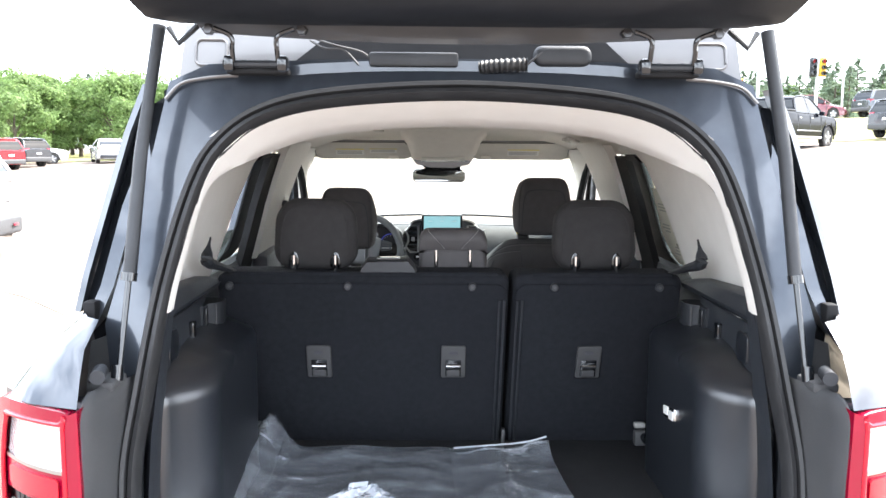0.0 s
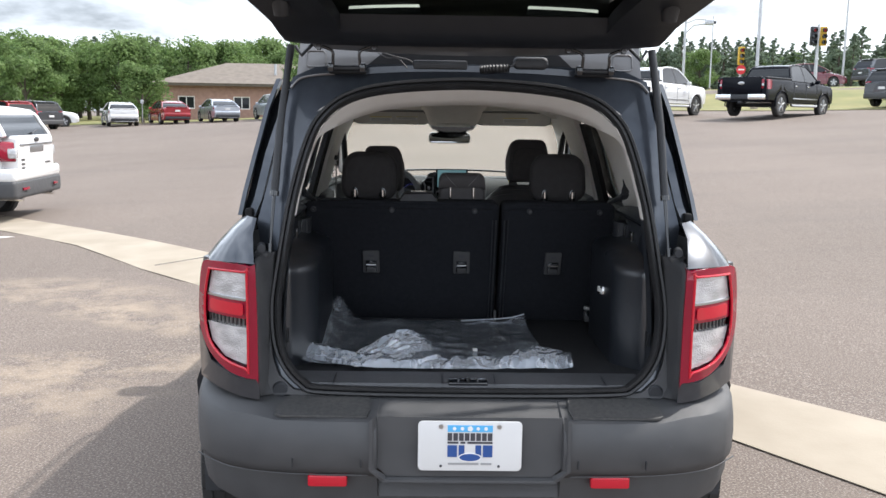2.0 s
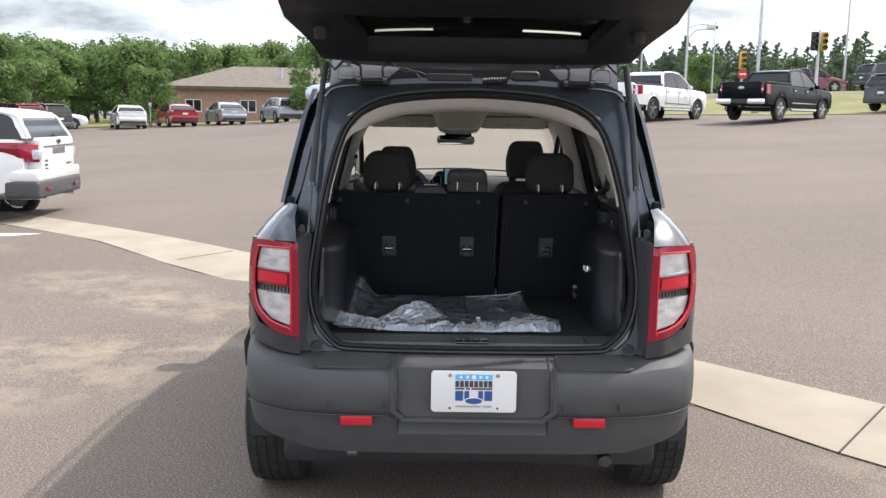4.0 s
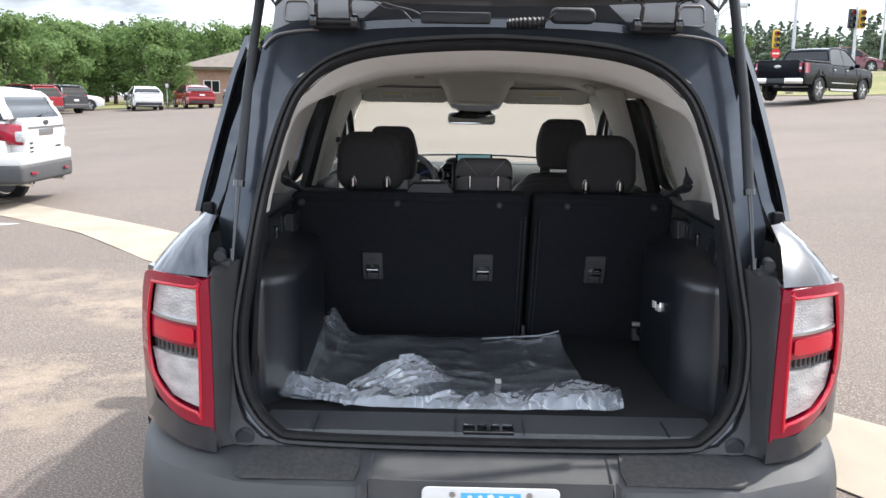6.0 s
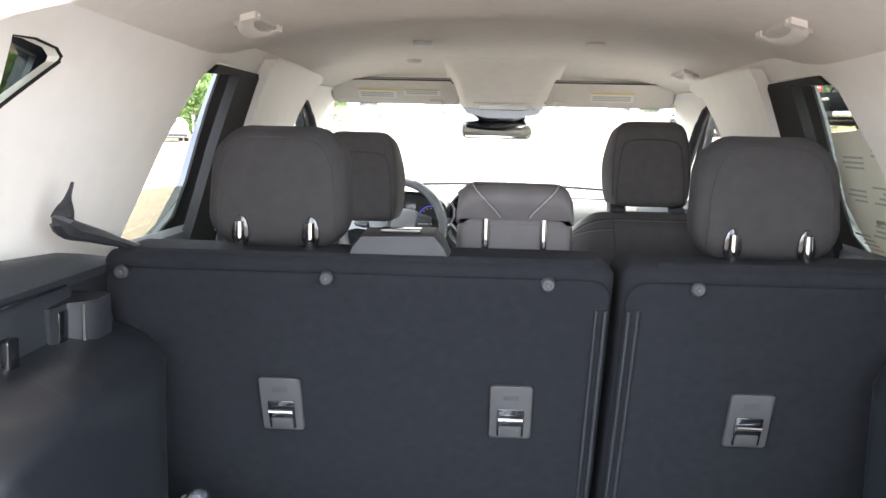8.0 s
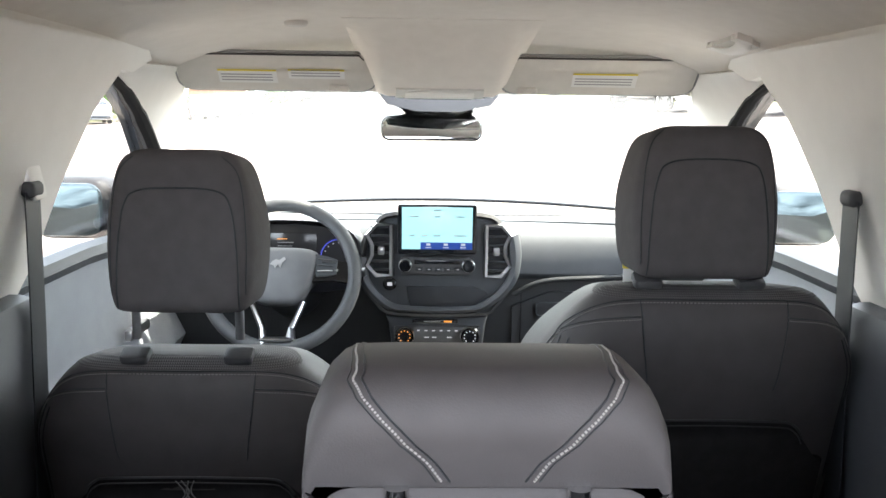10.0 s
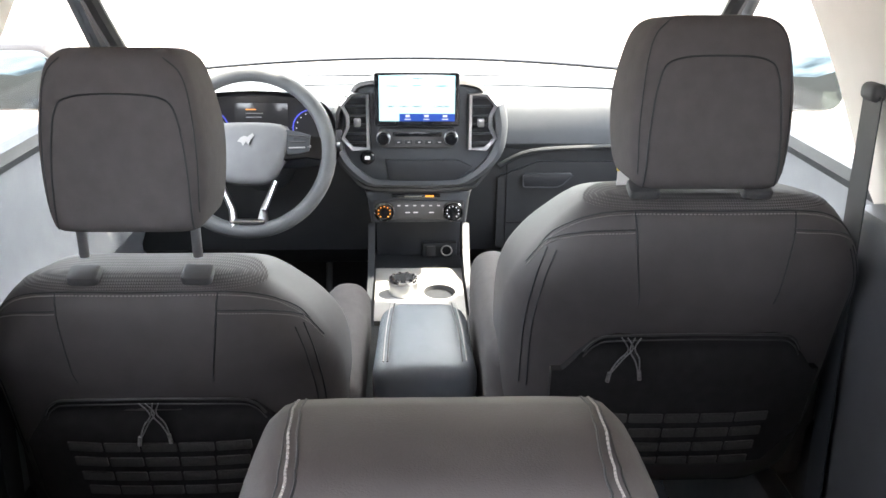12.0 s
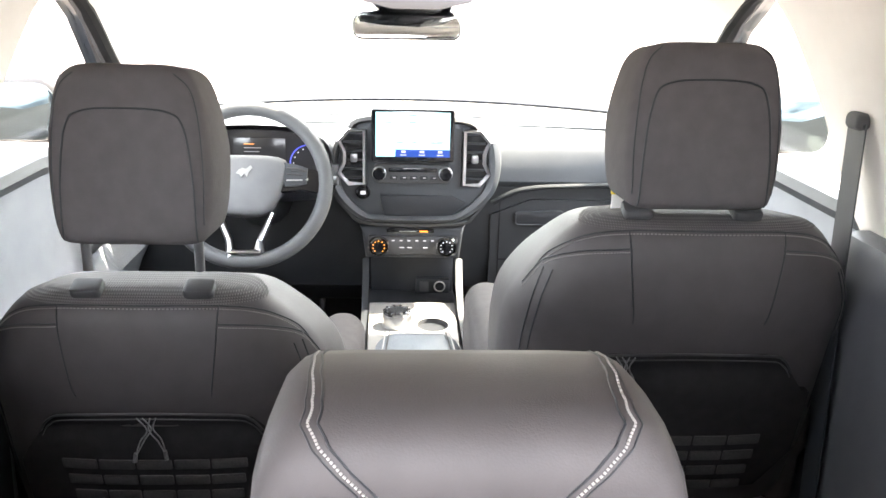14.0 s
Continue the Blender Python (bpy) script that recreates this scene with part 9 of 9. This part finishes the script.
def conifer(seed, h, w):
    rng = random.Random(seed)
    t = thing("pine_tree", 0, 0, 0, 0, "pale hazed green conifer beyond the road", "tree", "row of conifers beyond the road")
    part("trunk", tube([(0, 0, -0.3), (0, 0, h * 0.6), (0, 0, h * 0.98)], [0.02 * h, 0.012 * h, 0.002 * h], 8), BARK, t)
    blobs = []
    for k in range(84):
        zz = 0.08 + 0.91 * (k / 83)
        rad = w * 0.5 * (1.04 - zz) ** 0.8 * rng.uniform(0.35, 1.0)
        a = rng.uniform(0, 6.28)
        blobs.append((rad * math.cos(a), rad * math.sin(a), h * zz, w * (0.115 * (1.12 - zz) + 0.015)))
    me = leaf_cloud(rng, blobs, 60, 0.17, 0.45)
    me.materials.append(LEAF_HAZED)
    c = new("crown", me)
    c.parent = t
    return t


rng = random.Random(77)
kinds = [broadleaf(k, 8.5, 7.5, LEAF) for k in range(4)]
pines = [conifer(40 + k, 11.0, 6.2 + 0.5 * k) for k in range(4)]


used = set()
def place(pool, k, bearing, d, scale):
    src = pool[k % len(pool)]
    x, y = at_ray(bearing, d)
    m = pose(x, y, ground_z(x, y) - 0.1, 0, 0, rng.uniform(0, 360))
    if src.name not in used:
        used.add(src.name)
        src.matrix_basis = m @ Matrix.Scale(scale, 4)
        return
    c = copy_thing(src, m)
    c.scale = (scale, scale, scale)


for k in range(32):
    place(kinds, k, -45 + 45 * k / 31 + rng.uniform(-0.6, 0.6), rng.uniform(82, 92), rng.uniform(0.66, 0.86))
for k in range(30):
    place(kinds, k + 1, -44 + 46 * k / 29 + rng.uniform(-0.8, 0.8), rng.uniform(100, 125), rng.uniform(0.9, 1.12))
for k in range(26):
    place(pines, k, -30 + 27 * k / 25 + rng.uniform(-0.5, 0.5), rng.uniform(130, 150), rng.uniform(0.85, 1.0))
for b, d, s in ((-26.6, 62, 0.76), (-28.9, 60, 0.72), (-31.5, 58, 0.8), (-24.2, 72, 0.62), (-17.8, 66, 0.5), (-7.2, 60, 0.66), (-34, 55, 0.8)):
    place(kinds, int(b * 3), b, d, s)
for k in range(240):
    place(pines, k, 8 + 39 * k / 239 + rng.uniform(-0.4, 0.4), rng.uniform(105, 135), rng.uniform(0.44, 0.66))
for k in range(34):
    place(kinds, k, 8 + 37 * k / 33 + rng.uniform(-1, 1), rng.uniform(112, 130), rng.uniform(0.5, 0.7))
place(kinds, 2, 16.6, 80, 0.42)
place(kinds, 1, 36.0, 70, 0.9)
